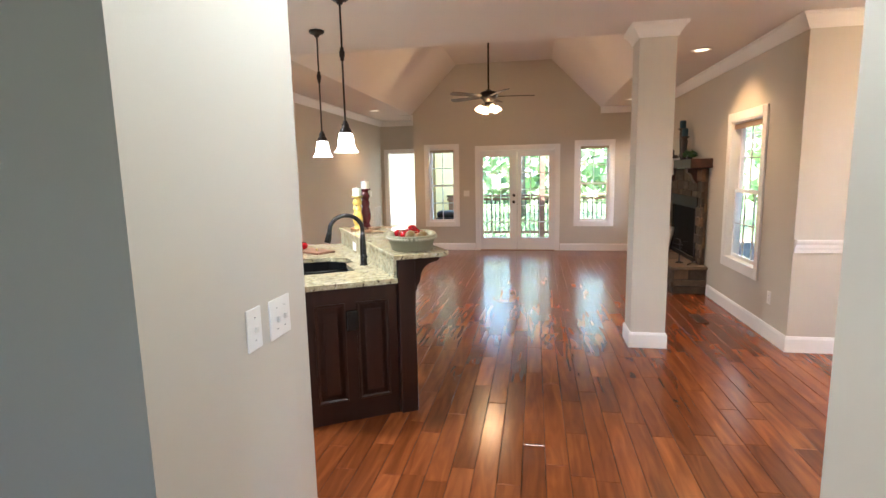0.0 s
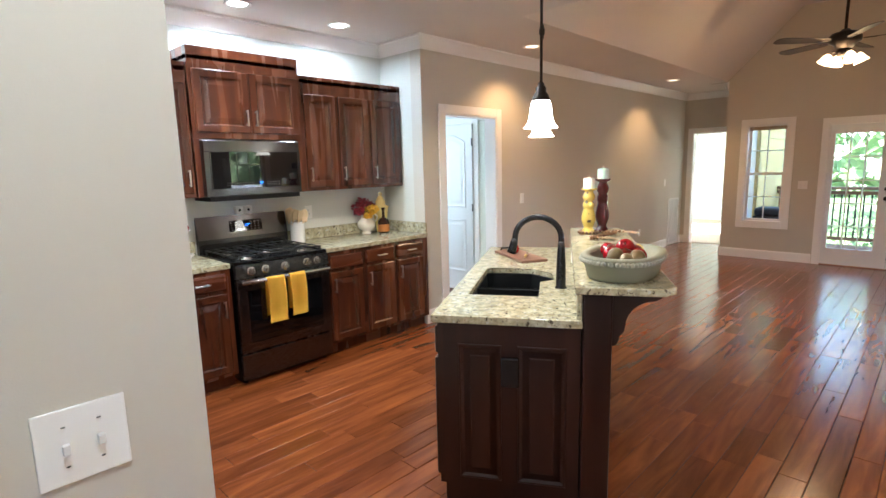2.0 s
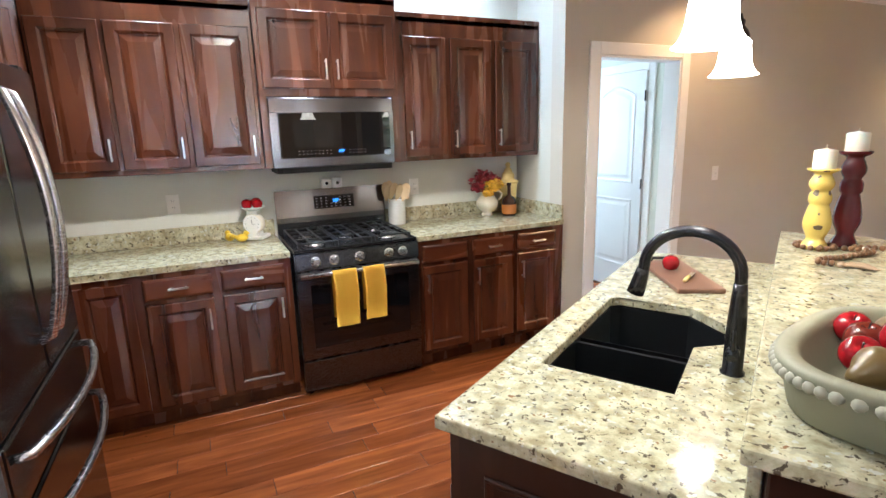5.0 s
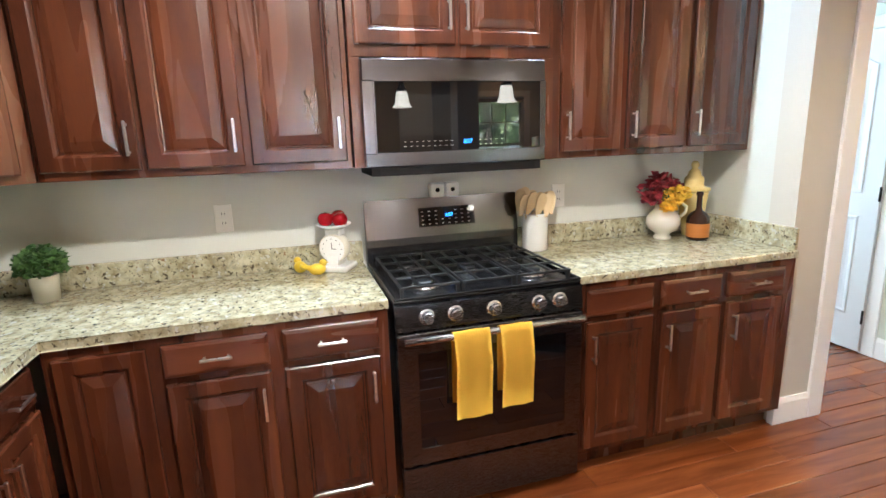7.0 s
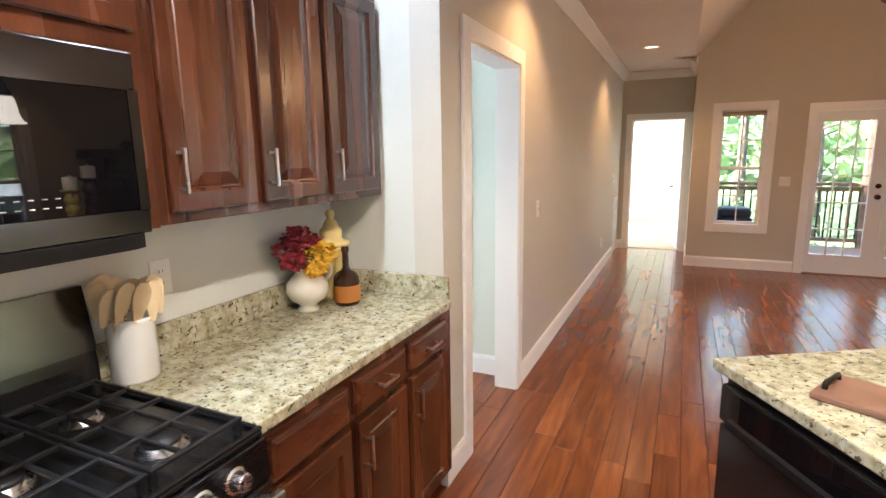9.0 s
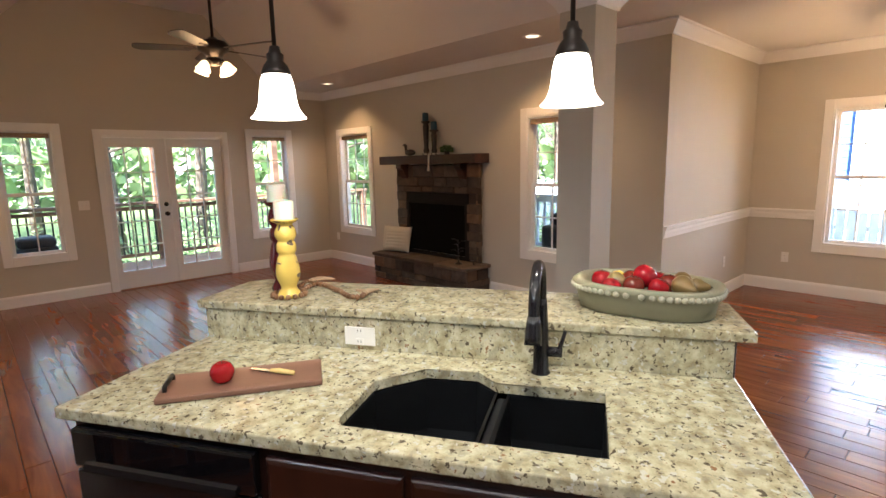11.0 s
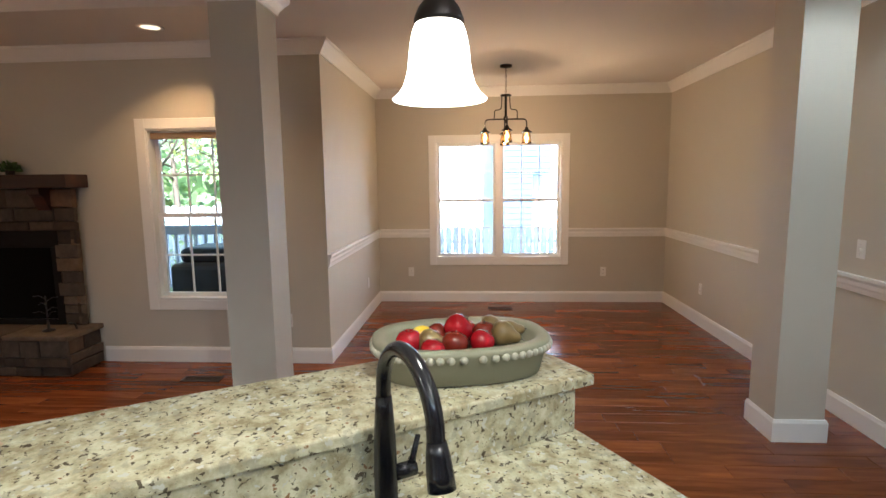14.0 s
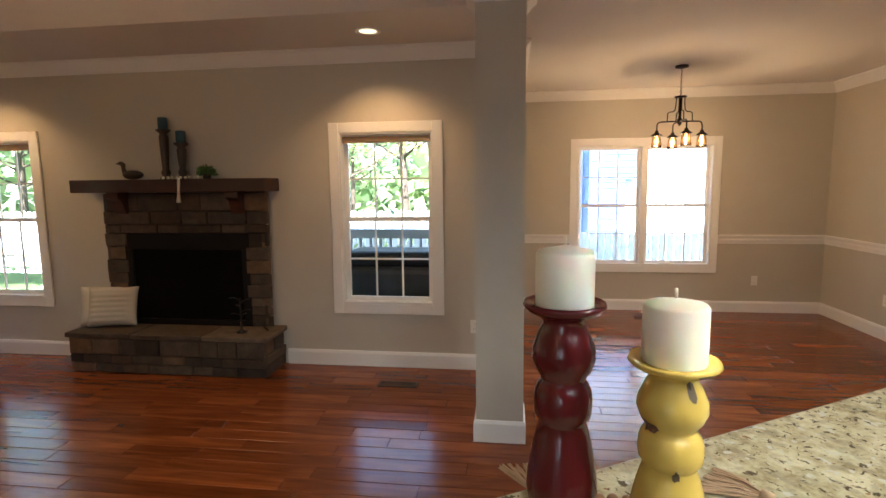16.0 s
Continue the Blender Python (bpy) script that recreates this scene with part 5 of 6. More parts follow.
def panel_door(name, label, w, m, knob_x, both=True):
    d = new(name)
    d.matrix_basis = m
    tagged(d, label, "door", "", "structure")
    part("leaf", B(0, w, 0, 0.035, 0.012, 2.03, 0.002), DOORW, d)
    for side in (0, 1) if both else (0,):
        for pts, nm in ((arch_panel(0.11, w - 0.11, 0.25, 0.90, 0), "lower_panel"), (arch_panel(0.11, w - 0.11, 1.05, 1.92, 0.09), "upper_panel")):
            o = part(nm, panel_relief(pts, -0.0004, bmesh.new()), DOORW, d, "moulded panel")
            if side:
                o.matrix_basis = pose(w, 0.035, 0, 0, 0, 180)
    for side in (1, -1):
        y = -0.0 if side == 1 else 0.035
        k = lathe([(0, 0), (0.031, 0), (0.031, 0.006), (0.012, 0.010), (0.012, 0.045), (0, 0.045)], 20)
        bmesh.ops.rotate(k, verts=k.verts, cent=(0, 0, 0), matrix=Matrix.Rotation(radians(90 * side), 3, "X"))
        lv = part("lever", k, BRONZE, d, "dark bronze lever handle", True, (knob_x, y, 0.96))
        dirx = 1 if knob_x < w / 2 else -1
        part("grip", tube([(0, -0.042 * side, 0), (dirx * 0.02, -0.046 * side, 0.002), (dirx * 0.06, -0.046 * side, 0.004), (dirx * 0.105, -0.044 * side, -0.006)], [0.010, 0.009, 0.008, 0.006], 10), BRONZE, lv, "", True)
    for z in (0.25, 1.05, 1.82):
        hx = 0.0 if knob_x > w / 2 else w
        part("hinge", tube([(hx, -0.004, z - 0.045), (hx, -0.004, z + 0.045)], 0.007, 8), BRONZE, d, "dark hinge", True)
    return d


panel_door("door_3", "white two-panel arched interior door, closed", 0.70, pose(-3.785, 5.765, 0, 0, 0, 0), 0.065, False)
# pantry door: hung at its east side, a little open into the kitchen
panel_door("door_4", "white two-panel pantry door, slightly ajar", 0.745, pose(-0.108, YQ - 0.006, 0, 0, 0, 180.0), 0.685)
casing("door_casing", 0.10, 0.86, 0, 2.04, 0.075, loc=(0, YQ, 0), rz=180, th=0.1)
# open door leaf of the far room, folded back against its wall
panel_door("door_5", "white two-panel door standing open in the bright far room", 0.74, pose(-1.70, YN + 0.16, 0, 0, 0, 100), 0.68)

# ---- fireplace ----
fp = thing("fireplace", "stacked ledge-stone fireplace with black firebox and raised hearth", "fireplace", (0, 0, 0))
core = bmesh.new()
FX = 2.865
box(core, FX, XR - 0.002, 6.70, 6.86, 0.30, 1.562)
box(core, FX, XR - 0.002, 7.98, 8.18, 0.30, 1.562)
box(core, FX, XR - 0.002, 6.86, 7.98, 1.16, 1.562)
box(core, 2.535, XR - 0.002, 6.585, 8.365, 0.0, 0.312)
part("mortar_core", core, GROUT, fp)
part("hearth_slab", B(2.495, XR - 0.002, 6.54, 7.12, 0.314, 0.356, 0.006), STONE, fp, "grey-brown hearth flagstone")
part("hearth_slab", B(2.497, XR - 0.002, 7.126, 7.78, 0.313, 0.355, 0.006), STONE, fp, "grey-brown hearth flagstone")
part("hearth_slab", B(2.494, XR - 0.002, 7.786, 8.405, 0.314, 0.357, 0.006), STONE, fp, "grey-brown hearth flagstone")
part("firebox_surround", B(2.838, 2.850, 6.83, 8.03, 1.05, 1.195, 0.003), SOOT, fp, "black metal firebox hood")
for a, b, c, d in ((6.83, 6.90, 0.358, 1.05), (7.96, 8.03, 0.358, 1.05), (6.90, 7.96, 0.358, 0.41)):
    part("firebox_surround", B(2.838, 2.850, a, b, c, d, 0.002), SOOT, fp, "black metal firebox frame")
part("fire_screen", B(2.856, 2.860, 6.90, 7.96, 0.41, 1.05), SCREEN, fp, "dark mesh fire screen")
srng = random.Random(3)


def stone_rows(face, u0, u1, z0, z1, gaps, depth):
    """Ledge stones in rows over a face; face maps (u, out, z) into the room."""
    z = z0
    while z < z1 - 0.02:
        h = min(srng.choice((0.08, 0.10, 0.12, 0.145)), z1 - z)
        if z1 - z - h < 0.03:
            h = z1 - z
        u = u0
        while u < u1 - 0.02:
            w = min(srng.uniform(0.16, 0.42), u1 - u)
            if u1 - u - w < 0.07:
                w = u1 - u
            cuts = [(u, u + w)]
            for g0, g1, gz0, gz1 in gaps:
                if z + h > gz0 + 0.01 and z < gz1 - 0.01:
                    cuts = [q for c in cuts for q in ((c[0], min(c[1], g0)), (max(c[0], g1), c[1])) if q[1] - q[0] > 0.03]
            for a, b in cuts:
                o = depth + srng.uniform(0.0, 0.022)
                bm = bmesh.new()
                vs = []
                for uu, zz in ((a + 0.003, z + 0.003), (b - 0.003, z + 0.003), (b - 0.003, z + h - 0.003), (a + 0.003, z + h - 0.003)):
                    vs.append((uu, zz))
                j = lambda: srng.uniform(-0.004, 0.004)
                back = [bm.verts.new(face(p[0], -0.004, p[1])) for p in vs]
                midv = [bm.verts.new(face(p[0], o - 0.008 + j(), p[1])) for p in vs]
                cu, cz = (a + b) / 2, z + h / 2
                fr2 = [bm.verts.new(face(p[0] + (0.008 if p[0] < cu else -0.008), o + j(), p[1] + (0.008 if p[1] < cz else -0.008))) for p in vs]
                bm.faces.new(fr2)
                for r, q in ((back, midv), (midv, fr2)):
                    for i in range(4):
                        k = (i + 1) % 4
                        bm.faces.new((r[i], r[k], q[k], q[i]))
                part("stone", bm, STONE, fp)
            u += w
        z += h


stone_rows(lambda u, o, z: (FX - o, u, z), 6.64, 8.22, 0.358, 1.562, [(6.86, 8.00, 0.0, 1.18)], 0.018)
stone_rows(lambda u, o, z: (u, 6.70 - o, z), FX - 0.03, XR - 0.004, 0.358, 1.562, [], 0.015)
stone_rows(lambda u, o, z: (u, 8.18 + o, z), FX - 0.03, XR - 0.004, 0.358, 1.562, [], 0.015)
stone_rows(lambda u, o, z: (2.535 - o, u, z), 6.565, 8.385, 0.004, 0.312, [], 0.010)
stone_rows(lambda u, o, z: (u, 6.585 - o, z), 2.53, XR - 0.004, 0.004, 0.312, [], 0.010)
stone_rows(lambda u, o, z: (u, 8.365 + o, z), 2.53, XR - 0.004, 0.004, 0.312, [], 0.010)
mt = thing("mantel", "thick dark-stained wooden mantel beam on brackets", "mantel shelf", (2.665, 8.375, 1.566), -90)
part("beam", B(0.0, 1.82, 0.0, XR - 2.667, 0.0, 0.112, 0.006, 2), MANTEL, mt)
for yy in (1.48, 0.36):
    c = side_prism([(0.05, 0.0), (0.05, -0.05), (0.09, -0.075), (0.12, -0.14), (0.15, -0.19), (0.20, -0.20), (0.20, 0.0)][::-1], yy - 0.055, yy + 0.055)
    part("bracket", c, MANTEL, mt, "carved wooden bracket")

MZ = 1.6785


def blob_plant(name, label, loc, leafm, n, r, h, leaf, seed, parent=None):
    g = random.Random(seed)
    bm = bmesh.new()
    for i in range(n):
        a, rr = g.uniform(0, 2 * math.pi), r * math.sqrt(g.random())
        z = h * (0.15 + 0.85 * g.random() * (1 - 0.5 * (rr / r) ** 2))
        c = Vector((rr * math.cos(a), rr * math.sin(a), z))
        u = Vector((g.uniform(-1, 1), g.uniform(-1, 1), g.uniform(-0.6, 0.6))).normalized()
        v3 = u.cross(Vector((g.uniform(-1, 1), g.uniform(-1, 1), g.uniform(0.2, 1)))).normalized()
        L, Wd = leaf * g.uniform(0.7, 1.2), leaf * 0.35
        up = u.cross(v3) * leaf * 0.12
        bm.faces.new([bm.verts.new(c + p) for p in (-u * L / 2, v3 * Wd * 0.9 + up, u * L / 2, -v3 * Wd * 0.9 + up)])
    o = part(name, bm, leafm, parent, "")
    o.location = loc
    return o


# things on the mantel
dk = solo("duck_decoy", join(ball(0.05, (0, 0, 0.045), None, 14, 1.0, 2.0, 0.85), tube([(0, -0.075, 0.06), (0, -0.088, 0.10), (0, -0.088, 0.135), (0, -0.11, 0.148), (0, -0.155, 0.143)], [0.022, 0.016, 0.021, 0.020, 0.004], 12)), DARKW,
          "dark carved wooden duck decoy on the mantel", "figurine", (2.80, 7.86, MZ - 0.002), 180, smooth=True)
for nm, (xx, yy, hh, cz) in enumerate(((2.815, 7.55, 0.43, 0.155), (2.80, 7.38, 0.31, 0.155))):
    cs = thing("candlestick", ("tall" if nm == 0 else "shorter") + " dark turned candlestick with a blue pillar candle on the mantel", "candle holder", (xx, yy, MZ), 0, "mantel candlesticks")
    part("stick", lathe([(0, 0), (0.052, 0), (0.050, 0.014), (0.030, 0.03), (0.040, 0.06), (0.028, 0.09), (0.034, hh * 0.5), (0.040, hh - 0.06), (0.030, hh - 0.035), (0.060, hh - 0.010), (0.060, hh), (0, hh)], 20), DARKW, cs, "", True)
    part("candle", lathe([(0, hh), (0.040, hh), (0.040, hh + 0.10), (0.032, hh + 0.105), (0, hh + 0.10)], 20), BLUEWAX, cs, "blue pillar candle", True)
mp = thing("mantel_plant", "small green trailing plant on the mantel", "plant", (2.82, 7.17, MZ))
part("pot", lathe([(0, 0), (0.030, 0), (0.036, 0.045), (0.030, 0.045), (0, 0.04)], 16), DARKW, mp, "", True)
blob_plant("foliage", "", (0, 0, 0.02), LEAF, 170, 0.085, 0.11, 0.04, 5, mp)
gl = thing("flower_garland", "pale fabric flower garland draped over the mantel edge", "garland", (2.69, 7.33, MZ))
for i in range(9):
    part("flower", ball(0.014, (0, 0, 0.012), None, 8), CREAM, gl, "", True, (-0.005 + 0.01 * (i % 2), -0.16 + 0.04 * i, 0))
part("tassel", tube([(-0.03, 0.0, 0.005), (-0.036, 0.0, -0.05), (-0.036, 0.005, -0.11), (-0.036, 0.01, -0.20)], [0.012, 0.012, 0.009, 0.020], 10), CREAM, gl, "pale tassel", True)
# pillows on the hearth
for k4, (yy, w5, tilt, lab) in enumerate(((8.13, 0.43, 16, "cream striped knit throw pillow leaning on the hearth"), (8.26, 0.42, 10, "cream plain throw pillow behind another on the hearth"))):
    bm = bmesh.new()
    n = 28
    gr = [[[None] * (n + 1) for _ in range(n + 1)] for _ in (0, 1)]
    for s in (0, 1):
        for i in range(n + 1):
            for j2 in range(n + 1):
                u, v4 = i / n * 2 - 1, j2 / n * 2 - 1
                t = 0.075 * (max(0, 1 - u ** 4) * max(0, 1 - v4 ** 4)) ** 0.6
                pin = 1 - 0.07 * (1 - abs(u)) * abs(v4) - 0.0
                if k4 == 0:
                    t += 0.009 * math.sin(v4 * 24) * (1 - u * u) * (1 - v4 * v4)
                gr[s][i][j2] = bm.verts.new(((u * w5 / 2) * (1 - 0.06 * (1 - v4 * v4)), (t if s else -t), w5 * 0.42 + v4 * w5 * 0.42 * (1 - 0.06 * (1 - u * u))))
        for i in range(n):
            for j2 in range(n):
                bm.faces.new((gr[s][i][j2], gr[s][i + 1][j2], gr[s][i + 1][j2 + 1], gr[s][i][j2 + 1]))
    bmesh.ops.remove_doubles(bm, verts=bm.verts, dist=0.0006)
    o = solo("throw_pillow", bm, KNIT, lab, "pillow", group="hearth pillows", smooth=True)
    o.matrix_basis = pose(2.70 + 0.07 * k4, yy - 0.02, 0.362, 0, 0, -78) @ pose(0, 0, 0, -tilt, 0, 3)
ts = thing("metal_tree", "dark metal tree-shaped candle stand on the hearth", "candle holder", (2.66, 6.84, 0.358))
tb = lathe([(0, 0), (0.05, 0), (0.045, 0.01), (0.012, 0.02), (0.008, 0.10), (0, 0.10)], 16)
tube([(0, 0, 0.02), (0, 0, 0.30)], 0.006, 8, tb)
part("stand", tb, IRON, ts, "", True)
for i in range(7):
    a, z = i * 2.4, 0.12 + 0.026 * i
    part("branch", tube([(0, 0, z), (0.05 * math.cos(a), 0.05 * math.sin(a), z + 0.03), (0.09 * math.cos(a), 0.09 * math.sin(a), z + 0.025)], 0.004, 6), IRON, ts, "", True)
lg = tube([(2.70, 6.62, 0.368), (2.80, 6.72, 0.385), (2.84, 6.80, 0.375)], 0.008, 8)
solo("fire_poker", lg, IRON, "short dark iron poker lying on the hearth", "fireplace tool", smooth=True)

# ---- things on the counters ----
CZ = 0.9145
va = thing("pitcher", "cream ceramic pitcher filled with burgundy and yellow flowers", "vase", (-3.085, 4.170, CZ))
part("body", lathe([(0, 0), (0.044, 0), (0.047, 0.010), (0.036, 0.020), (0.040, 0.030), (0.072, 0.052), (0.087, 0.082), (0.084, 0.112), (0.064, 0.140), (0.046, 0.158), (0.043, 0.172), (0.054, 0.197), (0.050, 0.197), (0.038, 0.172), (0, 0.16)], 32), CREAM, va, "", True)
part("handle", tube([(0.018, 0.042, 0.182), (0.034, 0.078, 0.190), (0.045, 0.103, 0.168), (0.044, 0.101, 0.138), (0.034, 0.078, 0.115)], 0.0085, 10), CREAM, va, "", True)
for k5, (cx, cy, cz, r, m) in enumerate(((-0.02, -0.075, 0.265, 0.055, BURG), (-0.01, -0.03, 0.30, 0.055, BURG), (0.01, -0.085, 0.225, 0.045, BURG), (-0.035, 0.035, 0.285, 0.055, BURG), (-0.01, 0.085, 0.250, 0.048, BURG), (0.055, 0.005, 0.225, 0.052, YPET), (0.050, 0.060, 0.235, 0.048, YPET), (0.065, -0.025, 0.195, 0.035, YPET), (0.01, 0.0, 0.215, 0.05, LEAF))):
    blob_plant("flower", "", (cx, cy, cz - 0.045), m, 110, r * 1.1, r * 2.0, 0.034, 20 + k5, va)
part("stems", tube([(0, 0, 0.15), (0, 0.02, 0.24)], 0.02, 8), LEAF, va, "green stems")
yj = thing("ginger_jar", "honey-yellow glazed lidded jar", "jar", (-3.105, 4.372, CZ))
part("body", lathe([(0, 0), (0.045, 0), (0.048, 0.02), (0.060, 0.10), (0.072, 0.20), (0.074, 0.225), (0.078, 0.232), (0.070, 0.238), (0, 0.238)], 28), YJAR, yj, "", True)
part("lid", lathe([(0.078, 0.239), (0.084, 0.244), (0.082, 0.256), (0.056, 0.264), (0.048, 0.276), (0.050, 0.298), (0.046, 0.312), (0.034, 0.322), (0.031, 0.338), (0.022, 0.352), (0.013, 0.360), (0.021, 0.374), (0.019, 0.388), (0.010, 0.397), (0, 0.399)], 28), YJAR, yj, "domed lid with a knob", True)
bo2 = thing("bottle", "squat dark brown glass bottle with an amber band", "bottle", (-2.988, 4.308, CZ))
bo2.scale = (1.0, 1.0, 1.22)
part("glass", lathe([(0, 0), (0.050, 0), (0.056, 0.012), (0.056, 0.080), (0.053, 0.098), (0.040, 0.114), (0.019, 0.124), (0.014, 0.136), (0.013, 0.185), (0.018, 0.192), (0.016, 0.205), (0, 0.205)], 24), BROWNG, bo2, "", True)
part("band", lathe([(0.0562, 0.014), (0.0572, 0.02), (0.0575, 0.068), (0.0562, 0.072)], 24), LABELM, bo2, "amber-brown band", True)
cr = thing("utensil_crock", "white ceramic crock holding pale wooden spatulas", "utensil holder", (-3.118, 3.436, CZ))
cr.scale = (1.17, 1.17, 1.17)
part("crock", lathe([(0, 0), (0.050, 0), (0.054, 0.006), (0.054, 0.15), (0.057, 0.158), (0.052, 0.16), (0.049, 0.15), (0.046, 0.01), (0, 0.008)], 28), WHITEC, cr, "", True)
ur = random.Random(4)
for i in range(11):
    a = 2 * math.pi * i / 11
    bx, by = 0.020 * math.cos(a), 0.020 * math.sin(a)
    tx2, ty2 = 0.055 * math.cos(a), 0.075 * math.sin(a)
    h = 0.20 + ur.uniform(-0.01, 0.02)
    s = tube([(bx, by, 0.012), (tx2 * 0.75, ty2 * 0.75, h * 0.8)], 0.005, 8)
    s2 = side_prism([(-0.006, -0.055), (0.006, -0.055), (0.017, -0.02), (0.023, 0.010), (0.021, 0.030), (0.012, 0.042), (0.0, 0.045), (-0.012, 0.042), (-0.021, 0.030), (-0.023, 0.010), (-0.017, -0.02)], -0.0025, 0.0025)
    join(s, s2, pose(tx2 * 0.9, ty2 * 0.9, h + 0.005, -20 * math.cos(a), -22 * math.sin(a), 0))
    part("wooden_spatula", s, PALEW, cr, "pale wooden spatula")
sc = thing("kitchen_scale", "white vintage kitchen scale with a round clock dial", "kitchen scale", (-3.125, 2.457, CZ), 60)
sc.scale = (1.17, 1.17, 1.17)
part("base", B(-0.065, 0.065, -0.06, 0.055, 0.0, 0.022, 0.008, 2), WHITEC, sc)
bd = lathe([(0, 0), (0.052, 0), (0.055, 0.006), (0.055, 0.045), (0.05, 0.05), (0, 0.05)], 28)
bmesh.ops.rotate(bd, verts=bd.verts, cent=(0, 0, 0), matrix=Matrix.Rotation(radians(90), 3, "X"))
part("dial_case", bd, CREAM, sc, "cream dial case", True, (0, 0.02, 0.085))
df = lathe([(0, 0), (0.050, 0), (0.050, 0.002), (0, 0.002)], 28)
bmesh.ops.rotate(df, verts=df.verts, cent=(0, 0, 0), matrix=Matrix.Rotation(radians(90), 3, "X"))
dl = part("dial", df, WHITEC, sc, "white dial face", False, (0, -0.030, 0.085))
part("pointer", box(B(-0.001, 0.001, -0.0035, -0.002, 0.0, 0.024), 0.0, 0.018, -0.0036, -0.002, -0.001, 0.001), SLOT, dl, "black dial pointers")
for i in range(12):
    a = math.pi * i / 6
    part("tick", B(-0.0012, 0.0012, -0.0032, -0.002, -0.002, 0.002), SLOT, dl, "", False, (0.038 * math.sin(a), 0, 0.038 * math.cos(a)))
part("neck", B(-0.030, 0.030, -0.022, 0.030, 0.13, 0.158, 0.004), WHITEC, sc, "tapered neck under the pan")
part("stand", side_prism([(-0.045, 0.02), (0.045, 0.02), (0.036, 0.06), (-0.036, 0.06)], -0.02, 0.025), WHITEC, sc, "tapered stand under the dial")
part("pan", lathe([(0, 0.155), (0.03, 0.157), (0.062, 0.172), (0.066, 0.178), (0.060, 0.177), (0, 0.164)], 28), WHITEC, sc, "white pan", True)
APPLE = [(0, 0.30), (0.16, 0.06), (0.45, 0.0), (0.80, 0.22), (1.0, 0.75), (0.98, 1.15), (0.75, 1.55), (0.42, 1.72), (0.18, 1.64), (0.04, 1.50), (0, 1.48)]


def fruit(loc, r, material, label, kind="apple", group="", tip=0):
    f = thing(kind, label, "fruit", loc, 0, group)
    if kind == "pear":
        pr = [(0, 0), (0.5, 0.04), (0.9, 0.4), (1.0, 0.85), (0.85, 1.3), (0.55, 1.7), (0.42, 2.05), (0.25, 2.3), (0, 2.32)]
    elif kind == "lemon":
        pr = [(0, -0.1), (0.2, 0.0), (0.65, 0.3), (0.9, 0.85), (0.9, 1.15), (0.65, 1.7), (0.2, 2.0), (0, 2.1)]
    else:
        pr = APPLE
    o = part("flesh", lathe([(a * r, b * r) for a, b in pr], 22), material, f, "", True)
    o.matrix_basis = pose(0, 0, r) @ pose(0, 0, 0, tip, tip * 0.4, 0) @ pose(0, 0, -r)
    if kind != "lemon":
        top = 2.3 if kind == "pear" else 1.5
        part("stem", tube([(0, 0, top * r - 0.002), (0.002, 0.001, (top + 0.38) * r)], 0.0014, 6), DARKW, o, "thin brown stem")
    return f


for i, (ax, ay) in enumerate(((-0.034, -0.010), (0.036, -0.014), (0.002, 0.042))):
    p3 = Matrix.Translation((-3.125, 2.457, 0)) @ pose(0, 0, 0, 0, 0, 60) @ Vector((ax, ay, 0))
    fruit((p3.x, p3.y, CZ + 0.193 + (0.004 if i < 2 else 0.006)), 0.034, RED, "glossy red apple on the scale pan", "apple", "apples on the scale", 10 * i)
for bx, by, brz in ((-3.045, 2.368, 100), (-3.115, 2.298, 200)):
    bd2 = thing("bird_figurine", "small yellow glazed bird figurine on the counter", "figurine", (bx, by, CZ), brz, "yellow bird figurines")
    bm = ball(0.026, (0, 0, 0.027), None, 16, 1.45, 1.0, 1.0)
    join(bm, ball(0.017, (0, 0, 0), None, 14), Matrix.Translation((0.026, 0, 0.052)))
    tube([(-0.025, 0, 0.032), (-0.045, 0, 0.040), (-0.068, 0, 0.048)], [0.016, 0.010, 0.006], 8, bm)
    tube([(0.040, 0, 0.052), (0.052, 0, 0.050)], [0.004, 0.001], 6, bm)
    part("body", bm, YELF, bd2, "", True)
hp = thing("herb_pot", "leafy green herb in a grey pot on the counter", "potted plant", (-3.09, 1.355, CZ))
part("pot", lathe([(0, 0), (0.042, 0), (0.050, 0.095), (0.053, 0.10), (0.046, 0.10), (0, 0.085)], 24), CREAM, hp, "", True)
blob_plant("foliage", "", (0, 0, 0.09), LEAF, 420, 0.085, 0.13, 0.036, 9, hp)
kt = thing("kettle", "pale rounded canister at the counter end", "canister", (-2.62, 1.12, CZ))
part("body", lathe([(0, 0), (0.06, 0), (0.065, 0.01), (0.065, 0.17), (0.055, 0.20), (0.015, 0.215), (0, 0.22)], 24), WHITEC, kt, "", True)

# island: board, apple, knife
tb2 = thing("cutting_board", "dark walnut cutting board on the island granite", "cutting board", (-1.125, 3.995, CZ), -29)
part("board", B(-0.235, 0.235, -0.092, 0.092, 0, 0.019, 0.005, 2), BOARDW, tb2)
part("grip", tube([(-0.215, -0.05, 0.019), (-0.215, -0.045, 0.034), (-0.215, 0.045, 0.034), (-0.215, 0.05, 0.019)], 0.007, 8), BRONZE, tb2, "dark bronze grip", True)
fruit((-1.185, 4.010, CZ + 0.019), 0.036, RED, "single glossy red apple on the cutting board")
knf = thing("cheese_knife", "small spreader knife with a yellow wooden handle", "knife", (-1.05, 3.967, CZ + 0.021), -62)
part("handle", tube([(0, 0, 0.006), (0.03, 0, 0.008), (0.085, 0, 0.007)], [0.006, 0.009, 0.007], 10), YJAR, knf, "", True)
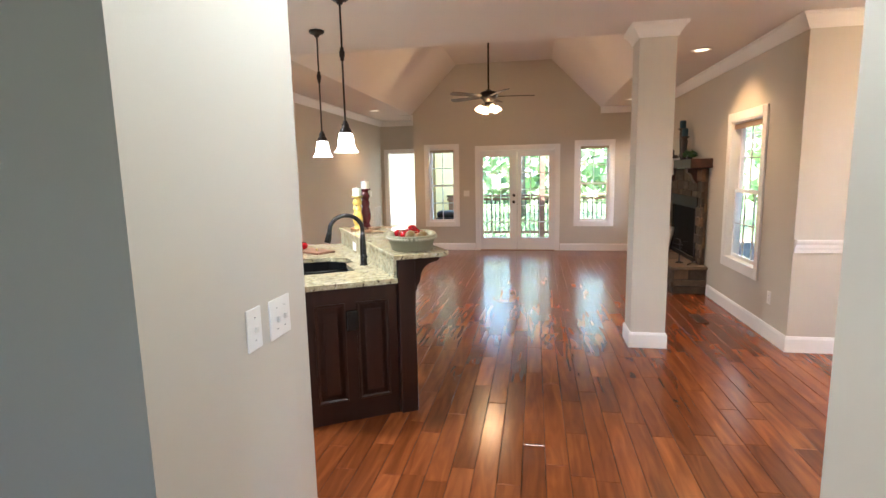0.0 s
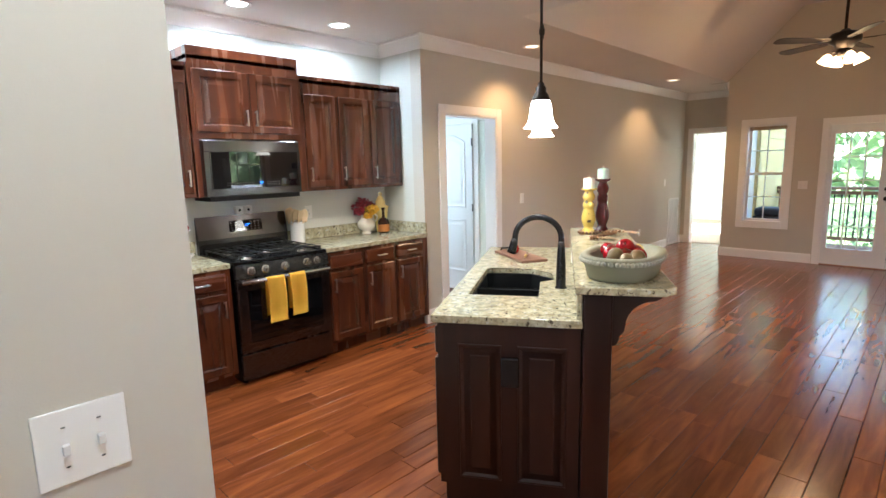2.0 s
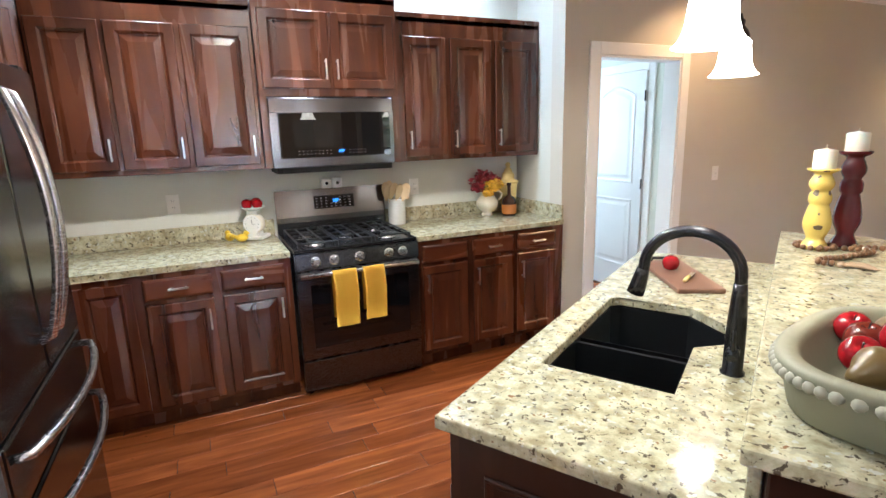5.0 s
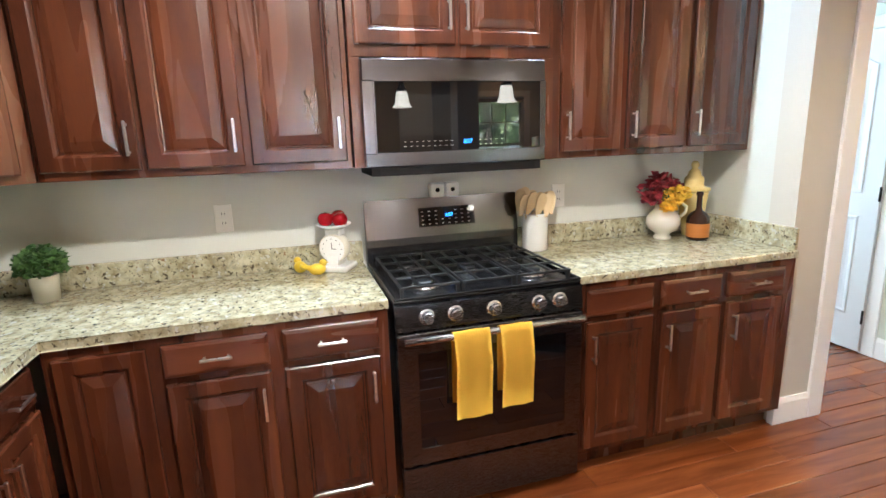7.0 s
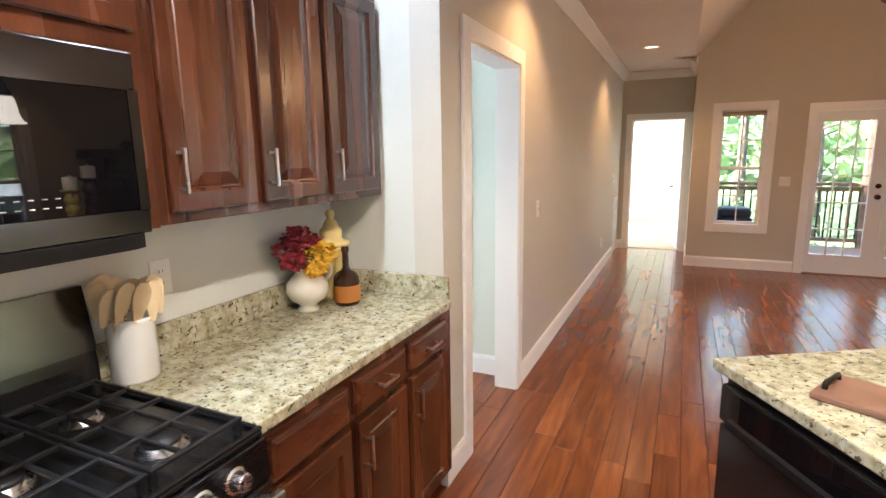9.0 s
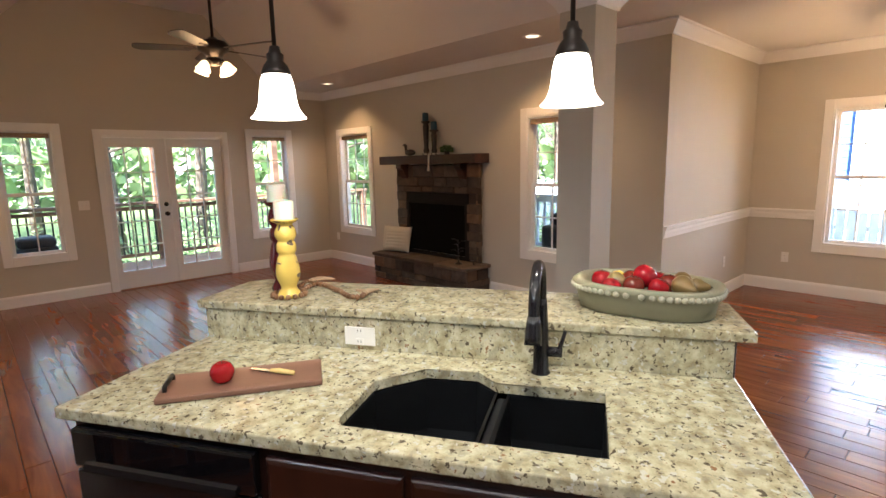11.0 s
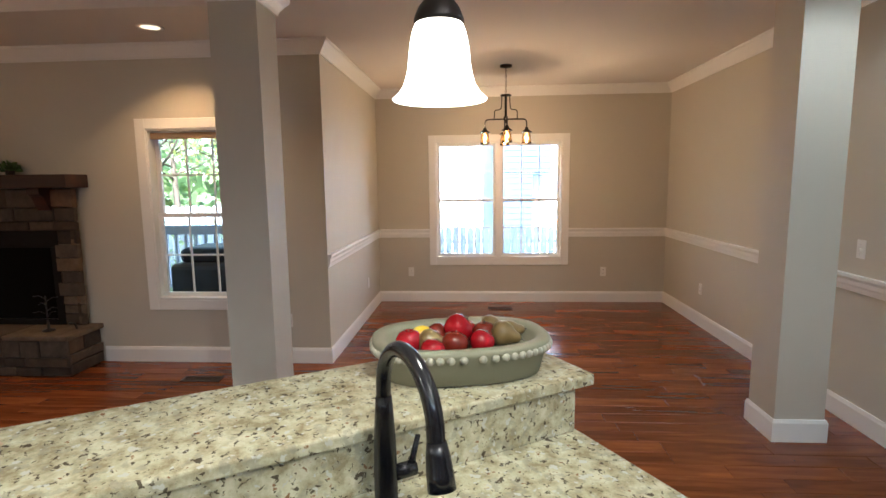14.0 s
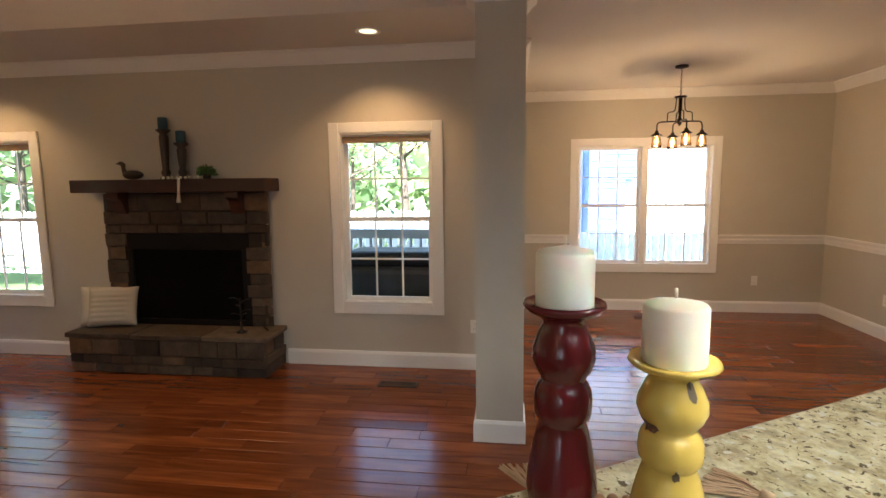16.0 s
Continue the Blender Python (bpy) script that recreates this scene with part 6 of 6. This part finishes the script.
part("blade", B(-0.075, 0.0, -0.009, 0.009, 0.003, 0.006, 0.001), STEELL, knf, "steel blade")

# fruit bowl: rounded long trough with a row of beads
BW = ipt(0.824, 0.248, 1.0675)
BR = 103
bw = thing("dough_bowl", "grey-green wooden dough bowl with a carved bead rim", "bowl", BW, BR)


def oval(a, b, n=40, e=2.6):
    return [(math.copysign(abs(math.cos(t)) ** (2 / e), math.cos(t)) * a, math.copysign(abs(math.sin(t)) ** (2 / e), math.sin(t)) * b) for t in [2 * math.pi * i / n for i in range(n)]]


bb = bmesh.new()
lv = []
for a, b, z in ((0.208, 0.150, 0.0), (0.218, 0.160, 0.005), (0.232, 0.175, 0.066), (0.243, 0.187, 0.086), (0.243, 0.187, 0.097), (0.237, 0.181, 0.102), (0.212, 0.156, 0.100), (0.203, 0.147, 0.088), (0.17, 0.118, 0.028), (0.15, 0.10, 0.018)):
    lv.append([bb.verts.new((x, y, z)) for x, y in oval(a, b - 0.020)])
for a, b in zip(lv, lv[1:]):
    for i in range(40):
        j = (i + 1) % 40
        bb.faces.new((a[i], a[j], b[j], b[i]))
bb.faces.new(lv[0][::-1])
bb.faces.new(lv[-1])
part("trough", bb, BOWLM, bw, "", True)
me = None
for x, y in oval(0.240, 0.164, 62):
    if me is None:
        ob = part("bead", ball(0.0112, (0, 0, 0), None, 10), BEADC, bw, "pale worn carved bead", True)
        me = ob.data
    else:
        ob = new("bead", me)
        ob.parent = bw
    ob.location = (x, y, 0.080)
rt = radians(BR + 15)
for i, (u, v5, dz, r, m, kind, lab) in enumerate((
        (0.165, 0.020, 0.048, 0.036, RED, "apple", "glossy dark red apple in the bowl"), (0.105, 0.065, 0.045, 0.031, YELF, "lemon", "bright yellow lemon in the bowl"),
        (0.105, -0.010, 0.046, 0.034, GREENF, "pear", "mottled brown pear in the bowl"), (0.125, -0.070, 0.045, 0.033, RED, "apple", "glossy dark red apple in the bowl"),
        (0.045, -0.050, 0.046, 0.036, REDD, "apple", "mottled red apple in the bowl"), (0.050, 0.050, 0.045, 0.034, REDD, "apple", "mottled red apple in the bowl"),
        (0.000, 0.005, 0.064, 0.041, RED, "apple", "large bright red apple on top of the bowl"), (-0.045, -0.060, 0.045, 0.034, RED, "apple", "glossy red apple in the bowl"),
        (-0.050, 0.060, 0.046, 0.034, RED, "apple", "glossy red apple in the bowl"), (-0.085, 0.000, 0.050, 0.034, REDD, "apple", "mottled red apple in the bowl"),
        (-0.130, -0.045, 0.046, 0.036, GREENF, "pear", "grey-brown pear in the bowl"), (-0.140, 0.045, 0.046, 0.034, GREENF, "pear", "grey-brown pear in the bowl"), (-0.185, 0.0, 0.045, 0.030, GREENF, "pear", "grey-brown pear in the bowl"))):
    u, v5 = u * 0.88, v5 * -0.95
    x, y = BW[0] + u * math.cos(rt) - v5 * math.sin(rt), BW[1] + u * math.sin(rt) + v5 * math.cos(rt)
    fruit((x, y, BW[2] + dz + 0.012), r, m, lab, kind, "fruit in the bowl", (i * 47) % 60 + (60 if kind == "pear" else 0))

# two pillar candle stands on the bar
STK = [(0, 0), (0.052, 0), (0.055, 0.010), (0.051, 0.022), (0.040, 0.036), (0.036, 0.048), (0.043, 0.064), (0.054, 0.088), (0.058, 0.110), (0.056, 0.132), (0.050, 0.160), (0.043, 0.185), (0.038, 0.197), (0.040, 0.201), (0.046, 0.209),
       (0.0475, 0.222), (0.046, 0.238), (0.041, 0.248), (0.036, 0.253), (0.037, 0.258), (0.045, 0.268), (0.051, 0.282), (0.050, 0.296), (0.041, 0.316), (0.034, 0.327), (0.037, 0.334), (0.058, 0.342), (0.066, 0.349), (0.064, 0.354), (0.057, 0.350), (0, 0.349)]
for (x, y, hh, m, lab, wax) in ((-0.753, 4.461, 1.052, RGLAZE, "oxblood red glazed candle stand with a white pillar candle", 0.070), (-0.789, 4.332, 0.880, YGLAZE, "distressed yellow glazed candle stand with a white pillar candle", 0.070)):
    c = thing("candle_stand", lab, "candle holder", (x, y, 1.0675), 20, "bar candle stands")
    part("stand", lathe([(r * 0.82, z * hh) for r, z in STK], 40), m, c, "", True)
    z0 = 0.348 * hh
    part("candle", lathe([(0, z0), (0.037, z0), (0.038, z0 + 0.004), (0.038, z0 + wax), (0.035, z0 + wax + 0.004), (0.0, z0 + wax + 0.011)], 32), WAX, c, "white pillar candle", True)
    part("wick", tube([(0, 0, z0 + wax + 0.005), (0.001, 0, z0 + wax + 0.022)], 0.0022, 6), WAX, c, "short wick", True)
    if m is YGLAZE:
        # worn through to dark wood in uneven patches that follow the turned profile
        wr = random.Random(8)
        for i in range(27):
            a, z, wa, wz = (2.5, 0.112, 0.13, 0.030) if i == 26 else (wr.uniform(0, 6.28), wr.choice((0.015, 0.10, 0.16, 0.20, 0.22, 0.25, 0.26, 0.32, 0.345)), wr.uniform(0.10, 0.45), wr.uniform(0.004, 0.016))
            wb, ring = bmesh.new(), []

            def rad(zz):
                for (r0, z0), (r1, z1) in zip(STK[1:], STK[2:]):
                    if z0 <= zz <= z1 and z1 > z0:
                        return (r0 + (r1 - r0) * (zz - z0) / (z1 - z0)) * 0.82 + 0.0007
                return 0.05
            for k in range(10):
                p = 2 * math.pi * k / 10
                f = wr.uniform(0.6, 1.15)
                aa, zz = a + wa * f * math.cos(p), max(0.002, min(0.352, z + wz * f * math.sin(p)))
                ring.append((rad(zz) * math.cos(aa), rad(zz) * math.sin(aa), zz * hh))
            mid = wb.verts.new((rad(z) * math.cos(a) * 1.003, rad(z) * math.sin(a) * 1.003, z * hh))
            vs = [wb.verts.new(q) for q in ring]
            for k in range(10):
                wb.faces.new((mid, vs[k], vs[(k + 1) % 10]))
            part("worn_patch", wb, YWORN, c, "dark worn patch")
# bead garland round the stands
gd = thing("bead_garland", "brown wooden bead garland with jute tassels", "garland", (0.043, -0.004, 1.0675))
path = [(-0.832 + 0.064 * math.cos(2 * math.pi * i / 60), 4.339 + 0.062 * math.sin(2 * math.pi * i / 60)) for i in range(60)]


def strand(keys):
    for (ax, ay), (bx, by) in zip(keys, keys[1:]):
        for k in range(20):
            path.append((ax + (bx - ax) * k / 20, ay + (by - ay) * k / 20))


strand([(-0.745, 4.375), (-0.70, 4.405), (-0.66, 4.41), (-0.657, 4.37), (-0.661, 4.32), (-0.668, 4.265), (-0.671, 4.215), (-0.685, 4.165), (-0.692, 4.125), (-0.682, 4.095), (-0.664, 4.08), (-0.646, 4.099), (-0.622, 4.112)])
strand([(-0.738, 4.43), (-0.71, 4.455), (-0.685, 4.475), (-0.66, 4.488)])
last, me = None, None
for p in path:
    if last is not None and math.dist(p, last) < 0.0205:
        continue
    last = p
    if me is None:
        ob = part("bead", ball(0.0108, (0, 0, 0), None, 12), BEADW, gd, "", True)
        me = ob.data
    else:
        ob = new("bead", me)
        ob.parent = gd
    ob.location = (p[0], p[1], 0.0110)
part("shell_bit", ball(0.012, (0, 0, 0), None, 12, 1.2, 0.9, 0.6), WHITEC, gd, "small white ceramic bead", True, (-0.70, 4.43, 0.010))
for tx3, ty3, an in ((-0.625, 4.106, 52), (-0.655, 4.49, 10)):
    ta = bmesh.new()
    tr = random.Random(2)
    tube([(0, 0, 0.010), (0.02, 0, 0.012)], 0.009, 8, ta)
    for i in range(60):
        s = tr.uniform(-1, 1)
        tube([(0.015, s * 0.005, 0.008 + tr.uniform(-0.003, 0.004)), (0.05, s * 0.026, 0.009 + tr.uniform(-0.003, 0.006)), (0.10 + tr.uniform(-0.01, 0.01), s * 0.050, 0.004)], 0.0018, 4, ta, False)
    o = part("tassel", ta, JUTE, gd, "frayed jute tassel", True)
    o.matrix_basis = pose(tx3, ty3, 0, 0, 0, an)

# ---- outside ----
def siding(name, x0, x1, y0, y1, z0, z1, material, face, parent=None):
    """A wall of lapped boards; face is the side on which the boards show: 'x-' or 'y-' or 'x+'."""
    bm = bmesh.new()
    box(bm, x0, x1, y0, y1, z0, z1)
    z = z0
    while z < z1 - 0.02:
        t = min(z + 0.15, z1)
        if face == "x-":
            vs = [(x0 - 0.018, y0, z), (x0 - 0.018, y1, z), (x0 - 0.004, y1, t), (x0 - 0.004, y0, t)]
        elif face == "x+":
            vs = [(x1 + 0.018, y1, z), (x1 + 0.018, y0, z), (x1 + 0.004, y0, t), (x1 + 0.004, y1, t)]
        else:
            vs = [(x1, y0 - 0.018, z), (x0, y0 - 0.018, z), (x0, y0 - 0.004, t), (x1, y0 - 0.004, t)]
        bm.faces.new([bm.verts.new(v) for v in vs])
        bm.faces.new([bm.verts.new(v) for v in (vs[1], vs[0], (vs[0][0] + (0.018 if face == "x-" else -0.018 if face == "x+" else 0), vs[0][1] + (0.018 if face == "y-" else 0), z), (vs[1][0] + (0.018 if face == "x-" else -0.018 if face == "x+" else 0), vs[1][1] + (0.018 if face == "y-" else 0), z))])
        z = t
    return part(name, bm, material, parent)


dk2 = thing("deck", "brown wooden deck with railing behind the house", "deck", (0, 0, 0))
dk2["kind"] = "structure"
for i in range(18):
    y = YF + T + 0.01 + i * 0.145
    part("deck_board", B(-1.40, 5.6, y, y + 0.138, -0.10, -0.062), DECKW, dk2)
DY = 12.95
for z in (0.86, 0.02):
    part("rail", B(-1.40, 5.6, DY - 0.03, DY + 0.03, z, z + 0.06), DECKW, dk2)
part("cap_rail", B(-1.40, 5.6, DY - 0.07, DY + 0.07, 0.95, 1.0, 0.004), DECKW, dk2)
for px in (-1.3, 1.0, 3.3, 5.5):
    part("post", B(px - 0.06, px + 0.06, DY - 0.06, DY + 0.06, -0.75, 2.7 if px in (1.0, 3.3) else 1.0), DECKW, dk2)
bal = None
for i in range(64):
    x = -1.25 + i * 0.108
    if bal is None:
        o = part("baluster", B(-0.012, 0.012, -0.012, 0.012, 0.08, 0.86), IRON, dk2, "thin dark baluster")
        bal = o.data
    else:
        o = new("baluster", bal)
        o.parent = dk2
        o["label"] = "thin dark baluster"
    o.location = (x, DY, 0)
part("skirt", B(-1.40, 5.6, DY - 0.02, DY + 0.02, -0.75, -0.10), DECKW, dk2)
hs = thing("rear_wing", "tan lap-sided wing of the house", "house", (0, 0, 0))
hs["kind"] = "structure"
siding("siding_wall", -1.465, -1.42, YN + 0.16, YN + 4.34, -0.5, 3.0, SIDEY, "x+", hs)
ac = thing("covered_grill", "dark covered grill on the deck", "grill", (-1.02, 10.72, -0.062))
part("cover", B(-0.22, 0.20, -0.20, 0.20, 0.0, 0.70, 0.02, 2), COVER, ac)
part("lid", B(-0.21, 0.19, -0.19, 0.19, 0.695, 0.83, 0.05, 3), COVER, ac)

gr2 = thing("grill", "large black covered grill outside the hearth room window", "grill", (3.95, 5.55, -0.062))
part("cover", B(-0.34, 0.34, -0.78, 0.78, 0.0, 0.84, 0.06, 3), COVER, gr2)
part("lid", B(-0.26, 0.26, -0.72, 0.72, 0.83, 0.99, 0.07, 3), COVER, gr2)
sd2 = thing("side_deck", "grey side deck with a grey railing", "deck", (0, 0, 0))
sd2["kind"] = "structure"
for i in range(20):
    x = XR + T + 0.01 + i * 0.145
    part("deck_board", B(x, x + 0.138, 4.7, 10.3, -0.10, -0.062), RAILG, sd2)
SX = 5.95
part("cap_rail", B(SX - 0.08, SX + 0.08, 4.7, 10.3, 0.85, 0.98, 0.004), RAILG, sd2)
part("rail", B(SX - 0.03, SX + 0.03, 4.7, 10.3, 0.05, 0.11), RAILG, sd2)
part("skirt", B(SX - 0.02, SX + 0.02, 4.7, 10.3, -0.75, -0.10), RAILG, sd2)
bal = None
for i in range(37):
    y = 4.78 + i * 0.15
    if bal is None:
        o = part("baluster", B(-0.02, 0.02, -0.02, 0.02, 0.11, 0.85), RAILG, sd2)
        bal = o.data
    else:
        o = new("baluster", bal)
        o.parent = sd2
    o.location = (SX, y, 0)

fe = thing("picket_fence", "tall white dog-eared picket fence along the neighbour's lot", "fence", (0, 0, 0))
pk = None
for i in range(170):
    y = -8 + i * 0.155
    if pk is None:
        o = part("picket", side_prism([(-0.066, -0.75), (0.066, -0.75), (0.066, 0.56), (0.03, 0.60), (-0.03, 0.60), (-0.066, 0.56)], -0.01, 0.01), FENCEM, fe)
        pk = o.data
    else:
        o = new("picket", pk)
        o.parent = fe
    o.location = (9.6, y, 0.02 * math.sin(i * 1.7) + (0.5 if y > 4.2 else 0))
for z in (-0.4, 0.25):
    part("fence_rail", B(9.612, 9.65, -8.1, 18.4, z, z + 0.09), FENCEM, fe)

nb = thing("neighbour_house", "pale lap-sided neighbouring house with a grey roof", "house", (0, 0, 0))
siding("wall", 13.0, 20.0, -9.0, 4.7, -0.75, 5.4, SIDEW, "x-", nb)
siding("chimney_wall", 11.8, 13.0, 1.76, 2.63, -0.75, 1.72, SIDING, "x-", nb)
siding("chimney_wall", 11.8, 13.0, 1.32, 2.63, 1.72, 3.6, SIDING, "x-", nb)
siding("porch_wall", 13.4, 20.0, 4.7, 6.6, -0.75, 3.2, SIDING, "x-", nb)
rf = bmesh.new()
prism([(12.5, -9.5), (20.6, -9.5), (20.6, 5.2), (12.5, 5.2)], 5.4, 5.55, rf)
vs = [rf.verts.new(p) for p in ((12.5, -9.5, 5.55), (20.6, -9.5, 5.55), (20.6, 5.2, 5.55), (12.5, 5.2, 5.55), (16.5, -6.0, 8.0), (16.5, 1.8, 8.0))]
for q in ((0, 1, 4), (1, 2, 5, 4), (2, 3, 5), (3, 0, 4, 5)):
    rf.faces.new([vs[i] for i in q])
part("roof", rf, ROOFM, nb, "grey shingle roof")
for wy in (-6.5, -2.2):
    wn2 = part("window", B(12.955, 12.975, wy, wy + 1.1, 0.9, 2.4), BLACKG, nb, "dark glass window")
    fr3 = bmesh.new()
    for a in ((wy - 0.1, wy, 0.8, 2.5), (wy + 1.1, wy + 1.2, 0.8, 2.5), (wy, wy + 1.1, 2.4, 2.5), (wy, wy + 1.1, 0.8, 0.9), (wy + 0.53, wy + 0.57, 0.9, 2.4)):
        box(fr3, 12.93, 12.98, a[0], a[1], a[2], a[3])
    part("window_frame", fr3, TRIM, wn2, "white window frame")


def tree(name, label, at, h, r, material, seed, n=3600):
    g = random.Random(seed)
    t = thing(name, label, "tree", (at[0], at[1], -0.76))
    tr = bmesh.new()
    lean = (g.uniform(-0.3, 0.3), g.uniform(-0.3, 0.3))
    tube([(lean[0] * k / 6, lean[1] * k / 6, h * 0.75 * k / 6) for k in range(7)], [0.16 * h / 8 * (1 - 0.11 * k) for k in range(7)], 10, tr)
    limbs = []
    for i in range(11):
        a, z = g.uniform(0, 6.28), h * g.uniform(0.28, 0.72)
        L = r * g.uniform(0.5, 0.95)
        e = (L * math.cos(a), L * math.sin(a), z + L * g.uniform(0.2, 0.7))
        tube([(lean[0] * z / h, lean[1] * z / h, z), (e[0] * 0.5, e[1] * 0.5, z + (e[2] - z) * 0.4), e], [0.05, 0.035, 0.012], 6, tr)
        limbs.append(e)
    part("trunk", tr, BARK, t, "", True)
    cr2 = bmesh.new()
    clumps = [(Vector(e), r * g.uniform(0.22, 0.42)) for e in limbs] + [(Vector((g.uniform(-0.6, 0.6) * r, g.uniform(-0.6, 0.6) * r, h * g.uniform(0.45, 0.98))), r * g.uniform(0.25, 0.42)) for _ in range(16)]
    for i in range(n):
        c, cr3 = clumps[i % len(clumps)]
        d = Vector((g.gauss(0, 1), g.gauss(0, 1), g.gauss(0, 0.7)))
        p = c + d.normalized() * cr3 * g.random() ** 0.5
        u = Vector((g.uniform(-1, 1), g.uniform(-1, 1), g.uniform(-1, 1))).normalized()
        w = u.cross(Vector((g.uniform(-1, 1), g.uniform(-1, 1), 1))).normalized()
        s = g.uniform(0.045, 0.10)
        cr2.faces.new([cr2.verts.new(p + q) for q in (-u * s, w * s * 0.6, u * s, -w * s * 0.6)])
    part("crown", cr2, material, t)
    return t


protos = [tree("tree", "tall broadleaf tree with a loose green crown", (1.5, 19.0), 9.5, 3.2, TREE, 1),
          tree("tree", "tall tree with yellowing autumn leaves", (-2.4, 21.5), 8.5, 3.0, TREEY, 2),
          tree("tree", "slim tree with a thin green crown", (6.5, 17.5), 8.0, 2.4, TREE, 3, 2800)]
trr = random.Random(5)
for i, (tx4, ty4) in enumerate(((-5.5, 19.5), (4.2, 20.5), (0.2, 24.5), (9.5, 20.0), (-4.0, 27.0), (3.0, 29.0), (8.5, 27.0), (12.5, 15.5), (11.2, 11.2), (14.0, 20.0), (15.5, 10.5), (18.5, 15.0), (17.0, 24.0), (20.5, 9.0), (24.0, 12.5), (-9.0, 24.0), (12.0, 31.0), (22.0, 20.0))):
    copy_thing(protos[i % 3], pose(tx4, ty4, -0.76, 0, 0, trr.uniform(0, 360)) @ Matrix.Scale(trr.uniform(0.85, 1.25), 4))
fw = bmesh.new()
wr2 = random.Random(9)
for i in range(9000):
    a = radians(wr2.uniform(-20, 125))
    d = wr2.uniform(32, 42)
    z = 10 * wr2.random() ** 1.2 * (0.75 + 0.25 * math.sin(a * 9) * math.cos(a * 23))
    p = Vector((d * math.cos(a), 5 + d * math.sin(a), z - 0.7))
    u = Vector((wr2.uniform(-1, 1), wr2.uniform(-1, 1), wr2.uniform(-1, 1))).normalized()
    w = u.cross(Vector((wr2.uniform(-1, 1), wr2.uniform(-1, 1), 1))).normalized()
    s = wr2.uniform(0.35, 0.8)
    fw.faces.new([fw.verts.new(p + q) for q in (-u * s, w * s * 0.7, u * s, -w * s * 0.7)])
o = link("far_woods", fw, TREE)
tagged(o, "distant green woodland edge beyond the lawns", "woods", "", "stuff")
shr = bmesh.new()
for i in range(2600):
    c = wr2.choice(((0.5, 16.0), (2.6, 16.6), (4.4, 15.8), (-1.0, 17.0), (7.5, 12.5), (8.2, 9.5), (8.3, 7.4)))
    p = Vector((c[0] + wr2.gauss(0, 0.5), c[1] + wr2.gauss(0, 0.45), -0.7 + abs(wr2.gauss(0, 0.65))))
    u = Vector((wr2.uniform(-1, 1), wr2.uniform(-1, 1), wr2.uniform(-1, 1))).normalized()
    w = u.cross(Vector((0.3, 0.2, 1))).normalized()
    s = 0.08
    shr.faces.new([shr.verts.new(p + q) for q in (-u * s, w * s * 0.6, u * s, -w * s * 0.6)])
o = link("shrubs", shr, TREE)
tagged(o, "low green shrubs beside the decks", "shrub", "", "stuff")

# ---- floor boards, last ----
rng = random.Random(7)
PW = 0.125
boards = []
x = -5.0
while x < 5.3:
    cx = x + PW / 2
    # the stretches of this row that lie inside the rooms
    if cx > XR + 0.1:
        spans = [(YR - 0.06, YL + 0.06)]
    elif cx > 1.68:
        spans = [(YR - 0.06, YF + 0.05)]
    elif cx > XP - 0.04:
        spans = [(-2.65, 11.35 if cx < -1.5 else YF + 0.05)]
    else:
        spans = [(YB - 0.05, YS + 0.04), (4.1 if x < XP - 0.3 else YS + 0.05, 5.95)]
    y = -2.65 - rng.uniform(0, 1.0)
    while y < 11.38:
        ln = rng.choice((0.45, 0.6, 0.75, 0.9, 1.1, 1.3))
        for a, b in spans:
            y0, y1 = max(y, a), min(y + ln, b)
            if y1 - y0 > 0.04:
                boards.append((x, y0, y1, rng.uniform(-0.0006, 0.0006)))
        y += ln
    x += PW


def board_bm(w, l, bm=None, at=(0, 0, 0)):
    bm = bm or bmesh.new()
    g, c = 0.0010, 0.0027
    z0, z1 = -0.006, 0.0
    lo = [bm.verts.new((at[0] + x, at[1] + y, at[2] + z1 - c)) for x, y in ((g, g), (w - g, g), (w - g, l - g), (g, l - g))]
    hi = [bm.verts.new((at[0] + x, at[1] + y, at[2] + z1)) for x, y in ((g + c, g + c), (w - g - c, g + c), (w - g - c, l - g - c), (g + c, l - g - c))]
    ba = [bm.verts.new((at[0] + x, at[1] + y, at[2] + z0)) for x, y in ((g, g), (w - g, g), (w - g, l - g), (g, l - g))]
    bm.faces.new(hi)
    for r, s in ((lo, hi), (ba, lo)):
        for i in range(4):
            j = (i + 1) % 4
            bm.faces.new((r[i], r[j], s[j], s[i]))
    return bm


floor = thing("floor", "reddish-brown hand-scraped hardwood plank floor", "floor")
floor["kind"] = "structure"
boards.sort(key=lambda b: abs(b[0] + 0.3) + 0.8 * abs((b[1] + b[2]) / 2 - 4.0))
shared = {}
for x, y0, y1, dz in boards[:300]:
    key = round(y1 - y0, 3)
    if key not in shared:
        bm = board_bm(PW, y1 - y0)
        me = bpy.data.meshes.new("plank")
        bm.to_mesh(me)
        bm.free()
        me.materials.append(PLANK)
        shared[key] = me
    ob = new("plank", shared[key])
    ob.parent = floor
    ob.location = (x, y0, dz)
rest = bmesh.new()
for x, y0, y1, dz in boards[300:]:
    board_bm(PW, y1 - y0, rest, (x, y0, dz))
field = link("plank_field", rest, PLANKS, floor)
field["kind"] = "stuff"
